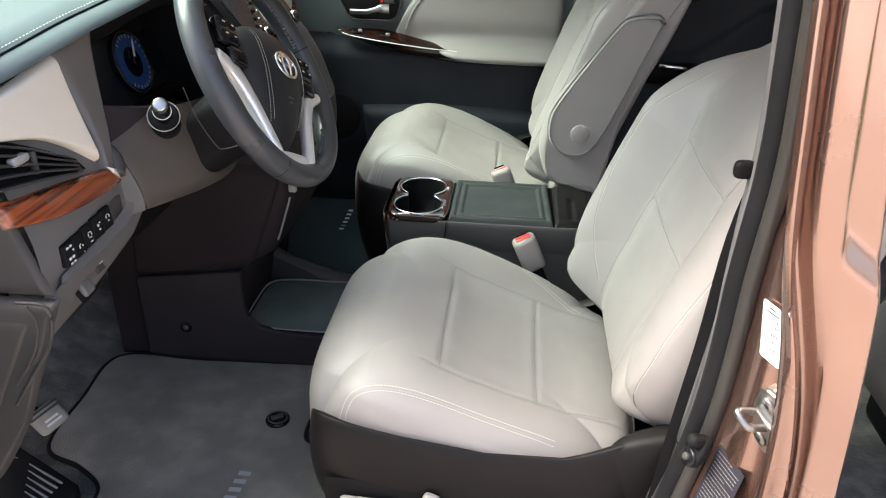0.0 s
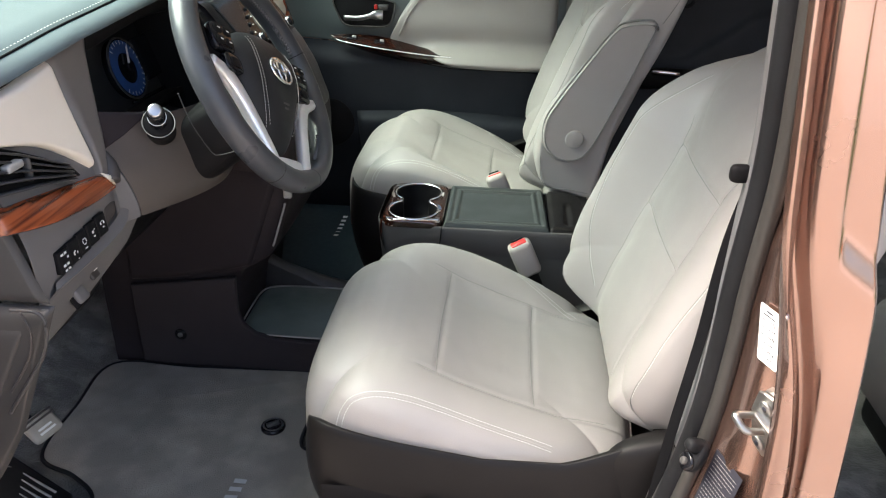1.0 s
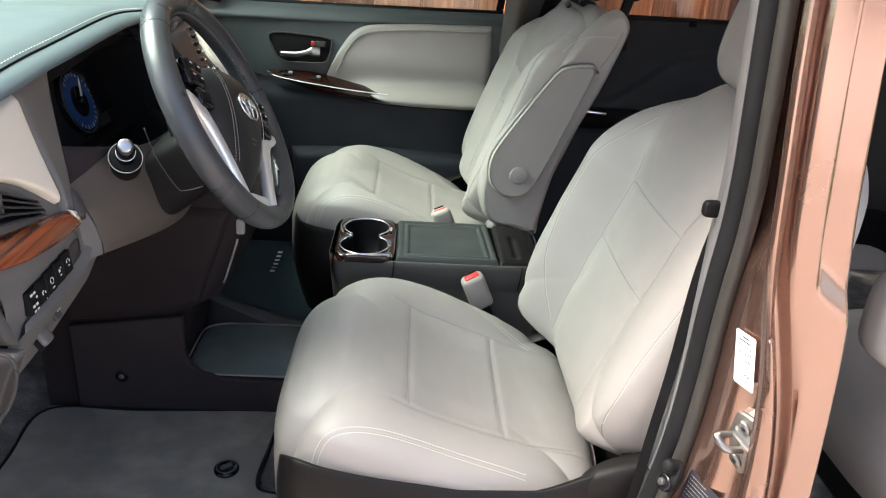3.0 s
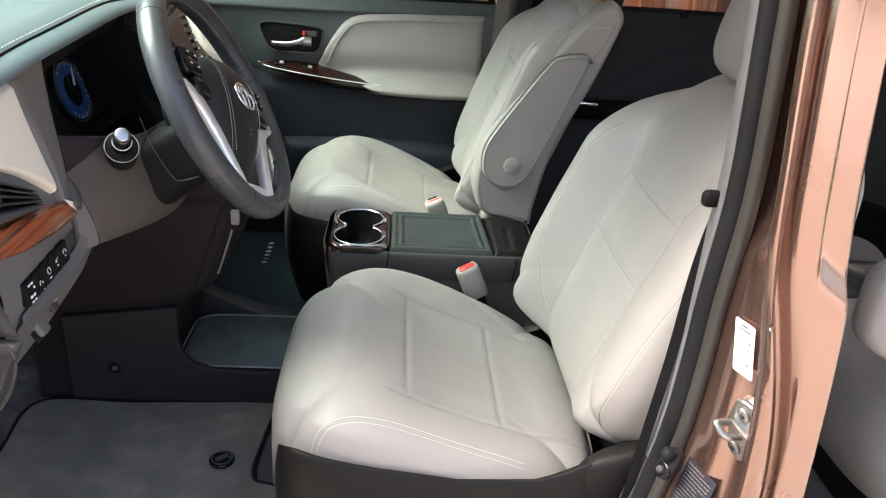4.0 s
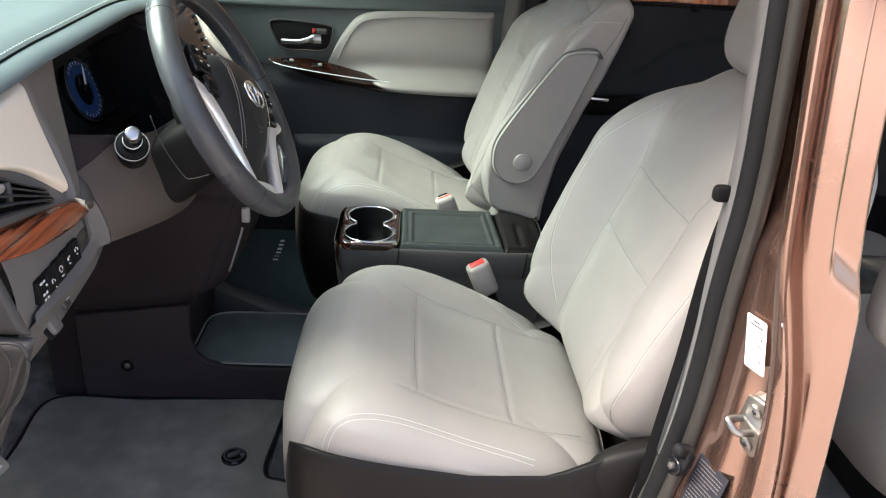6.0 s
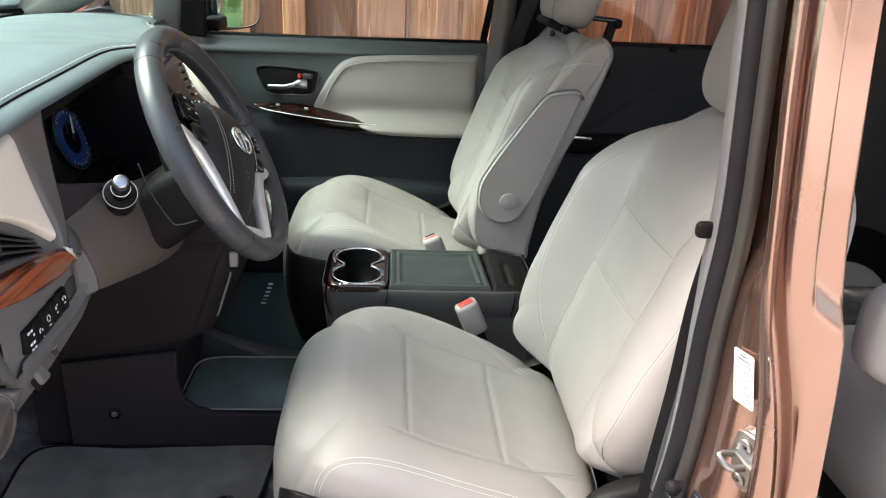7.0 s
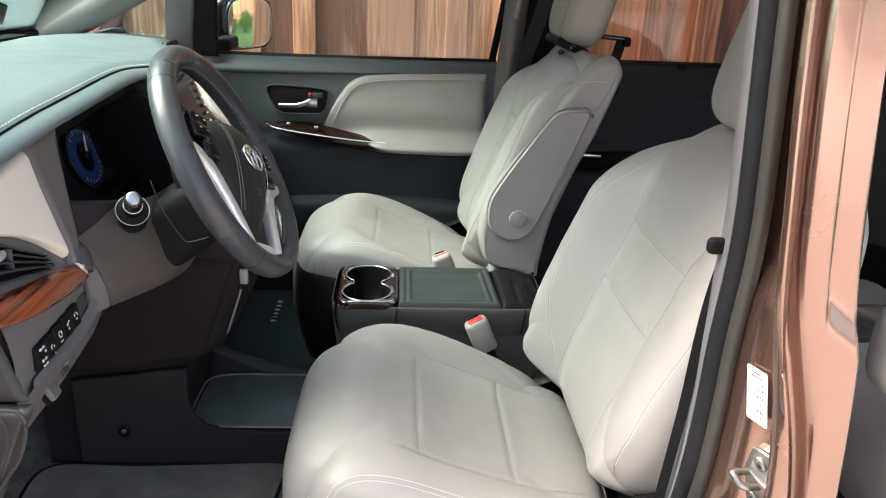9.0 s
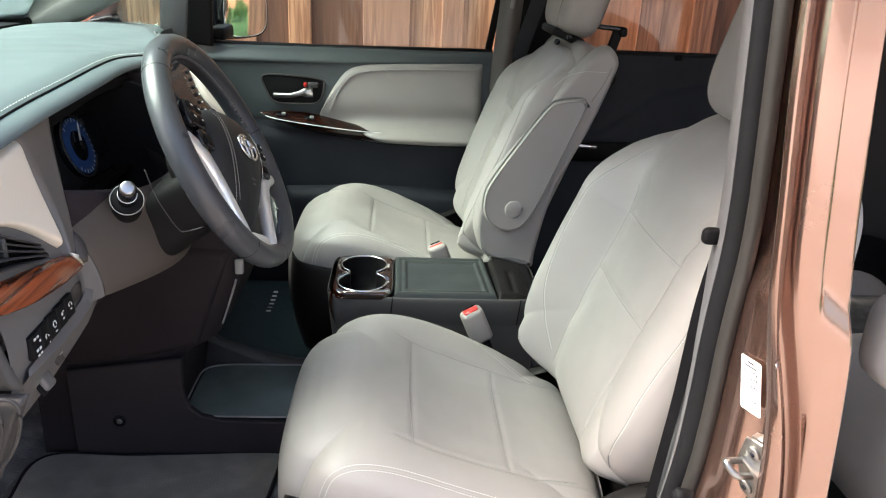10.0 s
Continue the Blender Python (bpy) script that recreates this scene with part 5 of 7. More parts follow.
for sgn in (-1, 1):
    for off in (0.0, 0.0048):
        line = smooth_path([(0.056 + off, 0.040, 0), (0.056 + off, 0.0, 0), (0.049 + off, -0.05, 0), (0.036 + off, -0.098, 0)], 40)
        pth = [on_wheel(sgn * q.x, q.y, hub_h(q.x, q.y) + 0.0012) for q in line]
        part("stitching", dashes(pth, [WN] * len(pth), 0.0036, 0.0010, 0.0010, 0.0005), STITCH, wheel, "pale double stitching")
    # satin silver spoke sweeping from the side to the foot of the wheel
    ctr = smooth_path([(0.150, -0.018, 0), (0.112, -0.034, 0), (0.086, -0.070, 0), (0.066, -0.112, 0), (0.050, -0.150, 0), (0.046, -0.166, 0)], 40)
    wid = [(0, 0.020), (0.2, 0.027), (0.5, 0.022), (0.8, 0.018), (1, 0.017)]

    def spoke(u, v, sgn=sgn, ctr=ctr, wid=wid):
        i = round(u * 40)
        c = ctr[i]
        d = (ctr[min(40, i + 1)] - ctr[max(0, i - 1)]).normalized()
        s = Vector((-d.y, d.x, 0))
        t = 2 * math.pi * v
        w = at1(wid, u) * 0.5
        q = c + s * w * math.copysign(abs(math.cos(t)) ** 0.7, math.cos(t))
        return on_wheel(sgn * q.x, q.y, 0.004 + 0.010 * math.sin(t) - 0.004 * u)
    part("spoke", sheet(41, 16, spoke, close_v=True, cap=True), SATIN, wheel, "satin silver lower spoke")
    part("side_spoke", blob(on_wheel(sgn * 0.124, 0.010, -0.006), XU * 0.045, XV * 0.032, WN * 0.011, 0.5, 0.5), BLACK, wheel, "black side spoke")
    podm = on_wheel(sgn * 0.113, 0.024, 0.010)
    pod = part("button_pod", blob(podm, XU * 0.026, XV * 0.022, WN * 0.008, 0.5, 0.45), GLOSS, wheel, "gloss black button pod")
    for a, b in ((-0.012, 0.010), (0.010, 0.010), (-0.012, -0.008), (0.010, -0.008)):
        part("button", blob(podm + XU * a + XV * b + WN * 0.0075, XU * 0.009, XV * 0.0065, WN * 0.0025, 0.5, 0.5, 16, 10), BLACK, pod)
        part("symbol", bars([(0, 0, 0.006, 0.0018)], lambda p, q, h, a=a, b=b, podm=podm: podm + XU * (a + p) + XV * (b + q) + WN * (0.0098 + h)), WHITE, pod, "", False)
    pod2 = part("button_pod", blob(on_wheel(sgn * 0.104, -0.014, 0.012), XU * 0.021, XV * 0.015, WN * 0.007, 0.5, 0.5), GLOSS, wheel)
    part("button", blob(on_wheel(sgn * 0.104, -0.014, 0.0185), XU * 0.011, XV * 0.007, WN * 0.002, 0.5, 0.5, 16, 10), BLACK, pod2)
part("spoke_foot", blob(on_wheel(0, -0.154, -0.002), XU * 0.040, XV * 0.011, WN * 0.009, 0.5, 0.5), SATIN, wheel, "satin silver foot of the spokes")
# plain oval badge
for rx, ry in ((0.030, 0.020), (0.010, 0.019), (0.019, 0.008)):
    part("badge_ring", tube([on_wheel(rx * math.sin(t), -0.008 + (0.007 if ry == 0.008 else 0) + ry * math.cos(t), 0.0365) for t in np.linspace(0, 2 * math.pi, 40, endpoint=False)], 0.0026, 8, True), CHROME, wheel, "chrome oval badge ring")
part("embossed_mark", bars([(0, -0.060, 0.018, 0.003), (0, -0.067, 0.012, 0.003)], lambda a, b, h: on_wheel(a, b, hub_h(a, b) + 0.001 + h)), CHAR, wheel, "faint embossed lettering bars", False)

# ---------- seats ----------
BETA = math.atan2(0.2, 0.53)
BU, BN = Vector((math.sin(BETA), 0, math.cos(BETA))), Vector((-math.cos(BETA), 0, math.sin(BETA)))


INSERT = [(-0.26, 0.022), (-0.20, 0.038), (-0.15, 0.034), (-0.10, 0.015), (-0.05, -0.012), (0.03, -0.044), (0.10, -0.068), (0.19, -0.086), (0.26, -0.088)]
BOLSTER_IN = [(-0.26, 0.026), (-0.20, 0.046), (-0.13, 0.055), (-0.06, 0.048), (0.01, 0.026), (0.075, -0.006), (0.19, -0.055), (0.26, -0.075)]
BOLSTER_OUT = [(-0.26, 0.022), (-0.20, 0.036), (-0.13, 0.029), (-0.08, 0.014), (-0.05, 0.002), (0.04, -0.028), (0.12, -0.050), (0.20, -0.068), (0.26, -0.072)]


def cushion_top(x, s):
    """Dished insert between an inner (s below 0) and an outer bolster, falling towards the backrest."""
    b = sstep(0.095 - 0.095 * sstep(-0.02, -0.15, x), 0.232, abs(s))
    z = soft1(INSERT, x) * (1 - b) + soft1(BOLSTER_IN if s < 0 else BOLSTER_OUT, x) * b
    inner = sstep(0.150, 0.142, abs(s))
    for sx in (-0.050, 0.103):
        z -= 0.0022 * bell(x - sx, 0.0048) * inner
        z += 0.0018 * bell(x - sx, 0.028) * inner
    z -= 0.0022 * bell(abs(s) - 0.147, 0.0050) * sstep(-0.10, -0.06, x)
    z += 0.0018 * bell(abs(s) - 0.165, 0.022) * sstep(-0.13, -0.03, x)
    z += 0.0008 * noise.noise(Vector((x * 16, s * 16, 1.3))) + 0.0005 * noise.noise(Vector((x * 40, s * 30, 7.1)))
    return z


def back_form(lift_in, lift_out, seams, fade=0.06):
    """Relief of a backrest: bolsters on both sides, two cross seams and the insert's edge lines."""
    def top(h, s):
        b = sstep(0.115 if s < 0 else 0.095, 0.205 if s < 0 else 0.240, abs(s) - 0.20 * max(0, h - 0.06))
        z = (lift_in if s < 0 else lift_out) * b * (1 - sstep(fade, 0.275 + (fade - 0.06), h)) - 0.012 * sstep(0.16, 0.28, h)
        z += 0.010 * bell(h - 0.16, 0.06) * (1 - b)
        inner = sstep(0.134, 0.126, abs(s) - 0.28 * max(0, h - 0.06))
        for hh in seams:
            z -= 0.0028 * bell(h - hh, 0.0050) * inner
            z += 0.0016 * bell(h - hh, 0.03) * inner
        line = 0.130 + 0.28 * max(0, h - 0.06)
        z -= 0.0024 * bell(abs(s) - line, 0.0050) * sstep(-0.27, -0.22, h) * sstep(0.17, 0.10, h)
        return z + 0.0012 * noise.noise(Vector((h * 16, s * 16, 4.7)))
    return top


C_ARGS = dict(hx=0.264, hy=0.252, n=4.2, depth=0.118, px=(3.3, 7), py=(4.2, 4.2))
B_ARGS = dict(hx=0.290, hy=0.268, n=4.8, depth=0.085, px=(5, 3.6), py=(3.4, 3.4))
WIDE = [(-0.30, 0.90), (-0.15, 0.965), (0.0, 1.0), (0.10, 0.99), (0.17, 0.96), (0.23, 0.89), (0.30, 0.74)]


def seat(name, label, dx, cy, out, lift=0.0, lean=20.7, foot_x=0.795, lifts=(0.060, 0.060), seams=(-0.050, 0.062), group="front seats"):
    """A power-adjusted front seat; out is the sign of y towards its door."""
    e = thing(name, (0.62 + dx, cy, 0.47), label, "car seat", group)
    BETA = radians(lean)
    BU, BN = Vector((math.sin(BETA), 0, math.cos(BETA))), Vector((-math.cos(BETA), 0, math.sin(BETA)))
    back_top = back_form(*lifts, seams, 0.06 if out < 0 else 0.12)

    def seat_top(x, q):
        return cushion_top(x, q if out < 0 else -abs(q))

    def cplace(v):
        return Vector((0.607 + dx + v.x, cy + out * v.y * (1 + lift), 0.672 + lift + v.z))

    def c_at(x, s):
        return cplace(Vector((x, s, pillow_at(C_ARGS["hx"], C_ARGS["hy"], C_ARGS["n"], C_ARGS["depth"], C_ARGS["px"], C_ARGS["py"], x, s, seat_top))))
    part("cushion", pillow(0.264, 0.252, 4.2, 0.118, (0, 0, -0.05), C_ARGS["px"], C_ARGS["py"], seat_top, cplace, (170, 170)), LEATHER, e, "pale grey leather seat cushion with sewn insert")

    def rows_on(fn, pts, n, name="stitching", gap=0.0085, lab="pale twin stitching"):
        line = smooth_path([(a, b, 0) for a, b in pts], n)
        P = [fn(q.x, q.y) for q in line]
        N = []
        for q in line:
            d1 = fn(q.x + 0.003, q.y) - fn(q.x - 0.003, q.y)
            d2 = fn(q.x, q.y + 0.003) - fn(q.x, q.y - 0.003)
            nn = d1.cross(d2).normalized()
            if nn.dot(Vector((-0.3, -0.05 * 0, 1))) < 0:
                nn = -nn
            N.append(nn)
        T = [(P[min(i + 1, n)] - P[max(0, i - 1)]).normalized() for i in range(n + 1)]
        for k in ((-0.5, 0.5) if gap > 0.005 else (0.5,)):
            part(name, dashes([p + t.cross(m) * gap * k for p, t, m in zip(P, T, N)], N, 0.0036, 0.0018, 0.0010, 0.0005), STITCH, e, lab)
        part("seam", tube([p - m * 0.0004 for p, m in zip(P, N)], 0.0008, 5), LEATHER if gap > 0.005 else SEAM, e)
    for sg in (1, -1):
        rows_on(c_at, [(-0.202, sg * 0.2455), (-0.186, sg * 0.238), (-0.164, sg * 0.227), (-0.125, sg * 0.220), (-0.045, sg * 0.218), (0.045, sg * 0.220), (0.130, sg * 0.223)], 150)
        if sg == out or out > 0 and sg > 0:
            rows_on(c_at, [(0.075, sg * 0.212), (0.11, sg * 0.19), (0.15, sg * 0.165), (0.185, sg * 0.148)], 40)

    def seam_on(fn, pts, n=40, sink=0.0):
        line = smooth_path([(a, b, 0) for a, b in pts], n)
        part("seam", tube([fn(q.x, q.y) for q in line], 0.0007, 5), SEAM, e)
    for sx in (-0.050, 0.103):
        seam_on(c_at, [(sx, -0.144), (sx - 0.004, -0.05), (sx - 0.004, 0.05), (sx, 0.144)])
    for sg in (1, -1):
        seam_on(c_at, [(-0.08, sg * 0.147), (0.02, sg * 0.147), (0.12, sg * 0.147), (0.215, sg * 0.142)], 60)
    # base shield wrapped round the cushion
    LIP = [(0.34, 0.752), (0.40, 0.750), (0.488, 0.735), (0.61, 0.716), (0.735, 0.709), (0.79, 0.722), (0.82, 0.742), (0.86, 0.760), (0.93, 0.775)]

    def shield(u, v):
        t = 2 * math.pi * u
        a = math.copysign(abs(math.cos(t)) ** (2 / 7), math.cos(t))
        b = math.copysign(abs(math.sin(t)) ** (2 / 7), math.sin(t))
        x = 0.635 + 0.290 * a
        zt = soft1(LIP, x) + (0.018 if out > 0 else -0.06 * sstep(0.2, -0.6, b) - 0.05 * sstep(-0.6, -0.95, a) * sstep(0.98, 0.6, b))
        z = 0.515 + (zt - 0.515) * min(1, v / 0.9) - (0.012 if v > 0.95 else 0)
        k = 0.2525 + 0.020 * math.sin(math.pi * min(1, v)) - 0.02 * (1 - v) ** 2 - (0.010 if v > 0.95 else 0)
        kx = 0.93 + 0.04 * math.sin(math.pi * v) - 0.06 * (1 - v) ** 2 - (0.03 if v > 0.95 else 0)
        return (0.635 + dx + 0.290 * a * kx, cy + out * k * b, z)
    sh = part("base_shield", sheet(120, 20, shield, close_u=True), SHIELD, e, "charcoal plastic seat base shield")
    side = cy + out * 0.2715
    if out < 0:
        part("switch_recess", patch([(0.40, 0.652), (0.50, 0.652), (0.60, 0.646)], [(0.40, 0.575), (0.50, 0.570), (0.60, 0.575)], lambda a, b, h: (a + dx, side - h + 0.004, b), 0.003, 30, 16, 0.3), BLACK, sh)
        part("slide_switch", box((0.088, 0.016, 0.030), Matrix.Translation((0.468 + dx, side - 0.006, 0.612)) @ pose(0, 0, 0, 0, 2, 0), 0.007, 3), GREYP, sh, "grey seat slide switch")
        part("recline_switch", box((0.026, 0.016, 0.050), Matrix.Translation((0.556 + dx, side - 0.006, 0.622)) @ pose(0, 0, 0, 0, 20, 0), 0.007, 3), GREYP, sh, "grey seat recline switch")
        lk = part("lumbar_switch", disc(0.023, 0.014, Matrix.Translation((0.628 + dx, side - 0.004, 0.610)) @ pose(0, 0, 0, 90), 36, 0.004), GREYP, sh, "round grey lumbar switch")
        part("rocker", box((0.006, 0.018, 0.018), Matrix.Translation((0.616 + dx, side - 0.005, 0.610)), 0.002), CHAR, lk)
        part("rocker", box((0.006, 0.018, 0.018), Matrix.Translation((0.640 + dx, side - 0.005, 0.610)), 0.002), CHAR, lk)
        part("recliner_cover", blob((0.900 + dx, cy + out * 0.245, 0.715), (0.090, 0, 0.028), (0, 0.026, 0), (-0.01, 0, 0.060), 0.6, 0.8), SHIELD, e, "black recliner cover")
    for yy in (-0.16, 0.16):
        part("seat_rail", box((0.42, 0.045, 0.05), Matrix.Translation((0.68 + dx, cy + yy, 0.493)), 0.006), BLACK, e, "black steel seat rail")

    # backrest
    foot = Vector((foot_x + dx, cy, 0.748 if out < 0 else 0.765))
    bpx = (5, 5.8) if out > 0 else B_ARGS["px"]
    wide = WIDE if out < 0 else WIDE[:-2] + [(0.23, 0.92), (0.30, 0.82)]

    def bplace(v):
        return foot + BU * (v.x + 0.285) + Vector((0, out * v.y * at1(wide, v.x) * (at1([(-0.3, 0.92), (0.05, 0.94), (0.2, 1.03), (0.3, 1.16)], v.x) if out > 0 and v.y < 0 else 1), 0)) + BN * (v.z - 0.085)

    def b_at(h, s):
        return bplace(Vector((h, s, pillow_at(B_ARGS["hx"], B_ARGS["hy"], B_ARGS["n"], B_ARGS["depth"], bpx, B_ARGS["py"], h, s, back_top))))
    bk = pillow(0.290, 0.268, 4.8, 0.085, tuple(BN * (-0.055 if out < 0 else -0.015)), bpx, B_ARGS["py"], back_top, bplace, (180, 160))
    part("backrest", bk, LEATHER, e, "pale grey leather backrest with side bolsters")
    part("back_shell", blob(foot + BU * (0.275 if out < 0 else 0.295) - BN * (0.135 if out < 0 else 0.082), BU * (0.262 if out < 0 else 0.302), Vector((0, 0.225 if out < 0 else 0.258, 0)), BN * (0.035 if out < 0 else 0.052), 0.4, 0.45 if out < 0 else 0.36), LEATHER, e, "grey rear shell of the backrest")
    for sg, w in ((1, 0.040), (-1, -0.016)):
        rows_on(b_at, [(-0.235, sg * (0.165 + w * 1.6)), (-0.17, sg * (0.190 + w * 1.3)), (-0.08, sg * (0.202 + w)), (0.02, sg * (0.205 + w)), (0.12, sg * (0.200 + w)), (0.175, sg * (0.195 + w))], 120, gap=0.004)
        line = smooth_path([(-0.265, sg * (0.20 + w), 0), (-0.20, sg * (0.232 + w * 0.8), 0), (-0.08, sg * (0.247 + w * 0.45), 0), (0.08, sg * (0.248 + w * 0.4), 0), (0.18, sg * (0.235 + w * 0.4), 0)], 60)
        part("seam", tube([b_at(q.x, q.y) for q in line], 0.0009, 6), SEAM, e)

    for hh in seams:
        seam_on(b_at, [(hh, -0.130), (hh - 0.003, -0.05), (hh - 0.003, 0.05), (hh, 0.130)])
    for sg in (-1, 1):
        seam_on(b_at, [(-0.25, sg * 0.130), (-0.10, sg * 0.130), (0.06, sg * 0.130), (0.11, sg * 0.144)], 60)
    # headrest on two posts
    hc = foot + BU * (0.704 if out > 0 else 0.664) + BN * 0.005 + Vector((0.030 if out > 0 else 0.040, 0, 0))
    HU = Vector((math.sin(BETA - 0.12), 0, math.cos(BETA - 0.12)))
    HN = Vector((-math.cos(BETA - 0.12), 0, math.sin(BETA - 0.12)))
    part("headrest", blob(hc + HU * 0.01, HN * 0.062, Vector((0, 0.132, 0)), HU * 0.130, 0.48, 0.62, 72, 48), LEATHER, e, "pale grey leather headrest")
    for yy in (-0.055, 0.055):
        part("headrest_post", tube([foot + BU * 0.555 - BN * 0.060 + Vector((0, yy, 0)), hc - BN * 0.02 + Vector((0, yy, -0.02))], 0.006, 10), SATIN if out < 0 else BLACK, e, "headrest post")
        part("post_sleeve", blob(foot + BU * 0.580 - BN * 0.055 + Vector((0, yy, 0)), (0.014, 0, 0), (0, 0.014, 0), BU * 0.010, 0.6, 0.8, 20, 12), PALEP if out < 0 else BLACK, e)
    for th in (-0.62, 0.62):
        line = []
        for ph in np.linspace(-1.35, 1.35, 40):
            c1, c2, c3 = math.cos(ph) ** 0.48, math.cos(th) ** 0.62, math.copysign(abs(math.sin(th)) ** 0.62, th)
            line.append(hc + HU * 0.01 + HN * 0.0622 * c1 * c2 + Vector((0, 0.1322 * c1 * c3, 0)) + HU * 0.1302 * math.copysign(abs(math.sin(ph)) ** 0.48, ph))
        part("headrest_seam", tube(line, 0.0010, 6), SEAM, e)
    return e, foot, b_at


DX, DY = 0.0, -0.4605
PX, PY = -0.100, 0.385
dseat, dfoot, dback = seat("car_seat", "pale grey leather driver seat with power switches", DX, DY, -1, 0.0, 22.3, 0.803, (0.088, 0.034))
pseat, pfoot, pback = seat("car_seat", "pale grey leather passenger seat with folded-up armrest", PX, PY, 1, 0.018, seams=(-0.012, 0.085))

# inboard side of the passenger backrest, with the armrest folded up against it


def slab(outline, y0, roll, n=110, rings=7):
    """A padded slab that faces the driver: smooth outline in x, z, edges rolled back by roll."""
    ring = smooth_path([(x, z, 0) for x, z in outline], n, True)
    c = sum(ring, Vector()) / n
    tan = [(ring[(i + 1) % n] - ring[i - 1]).normalized() for i in range(n)]
    turn = 1 if sum((ring[i - 1] - c).cross(ring[i] - c).z for i in range(n)) > 0 else -1

    def fn(u, v):
        i = round(v * n) % n
        k = round(u * (rings + 1))
        a = min(1, k / (rings - 1)) * math.pi / 2
        inset = roll * 0.35 * (1 - math.cos(a)) + (0 if k < rings else 0.0015 if k == rings else 0.005)
        q = ring[i] + Vector((-tan[i].y, tan[i].x, 0)) * turn * inset
        return (q.x, y0 + roll * (1 - math.sin(a)), q.y)
    return sheet(rings + 2, n, fn, close_v=True, cap=True)


SIDE = [(0.738, 0.800), (0.714, 0.850), (0.710, 0.900), (0.723, 0.955), (0.758, 1.023), (0.816, 1.110), (0.872, 1.194), (0.922, 1.258), (0.962, 1.296), (0.994, 1.303),
        (1.016, 1.276), (1.011, 1.238), (0.968, 1.12), (0.906, 0.983), (0.882, 0.898), (0.866, 0.811), (0.858, 0.768), (0.800, 0.780)]
part("side_bolster", slab(SIDE, 0.121, 0.045), LEATHER, pseat, "grey leather side of the backrest")
ARM = [(0.728, 0.962), (0.729, 0.915), (0.752, 0.885), (0.785, 0.876), (0.816, 0.886), (0.842, 0.924), (0.884, 1.022), (0.940, 1.166), (0.944, 1.184), (0.930, 1.191), (0.886, 1.186), (0.858, 1.168), (0.800, 1.086), (0.748, 1.006)]
armrest = part("armrest", slab(ARM, 0.096, 0.012), LEATHER, pseat, "folded grey padded armrest")
arm_ring = smooth_path([(x, z, 0) for x, z in ARM], 120, True)
part("armrest_welt", tube([(q.x + (0.835 - q.x) * 0.035, 0.0965, q.y + (1.03 - q.y) * 0.035) for q in arm_ring], 0.0016, 6, True, up=(0, 1, 0)), SEAM, armrest)
part("armrest_gap", tube([(q.x, 0.1195, q.y) for q in arm_ring], 0.0022, 6, True, up=(0, 1, 0)), SEAM, armrest)
part("pivot_cap", disc(0.021, 0.006, Matrix.Translation((0.796, 0.0935, 0.932)) @ pose(0, 0, 0, 90), 40, 0.003), LEATHER, armrest, "round pivot cap")
side_line = smooth_path([(0.868, 1.212, 0), (0.893, 1.236, 0), (0.930, 1.249, 0), (0.985, 1.250, 0)], 40)
part("stitching", dashes([(q.x, 0.1195, q.y) for q in side_line], [Vector((0, -1, 0))] * 41, 0.0036, 0.0018, 0.0010, 0.0005), STITCH, pseat, "pale stitching across the bolster")
for pts in ([(0.958, 1.184), (0.982, 1.225), (0.996, 1.262)], [(0.725, 0.880), (0.728, 0.838), (0.744, 0.806), (0.800, 0.800), (0.842, 0.792)]):
    part("seam", tube([(q.x, 0.1205, q.y) for q in smooth_path([(*p, 0) for p in pts], 24)], 0.0009, 6), SEAM, pseat)
# black holder clamped behind the passenger headrest
hold = thing("headrest_holder", pfoot + BU * 0.585, "black plastic holder clamped to the headrest posts", "holder")
hb = pfoot + BU * 0.604 - BN * 0.050
TB = math.degrees(BETA)
hf = pfoot + BU * 0.590 - BN * 0.030
part("clamp_bar", box((0.085, 0.165, 0.020), Matrix.Translation(hf) @ pose(0, 0, 0, 0, TB, 0), 0.007, 3), BLACK, hold, "black clamp under the headrest")
for k in range(3):
    part("clamp_bolt", disc(0.0075, 0.006, Matrix.Translation(hf + Vector((-0.028 + 0.028 * k, -0.0835, -0.011 + 0.011 * k))) @ pose(0, 0, 0, 90), 14, 0.002), GLOSS, hold)
part("clamp_bar", box((0.11, 0.022, 0.012), Matrix.Translation(hb + Vector((0.055, -0.085, 0.022))) @ pose(0, 0, 0, 0, 4, 0), 0.004), GLOSS, hold)
part("hook", box((0.020, 0.03, 0.022), Matrix.Translation(hb + Vector((0.105, -0.085, 0.012))), 0.006), BLACK, hold)
part("arm", box((0.024, 0.014, 0.15), Matrix.Translation(hb + Vector((0.078, -0.085, -0.050))) @ pose(0, 0, 0, 0, 14, 0), 0.004), BLACK, hold)
part("hook", tube(smooth_path([hb + Vector((0.062, -0.085, -0.105)), hb + Vector((0.085, -0.085, -0.118)), hb + Vector((0.10, -0.085, -0.105)), hb + Vector((0.092, -0.085, -0.09))], 14), 0.005, 8), BLACK, hold)

# belt buckles


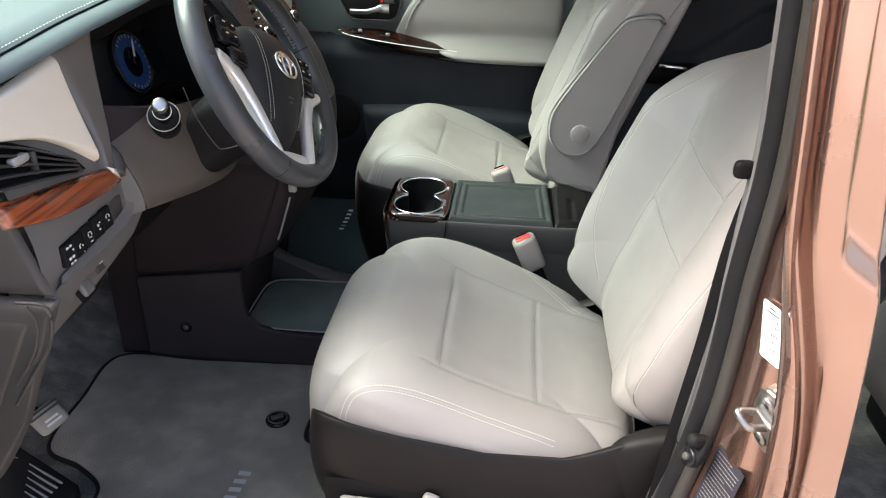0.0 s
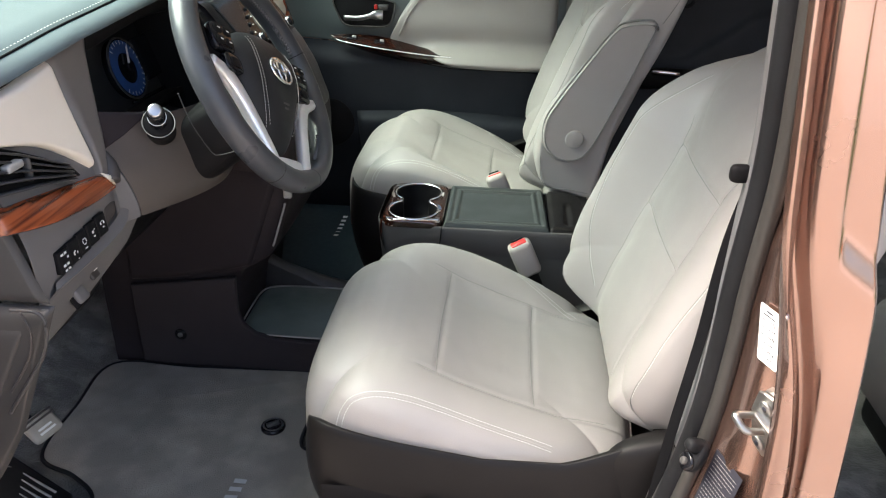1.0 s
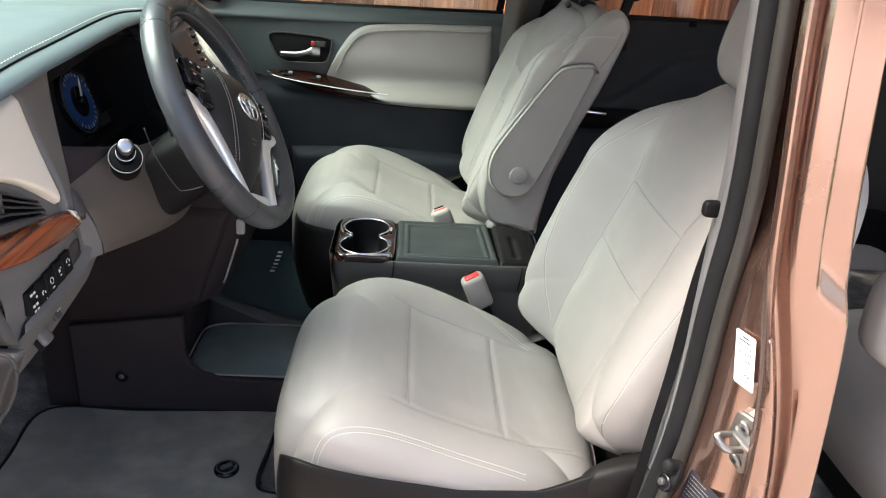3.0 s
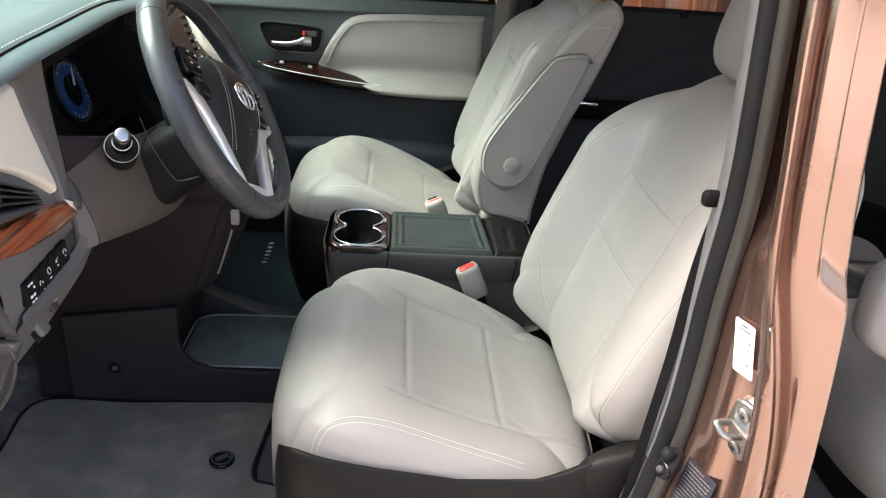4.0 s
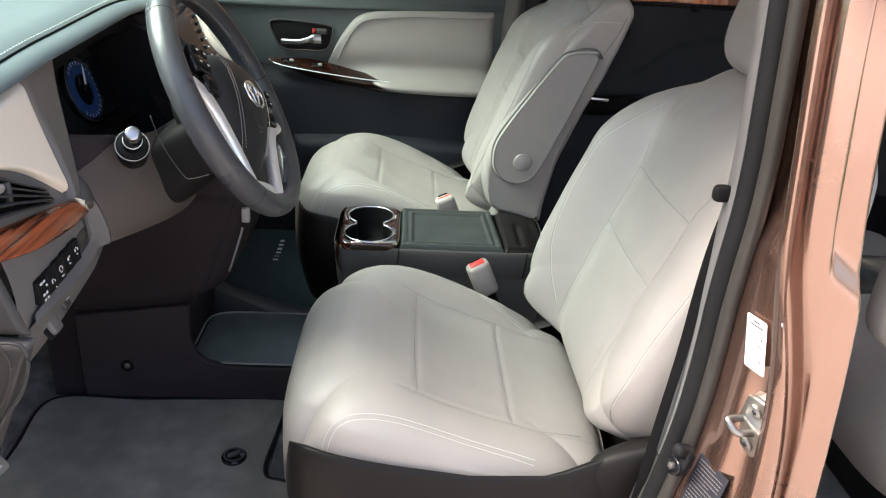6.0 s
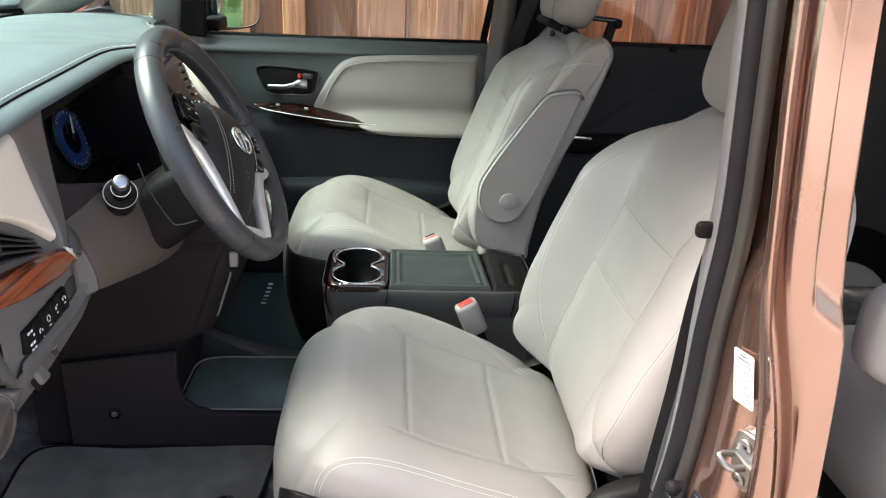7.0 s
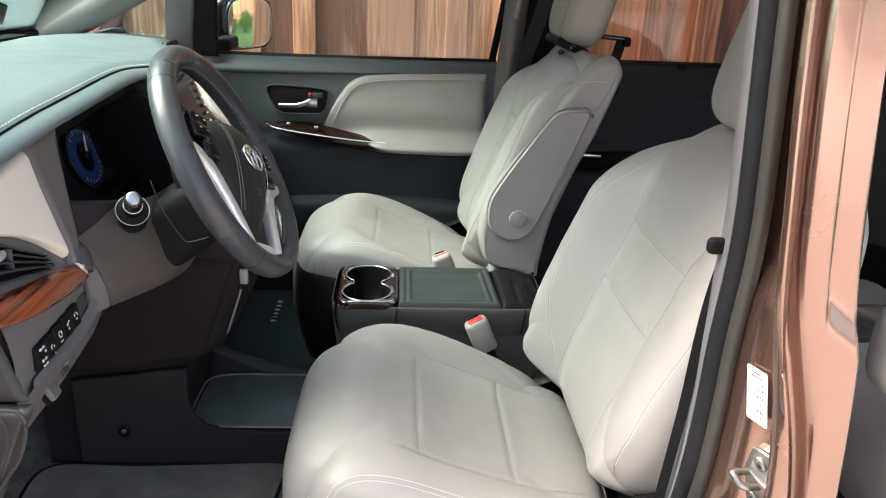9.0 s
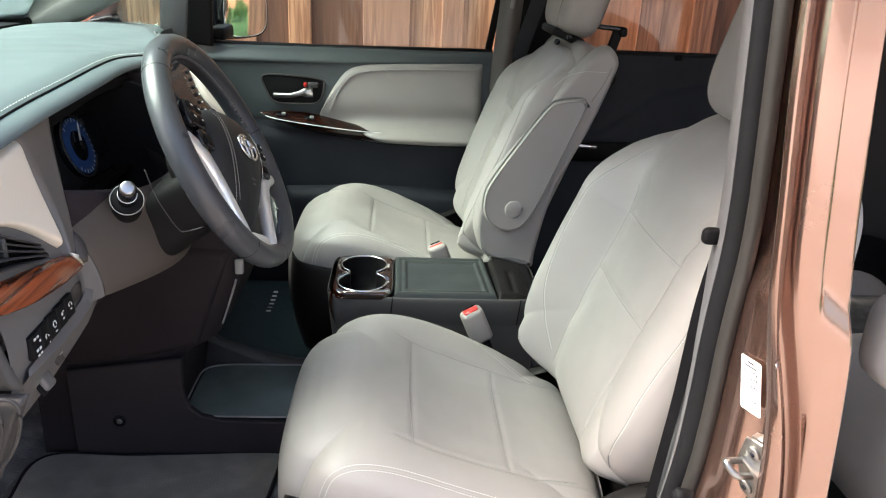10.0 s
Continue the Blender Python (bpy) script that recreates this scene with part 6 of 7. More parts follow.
def buckle(name, at, lean, yaw, label, red=1.0):
    e = thing(name, at, label, "belt buckle", "front belt buckles")
    m = Matrix.Translation(at) @ pose(0, 0, 0, 0, lean, yaw)
    part("buckle_body", box((0.048, 0.034, 0.080), m @ Matrix.Translation((0, 0, 0.028)), 0.011, 4), BUCKLE, e, "cream grey buckle body")
    part("release_button", box((0.032, 0.018 * red, 0.008), m @ Matrix.Translation((0, -0.002, 0.0655)), 0.003), RED, e, "red release button")
    part("slot", box((0.024, 0.003, 0.009), m @ Matrix.Translation((0, 0.0095, 0.0655)), 0), BLACK, e)
    part("buckle_stem", box((0.028, 0.012, 0.12), m @ Matrix.Translation((0, 0, -0.055)), 0.004), BLACK, e)
    return e


buckle("belt_buckle", (0.706, -0.165, 0.735), -24, 14, "pale grey belt buckle with red button beside the driver seat")
buckle("belt_buckle", (0.646, 0.150, 0.757), -22, 8, "pale grey belt buckle with red button by the passenger seat", 0.5)
part("cushion_bracket", box((0.05, 0.03, 0.05), Matrix.Translation((0.83, -0.225, 0.735)), 0.008), BLACK, dseat)

# ---------- centre console ----------
cons = thing("centre_console", (0.61, 0, 0.47), "charcoal centre console with cup holders and lidded bin", "console")


def cons_ring(u, v):
    t = 2 * math.pi * u
    a = math.copysign(abs(math.cos(t)) ** 0.22, math.cos(t))
    b = math.copysign(abs(math.sin(t)) ** 0.22, math.sin(t))
    z = [0.47, 0.60, 0.728, 0.732, 0.736, 0.782, 0.790, 0.793, 0.793][round(v * 8)]
    k = [0.94, 0.96, 0.985, 0.985, 1.0, 1.01, 1.0, 0.985, 0.975][round(v * 8)]
    x = 0.612 + 0.234 * a * (k if a > 0 else (0.90 + 0.1 * (z - 0.47) / 0.32) * min(1, k * 1.02))
    return (x, 0.110 * b * k, z)


part("console_body", sheet(120, 9, cons_ring, close_u=True), CONSOLE, cons, "charcoal moulded console body")
part("top_deck", box((0.32, 0.210, 0.010), Matrix.Translation((0.678, 0, 0.786)), 0.002), BLACK, cons)
part("lower_body", box((0.40, 0.200, 0.24), Matrix.Translation((0.62, 0, 0.59)), 0.01), BLACK, cons, "black lower console body")
for gx in (0.518, 0.793):
    part("panel_gap", tube([(gx + 0.001, -0.1115, 0.793), (gx, -0.1125, 0.775), (gx - 0.004, -0.1115, 0.735)], 0.0014, 6), BLACK, cons)

CUPC = (0.452, -0.002)


def cup_r(t, grow=0.0):
    best = (0.029 + grow) / max(0.2, abs(math.sin(t)))
    best = min(best, 0.04)
    for c, r in ((0.050, 0.050), (-0.050, 0.051)):
        r += grow
        proj = c * math.cos(t)
        perp = abs(c * math.sin(t))
        if perp < r and proj > 0:
            best = max(best, proj + math.sqrt(r * r - perp * perp))
    return best


def cup_pt(t, r, z):
    return (CUPC[0] + r * math.sin(t), CUPC[1] + r * math.cos(t), z)


def cup_panel(u, v):
    t = 2 * math.pi * u
    ri = cup_r(t)
    dx_, dy_ = math.sin(t), math.cos(t)
    hx_ = 0.068 if dx_ > 0 else 0.062
    ro = 1 / ((abs(dx_) / hx_) ** 7 + (abs(dy_) / 0.109) ** 7) ** (1 / 7)
    ro = max(ro, ri + 0.002)
    f = [0, 0.1, 0.9, 1.0, 1.0][round(v * 4)]
    z = [0.800, 0.803, 0.803, 0.800, 0.788][round(v * 4)]
    return cup_pt(t, ri + (ro - ri) * f, z)


part("cup_panel", sheet(160, 5, cup_panel, close_u=True), WOODDARK, cons, "dark glossy wood cup holder panel")
part("front_wood", sheet(30, 8, lambda u, v: (0.612 - 0.231 * (1 - 0.05 * abs(2 * u - 1) ** 6) - 0.005 * math.sin(math.pi * v) + 0.02 * (1 - v) ** 2, -0.106 + 0.212 * u, 0.70 + 0.10 * v)), WOODDARK, cons, "wood faced console front")
part("cup_well", sheet(160, 6, lambda u, v: cup_pt(2 * math.pi * u, cup_r(2 * math.pi * u) * [1, 0.985, 0.96, 0.94, 0.7, 0.02][round(v * 5)], [0.802, 0.79, 0.765, 0.730, 0.727, 0.727][round(v * 5)]), close_u=True), BLACK, cons, "black twin cup well")
part("cup_rim", tube([cup_pt(t, cup_r(t, 0.002), 0.804) for t in np.linspace(0, 2 * math.pi, 160, endpoint=False)], 0.0026, 8, True), CHROME, cons, "chrome cup holder rim")
part("cup_coaster", disc(0.034, 0.006, Matrix.Translation((0.452, -0.052, 0.730)), 32, 0.002), CHAR, cons)
part("panel_symbol", bars([(0.508, 0.045, 0.004, 0.022), (0.508, -0.050, 0.006, 0.004)], lambda a, b, h: (a, b, 0.8032 + h)), GREYP, cons, "", False)
part("chrome_corner", patch([(0.412, -0.107), (0.470, -0.1075), (0.514, -0.107)], [(0.420, -0.1035), (0.474, -0.098), (0.514, -0.078)], lambda a, b, h: (a, b, 0.8035 + h), 0.003, 20, 6, 0.2), CHROME, cons, "bright chrome edge strip")


def lid(u, v):
    x = 0.522 + 0.213 * u
    y = -0.108 + 0.216 * v
    x += 0.010 * u * (1 - v)
    d = min(x - 0.522, 0.735 + 0.010 * (1 - v) - x, y + 0.108, 0.108 - y)
    steps = 0.0030 * sstep(0.012, 0.0145, d) - 0.0020 * sstep(0.0185, 0.021, d) + 0.0045 * sstep(0.025, 0.030, d)
    e = min(min(u, 1 - u) * 0.213, min(v, 1 - v) * 0.216)
    return (x, y, 0.803 - steps - 0.010 * (1 - min(1, e / 0.006)) ** 2)


part("bin_lid", sheet(120, 120, lid), LIDMAT, cons, "dark slate bin lid with recessed tray")


def tail(u, v):
    x = 0.745 + 0.092 * u
    y = (-0.108 + 0.216 * v) * (1 - 0.10 * u ** 4)
    slot = bell(x - 0.785, 0.007) * sstep(-0.088, -0.07, y) * sstep(0.045, 0.02, y)
    e = min(min(u, 1 - u) * 0.092, min(v, 1 - v) * 0.216)
    return (x, y, 0.802 - 0.02 * u ** 3 - 0.006 * slot - 0.010 * (1 - min(1, e / 0.010)) ** 2)


part("rear_tray", sheet(40, 60, tail), SHIELD, cons, "charcoal rear console end with slot")

# low tray on the tunnel
tray = thing("tunnel_tray", (0.25, -0.08, 0.47), "low black tunnel tray lined with a dark green mat", "tray")


def tray_outline(k, n=60):
    t = 2 * math.pi * k / n
    return (0.26 + 0.182 * math.copysign(abs(math.cos(t)) ** 0.35, math.cos(t)), -0.099 + 0.114 * math.copysign(abs(math.sin(t)) ** 0.35, math.sin(t)))


def tray_wall(u, v):
    x, y = tray_outline(u * 60)
    f = [1.0, 1.0, 0.988, 0.970, 0.960, 0.0][round(v * 5)]
    z = [0.455, 0.548, 0.558, 0.558, 0.552, 0.552][round(v * 5)]
    return (0.26 + (x - 0.26) * f, -0.099 + (y + 0.099) * f, z)


part("tray_body", sheet(60, 6, tray_wall, close_u=True), BLACK, tray, "black moulded tray body")
part("tray_mat", plate([(0.26 + (x - 0.26) * 0.945, -0.099 + (y + 0.099) * 0.945) for x, y in (tray_outline(k) for k in range(60))], lambda a, b, h: (a, b, 0.5525 + h), 0.006, 0.002), SLATE, tray, "dark green rubber liner")
part("tray_rim", tube([(0.26 + (x - 0.26) * 0.975, -0.099 + (y + 0.099) * 0.962, 0.5585) for x, y in (tray_outline(k) for k in range(60))], 0.0022, 6, True), GREYP, tray, "thin pale line round the tray")
part("rear_ledge", plate([(0.07, 0.46), (0.44, 0.46), (0.44, 0.545), (0.287, 0.556), (0.234, 0.566), (0.181, 0.582), (0.128, 0.600), (0.096, 0.620), (0.07, 0.622)], lambda a, b, h: (a, 0.018 + h, b), 0.040, 0.006), CHAR, tray, "charcoal ledge beside the tray")
part("ledge_gap", tube([(0.292, 0.0175, 0.530), (0.292, 0.0175, 0.556)], 0.0012, 6), BLACK, tray)

# ---------- mats and foot well ----------
mat = thing("driver_mat", (0.05, -0.42, 0.465), "charcoal pile driver floor mat with stitched border", "floor mat", "floor mats")
mo = smooth_path([(-0.19, -0.236, 0), (0.0, -0.228, 0), (0.265, -0.216, 0), (0.292, -0.24, 0), (0.288, -0.33, 0), (0.285, -0.445, 0), (0.33, -0.47, 0), (0.40, -0.50, 0), (0.40, -0.70, 0), (0.1, -0.715, 0), (-0.02, -0.70, 0), (-0.04, -0.62, 0), (-0.10, -0.575, 0), (-0.185, -0.53, 0), (-0.196, -0.39, 0)], 120, True)


def on_mat(a, b, h):
    return (a, b, floor_z(a, b) + 0.007 + h)


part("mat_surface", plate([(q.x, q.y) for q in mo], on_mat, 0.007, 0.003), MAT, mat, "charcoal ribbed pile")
part("mat_border", tube([on_mat(q.x, q.y, 0.005) for q in mo], 0.0042, 8, True), RUBBER, mat, "bound black edge")
part("mat_script", bars([(0.205 - 0.002 * k, -0.560 - 0.020 * k, 0.022, 0.010) for k in range(6)], lambda a, b, h: on_mat(a, b, 0.0105 + h)), PALEP, mat, "row of pale embroidered bars", False)
cl = part("mat_clip", disc(0.024, 0.010, Matrix.Translation((0.22, -0.408, floor_z(0.22, -0.4) + 0.016)), 36, 0.004), GLOSS, mat, "black twist-lock mat clip")
part("clip_lever", box((0.026, 0.010, 0.008), Matrix.Translation((0.22, -0.408, floor_z(0.22, -0.4) + 0.023)) @ pose(0, 0, 0, 0, 0, 35), 0.003), CHAR, cl)
part("clip_ring", tube([(0.22 + 0.018 * math.cos(t), -0.408 + 0.018 * math.sin(t), floor_z(0.22, -0.4) + 0.0215) for t in np.linspace(0, 2 * math.pi, 30, endpoint=False)], 0.0015, 6, True), CHAR, cl)

pm = thing("passenger_mat", (0.1, 0.42, 0.465), "black rubber-backed passenger floor mat with a pale script", "floor mat", "floor mats")
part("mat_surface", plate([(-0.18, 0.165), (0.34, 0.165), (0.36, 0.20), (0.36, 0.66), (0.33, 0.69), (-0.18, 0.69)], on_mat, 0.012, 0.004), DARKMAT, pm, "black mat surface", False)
part("mat_script", bars([(0.156, 0.452 + 0.027 * k, 0.014, w) for k, w in enumerate((0.011, 0.004, 0.011, 0.012, 0.012, 0.013))], lambda a, b, h: on_mat(a, b, 0.0165 + h)), WHITE, pm, "row of pale embroidered bars", False)

ped = thing("parking_pedal", (-0.15, -0.55, 0.52), "worn grey rubber parking brake pedal", "pedal")
pmx = Matrix.Translation((-0.155, -0.548, 0.560)) @ pose(0, 0, 0, 10, 38, -18)
part("pedal_pad", box((0.048, 0.056, 0.022), pmx, 0.009, 3), surface("worn_pale_rubber", (0.42, 0.385, 0.33), 0.6, var=0.15, scale=30), ped, "pale grey pedal pad")
for k in (-0.018, -0.010):
    part("pedal_groove", box((0.004, 0.060, 0.003), pmx @ Matrix.Translation((k, 0, 0.0105)), 0.001), TAUPE, ped)
part("pedal_mark", bars([(0.006, 0, 0.004, 0.026), (0.014, 0, 0.004, 0.030)], lambda a, b, h: pmx @ Vector((a, b, h + 0.0112))), WHITE, ped, "worn printed bars", False)
part("pedal_arm", tube([pmx @ Vector((0, 0, -0.005)), (-0.24, -0.545, 0.60), (-0.34, -0.54, 0.80)], 0.010, 8), BLACK, ped)
bp = thing("brake_pedal", (-0.30, -0.36, 0.6), "black rubber brake pedal in shade", "pedal")
part("pedal_pad", box((0.03, 0.11, 0.06), Matrix.Translation((-0.27, -0.38, 0.64)) @ pose(0, 0, 0, 0, -35, 0), 0.008), RUBBER, bp)
part("pedal_arm", tube([(-0.28, -0.38, 0.64), (-0.34, -0.38, 0.75), (-0.40, -0.38, 0.95)], 0.010, 8), BLACK, bp)
foot_rest = thing("heel_pad", (-0.15, -0.64, 0.47), "black rubber foot pad with pale worn ribs", "foot pad")


def heel(a, b, h):
    return (-0.15 + a, -0.63 + b, 0.497 + h + 0.10 * max(0, -a - 0.05))


part("pad_base", plate([(-0.16, 0.095), (-0.10, 0.085), (0.085, -0.005), (0.095, -0.03), (0.07, -0.11), (-0.16, -0.11)], lambda a, b, h: heel(a, b, h - 0.03), 0.03, 0.006), RUBBER, foot_rest, "black rubber pad")
for k in range(9):
    a0 = 0.060 - 0.002 * k
    b0 = -0.010 - 0.0115 * k
    part("rib", tube([heel(a0, b0, 0.002), heel(a0 - 0.10, b0 + 0.045, 0.002), heel(-0.155, b0 + 0.068, 0.002)], 0.0016, 6, flat=(1.4, 0.8)), surface("worn_rib", (0.30, 0.295, 0.28), 0.7, var=0.2, scale=40) if k == 0 else bpy.data.materials["worn_rib"], foot_rest)

# ---------- fittings on the near pillar ----------
st = thing("door_striker", (0.94, -0.87, 0.947), "zinc plated door striker bolted to the pillar", "door striker")
KU, KV = Vector((0.014, -0.022, -0.0035)).normalized(), Vector((0.012, -0.006, -0.045)).normalized()
KN = KU.cross(KV).normalized()
KN = -KN if KN.x > 0 else KN
KC = Vector((0.945, -0.869, 0.930)) + KN * 0.007


def on_striker(a, b, h):
    return KC + KU * a + KV * b + KN * h


def on_loop(a, b, h):
    """Places on the loop, its forward direction set to fit the camera's view."""
    return KC + KU * a + KV * b + Vector((-0.94, -0.26, 0.16)) * h


SIX = [(0.004, -0.050), (0.012, -0.053), (0.028, -0.0535), (0.031, -0.050), (0.0285, -0.024), (0.020, -0.003), (0.013, 0.014), (0.001, 0.035), (-0.004, 0.038), (-0.015, 0.030), (-0.0165, 0.025), (-0.0112, -0.018)]
part("striker_base", plate([(x * 1.07 + 0.004, y * 1.04) for x, y in SIX], lambda a, b, h: on_striker(a, b, h - 0.012), 0.011, 0.002), ZINC, st, "stamped backing plate", False)
part("striker_plate", plate(SIX, on_striker, 0.0040, 0.0012), ZINC, st, "zinc striker plate", False)
part("striker_loop", tube(smooth_path([on_loop(*q) for q in ((-0.002, -0.0144, 0.0), (-0.002, -0.0144, 0.016), (-0.002, -0.0144, 0.028), (-0.0005, -0.0135, 0.0325), (0.004, -0.0100, 0.0335), (0.0085, -0.006, 0.0325), (0.0115, -0.004, 0.028), (0.0115, -0.004, 0.016), (0.0115, -0.004, 0.0))], 60), 0.0042, 12, up=tuple(KV)), ZINC, st, "bright steel loop")
part("loop_web", plate([(-0.006, -0.019), (0.000, -0.022), (0.024, -0.010), (0.022, 0.000), (0.010, 0.002)], lambda a, b, h: on_striker(a, b, h + 0.003), 0.007, 0.002), ZINC, st, "", False)
for a0, b0 in ((0.0142, -0.037), (-0.0049, 0.0196)):
    rot = Matrix((KU, KV, KN)).transposed().to_4x4()
    sb = part("bolt", disc(0.0080, 0.004, Matrix.Translation(on_striker(a0, b0, 0.0055)) @ rot, 24, 0.0015), ZINC, st)
    part("bolt_socket", disc(0.0030, 0.002, Matrix.Translation(on_striker(a0, b0, 0.0072)) @ rot, 6), INK, sb)

sticker = thing("service_sticker", (0.934, -0.845, 1.031), "white service reminder sticker with handwriting", "sticker")
SR = Vector((0.014, -0.022, -0.0035)).normalized()
SDn = Vector((0.004, -0.0140, -0.0596)).normalized()
SNn = SR.cross(SDn)
SNn = -SNn if SNn.x > 0 else SNn
s0 = Vector((0.926, -0.828, 1.062)) + SNn * 0.005


def on_sticker(a, b, h):
    return s0 + SR * a * 0.74 + SDn * b * 0.90 + SNn * h


part("sticker_paper", plate([(0, 0.002), (0.002, 0), (0.034, 0), (0.036, 0.002), (0.036, 0.068), (0.034, 0.070), (0.002, 0.070), (0, 0.068)], on_sticker, 0.0008), PAPER, sticker, "white paper", False)
rnd = random.Random(4)
sb_ = [(0.0175, 0.006, 0.012, 0.002), (0.0175, 0.011, 0.024, 0.0016)]
for k in range(6):
    yb = 0.018 + 0.009 * k
    sb_.append((0.009, yb, 0.011, 0.0012))
    for j in range(4):
        sb_.append((0.019 + 0.0030 * j, yb - 0.001 + 0.0012 * rnd.uniform(-1, 1), 0.0012 + 0.001 * rnd.random(), 0.0034))
    sb_.append((0.024, yb + 0.0028, 0.018, 0.0005))
part("sticker_writing", bars(sb_, lambda a, b, h: on_sticker(a, b, 0.0008 + h), 0.0003), INK, sticker, "dark printed and handwritten bars", False)
pl = thing("tyre_placard", (0.945, -0.82, 0.80), "black information placard with white print bars", "label")
pp0 = Vector((0.926, -0.806, 0.840))
PRt, PDn = Vector((0.35, -0.93, -0.05)).normalized(), Vector((-0.20, -0.06, -0.97)).normalized()
PNn = PRt.cross(PDn)
PNn = -PNn if PNn.x > 0 else PNn


def on_placard(a, b, h):
    return pp0 + PNn * 0.006 + PRt * a + PDn * b + PNn * h


part("placard_film", plate([(0, 0), (0.052, 0), (0.052, 0.11), (0, 0.11)], on_placard, 0.0008), INK, pl, "black film", False)
pb_ = []
for k in range(19):
    x0 = 0.004
    while x0 < (0.046 if k % 5 else 0.030):
        w = rnd.uniform(0.001, 0.004)
        pb_.append((x0 + w / 2, 0.006 + 0.0052 * k, w, 0.0009))
        x0 += w + 0.0018
part("placard_print", bars(pb_, lambda a, b, h: on_placard(a, b, 0.0008 + h), 0.0003), GREYP, pl, "rows of white print bars", False)
bo = thing("door_switch", (0.904, -0.82, 0.832), "black rubber courtesy light switch on the pillar", "switch")
BM = Matrix.Translation((0.895, -0.812, 0.832)) @ pose(0, 0, 0, 0, -68, 20)
part("switch_base", blob(BM @ Vector((0, 0, 0)), BM.to_3x3() @ Vector((0.023, 0, 0)), BM.to_3x3() @ Vector((0, 0.014, 0)), BM.to_3x3() @ Vector((0, 0, 0.008)), 0.6, 0.9), RUBBER, bo, "black rubber base")
part("switch_ring", disc(0.012, 0.010, BM @ Matrix.Translation((-0.010, 0, 0.006)), 28, 0.003), GLOSS, bo)
part("switch_plunger", disc(0.005, 0.010, BM @ Matrix.Translation((-0.010, 0, 0.010)), 20, 0.002), CHAR, bo)
part("switch_boot", blob(BM @ Vector((0.014, 0, 0.010)), BM.to_3x3() @ Vector((0.009, 0, 0)), BM.to_3x3() @ Vector((0, 0.009, 0)), BM.to_3x3() @ Vector((0, 0, 0.012)), 0.7, 0.9), RUBBER, bo)

# ---------- seat belts ----------


def belt(name, path, wide, thick, label, mat, across):
    e = thing(name, path[-1], label, "seat belt", "seat belts")
    P = smooth_path(path, 30)
    A = Vector(across).normalized()

    def fn(u, v):
        p = P[round(u * 30)]
        d = (P[min(30, round(u * 30) + 1)] - P[max(0, round(u * 30) - 1)]).normalized()
        m = d.cross(A).normalized() * thick
        return [p - A * wide / 2 + m, p + A * wide / 2 + m, p + A * wide / 2 - m, p - A * wide / 2 - m][round(v * 4) % 4]
    part("webbing", sheet(31, 4, fn, close_v=True, cap=True), mat, e, "", False)
    return e


db = belt("driver_seat_belt", [(0.955, -0.69, 1.62), (0.958, -0.69, 1.40), (0.938, -0.712, 1.22), (0.905, -0.740, 1.09), (0.892, -0.750, 0.95), (0.878, -0.756, 0.82), (0.86, -0.758, 0.60)], 0.013, 0.001, "black driver seat belt hanging along the pillar", WEBBING, (0.8, -0.6, 0.0))
part("belt_stop", blob((0.902, -0.742, 1.172), (0.012, 0, 0), (0, 0.007, 0), (0, 0, 0.0105), 0.6, 0.7, 20, 14), BLACK, db, "black belt stop button")
part("belt_anchor", box((0.03, 0.014, 0.05), Matrix.Translation((0.955, -0.70, 1.62)), 0.006), BLACK, db)
pb = belt("passenger_seat_belt", [(0.955, 0.665, 1.60), (0.923, 0.685, 1.40), (0.875, 0.70, 1.22), (0.84, 0.705, 1.05), (0.80, 0.70, 0.70), (0.78, 0.70, 0.5)], 0.046, 0.0012, "dark seat belt hanging by the far pillar", BELTGREY, (1, 0.0, 0.1))
part("belt_guide", box((0.05, 0.02, 0.035), Matrix.Translation((0.965, 0.668, 1.60)), 0.008), BLACK, pb)
part("belt_tongue", box((0.018, 0.012, 0.04), Matrix.Translation((0.895, 0.685, 1.16)), 0.004), BLACK, pb, "belt tongue")

# ---------- second row ----------
row2 = thing("second_row_seat", (1.6, -0.42, 0.47), "pale grey second-row captain seat", "car seat")
part("cushion", pillow(0.26, 0.25, 5, 0.12, (0, 0, -0.08), (3, 7), (4, 4), None, lambda v: Vector((1.60 + v.x, -0.42 + v.y, 0.68 + v.z)), (50, 50)), LEATHER, row2)
part("backrest", pillow(0.30, 0.25, 4, 0.10, tuple(BN * -0.07), (5, 4), (3.4, 3.4), None, lambda v: Vector((1.84, -0.42, 0.75)) + BU * (v.x + 0.29) + Vector((0, v.y, 0)) + BN * (v.z - 0.1), (50, 50)), LEATHER, row2)
part("headrest", blob(Vector((2.12, -0.42, 1.46)), (0.06, 0, 0), (0, 0.13, 0), (0, 0, 0.11), 0.5, 0.6), LEATHER, row2)
part("armrest", blob(Vector((1.50, -0.635, 0.955)), (0.29, 0, -0.03), (0, 0.045, 0), (0, 0, 0.092), 0.5, 0.5), LEATHER, row2)
part("seat_base", box((0.44, 0.40, 0.20), Matrix.Translation((1.62, -0.42, 0.565)), 0.02), BLACK, row2)

# ---------- fence, lawn and unseen added house wall ---
fence = thing("fence", (0.5, 1.75, 0), "weathered red-brown cedar board fence", "fence")
rb = random.Random(11)


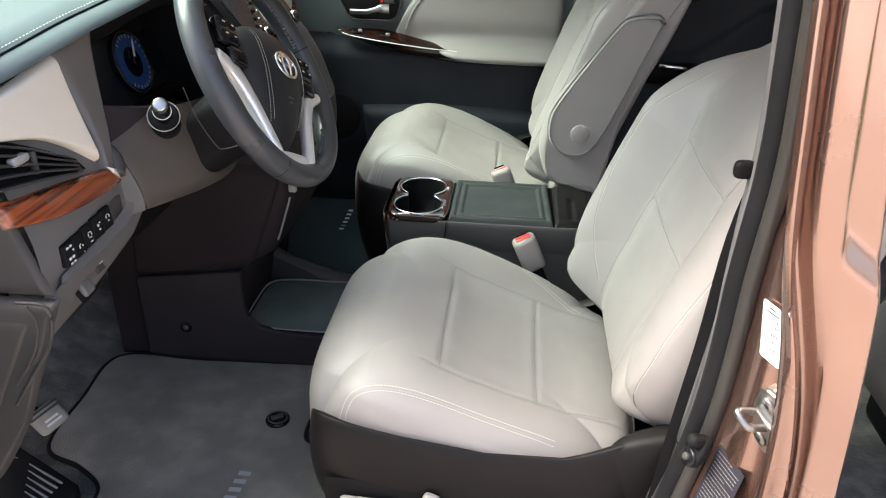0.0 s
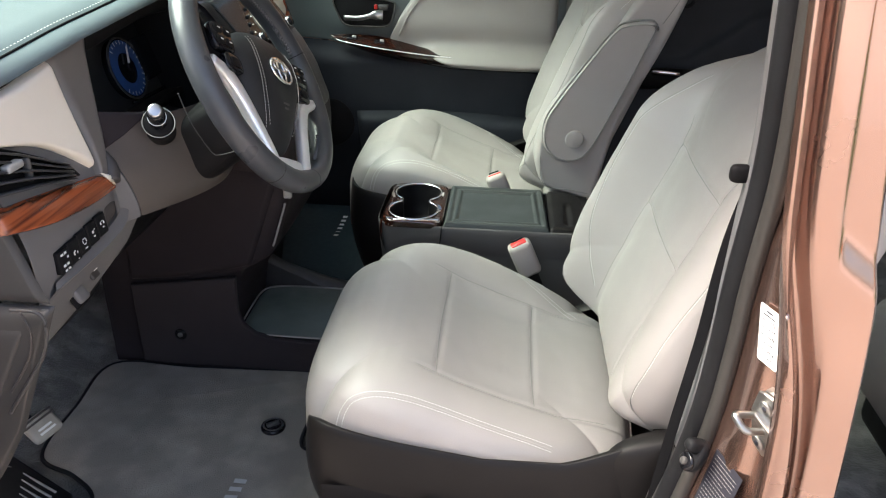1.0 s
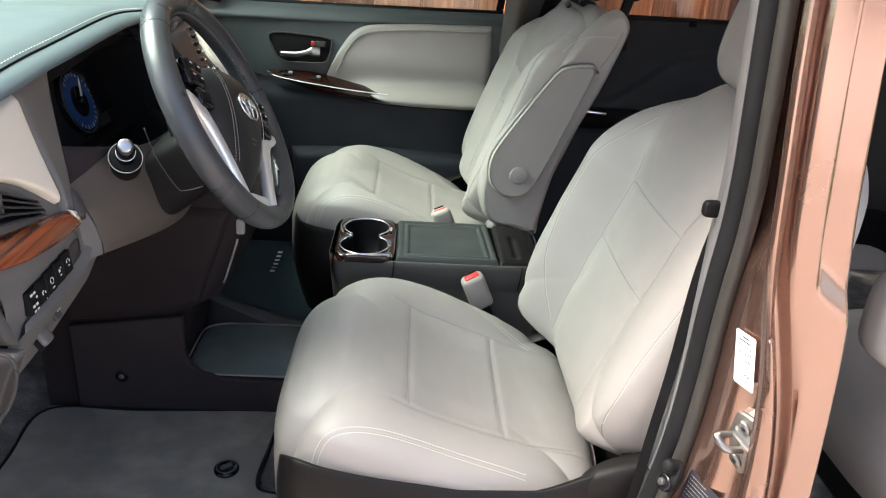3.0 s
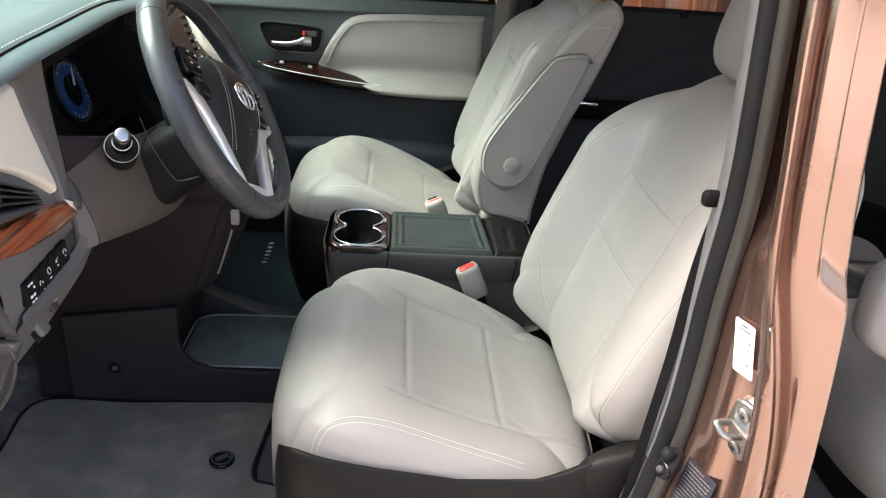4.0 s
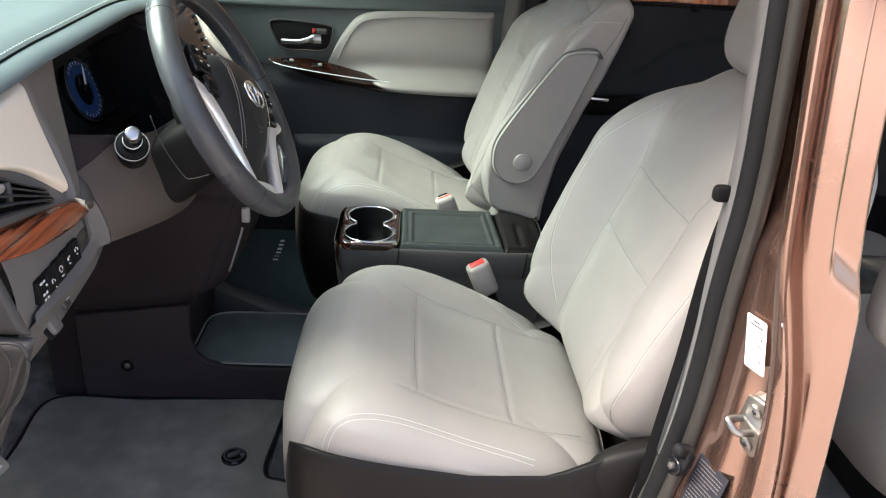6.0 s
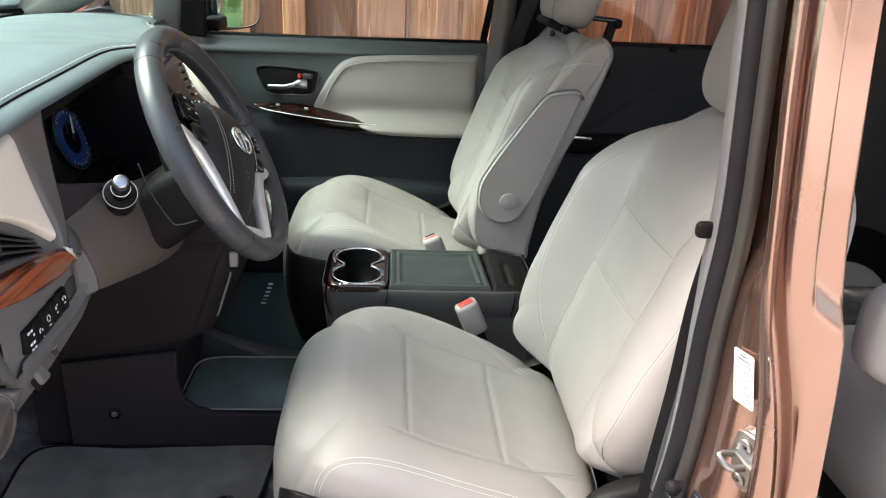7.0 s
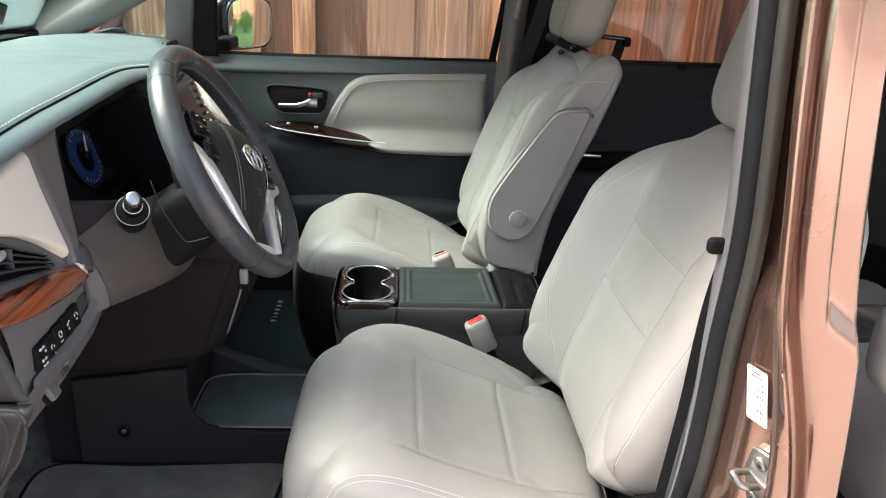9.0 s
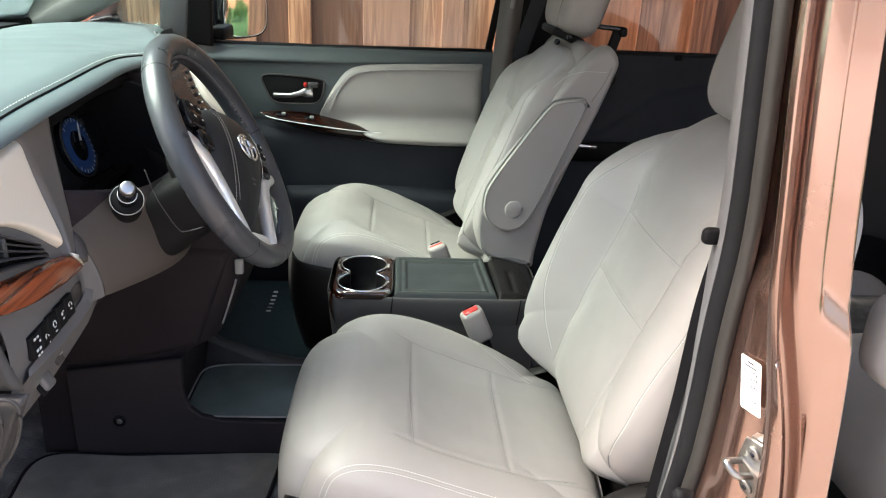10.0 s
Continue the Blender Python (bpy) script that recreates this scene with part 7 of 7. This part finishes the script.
def board(x0, x1, proud, tone):
    """One cedar board from x0 to x1; proud boards lap over their neighbours."""
    lap = 0.006 if proud else -0.012
    b_ = box((x1 - x0 + 2 * abs(lap) if not proud else x1 - x0, 0.020, 1.95), Matrix.Translation((0, 0, 0.985)), 0.003, 1)
    me_ = bpy.data.meshes.new("board")
    b_.to_mesh(me_)
    b_.free()
    me_.materials.append(CEDARS[tone])
    o = new("board", me_)
    o.matrix_basis = pose((x0 + x1) / 2, 1.70 + (0 if proud else 0.024) + rb.uniform(-0.002, 0.002), rb.uniform(-0.01, 0.01), 0, rb.uniform(-0.12, 0.12), 0)
    o.parent = fence
    o.matrix_parent_inverse = fence.matrix_basis.inverted()


SEAMS = [(-0.205, 1), (-0.070, 0), (0.060, 2), (0.152, 0), (0.369, 1), (0.563, 2), (0.692, 1), (0.782, 2)]
xb = 0.909
while xb < 6.0:
    SEAMS.append((xb, rb.choice((0, 1, 1, 2))))
    xb += rb.choice((0.10, 0.13, 0.19))
xb = -0.205
while xb > -5.0:
    xb -= rb.choice((0.10, 0.13, 0.19))
    SEAMS.insert(0, (xb, rb.choice((0, 1, 1, 2))))
for k in range(len(SEAMS) - 1):
    board(SEAMS[k][0], SEAMS[k + 1][0], k % 2 == 0, SEAMS[k][1])
for zz in (0.35, 1.0, 1.7):
    part("rail", box((11.2, 0.04, 0.09), Matrix.Translation((0.5, 1.765, zz)), 0.004), FENCE, fence, "horizontal cedar rail")

# unseen pale slab, wall and roof across the drive, added for reflections
# Unseen slab, added so the upper pillar reflects something brighter.
road = part("road", box((60.0, 11.4, 0.02), Matrix.Translation((0, -11.0, 0.012)), 0.004), BOUNCE_SLAB)
tagged(road, "unseen pale slab added beyond the driveway to brighten reflections", "road", kind="structure")
house = part("added_wall", box((22.0, 0.25, 2.6), Matrix.Translation((-1.0, -17.2, 1.3)), 0.01), STUCCO)
tagged(house, "unseen pale stucco wall added across the driveway", "wall", kind="structure")
eaves = part("added_roof", sheet(8, 8, lambda u, v: (-12.4 + 22.8 * u, -16.7 - 4.0 * v, 2.55 + 1.5 * v)), ROOFING)
tagged(eaves, "unseen brown shingled slope added above the far wall", "roof", kind="structure")

# ---------- planting behind the drive ----------
lawn = part("lawn", sheet(20, 20, lambda u, v: (5.2 + 14 * u, -4 + 14 * v, 0.02 + 0.02 * math.sin(9 * u) * math.sin(7 * v))), GRASS)
tagged(lawn, "green lawn behind the driveway", "lawn", kind="structure")
back_fence = copy_thing(fence, pose(14.0, 3.0, 0, 0, 0, 90))
tagged(back_fence, "weathered cedar board fence across the back of the lawn", "fence")
bush = thing("bush", (8.0, 1.45, 0), "leafy green bush on the lawn", "bush")
part("stem", tube([(8.0, 1.45, 0), (8.0, 1.45, 0.6)], 0.03, 8), surface("bark", (0.10, 0.07, 0.05), 0.9, var=0.2), bush)
rl = random.Random(7)
lv, lf = [], []
for i in range(1500):
    th, ph, r = rl.uniform(0, 6.283), math.acos(rl.uniform(-0.6, 1)), rl.uniform(0.45, 1) ** 0.5
    lump = 1 + 0.25 * math.sin(3 * th) * math.sin(4 * ph)
    c = Vector((8.0 + 0.46 * r * lump * math.sin(ph) * math.cos(th), 1.45 + 0.46 * r * lump * math.sin(ph) * math.sin(th), 0.45 + 0.46 * r * lump * math.cos(ph)))
    m = Euler((rl.uniform(0, 6), rl.uniform(0, 6), rl.uniform(0, 6))).to_matrix()
    b0 = len(lv)
    lv += [c + m @ Vector(q) for q in ((-0.05, 0, 0), (0, 0.022, 0.008), (0.055, 0, 0), (0, -0.022, 0.008))]
    lf.append((b0, b0 + 1, b0 + 2, b0 + 3))
lm = bpy.data.meshes.new("leaves")
lm.from_pydata(lv, [], lf)
tagged(part("foliage", lm, LEAF, bush, "", False), kind="stuff")

nails = []
for i in range(55):
    for zz in (0.36, 1.02, 1.115, 1.70):
        nails.append(disc(0.004, 0.004, Matrix.Translation((-4.9 + 0.197 * i + rl.uniform(-0.03, 0.03), 1.690, zz + rl.uniform(-0.012, 0.012))) @ pose(0, 0, 0, 90), 8))
tagged(part("nails", join(*nails), ZINC, fence), "pale nail heads along the rails", kind="stuff")
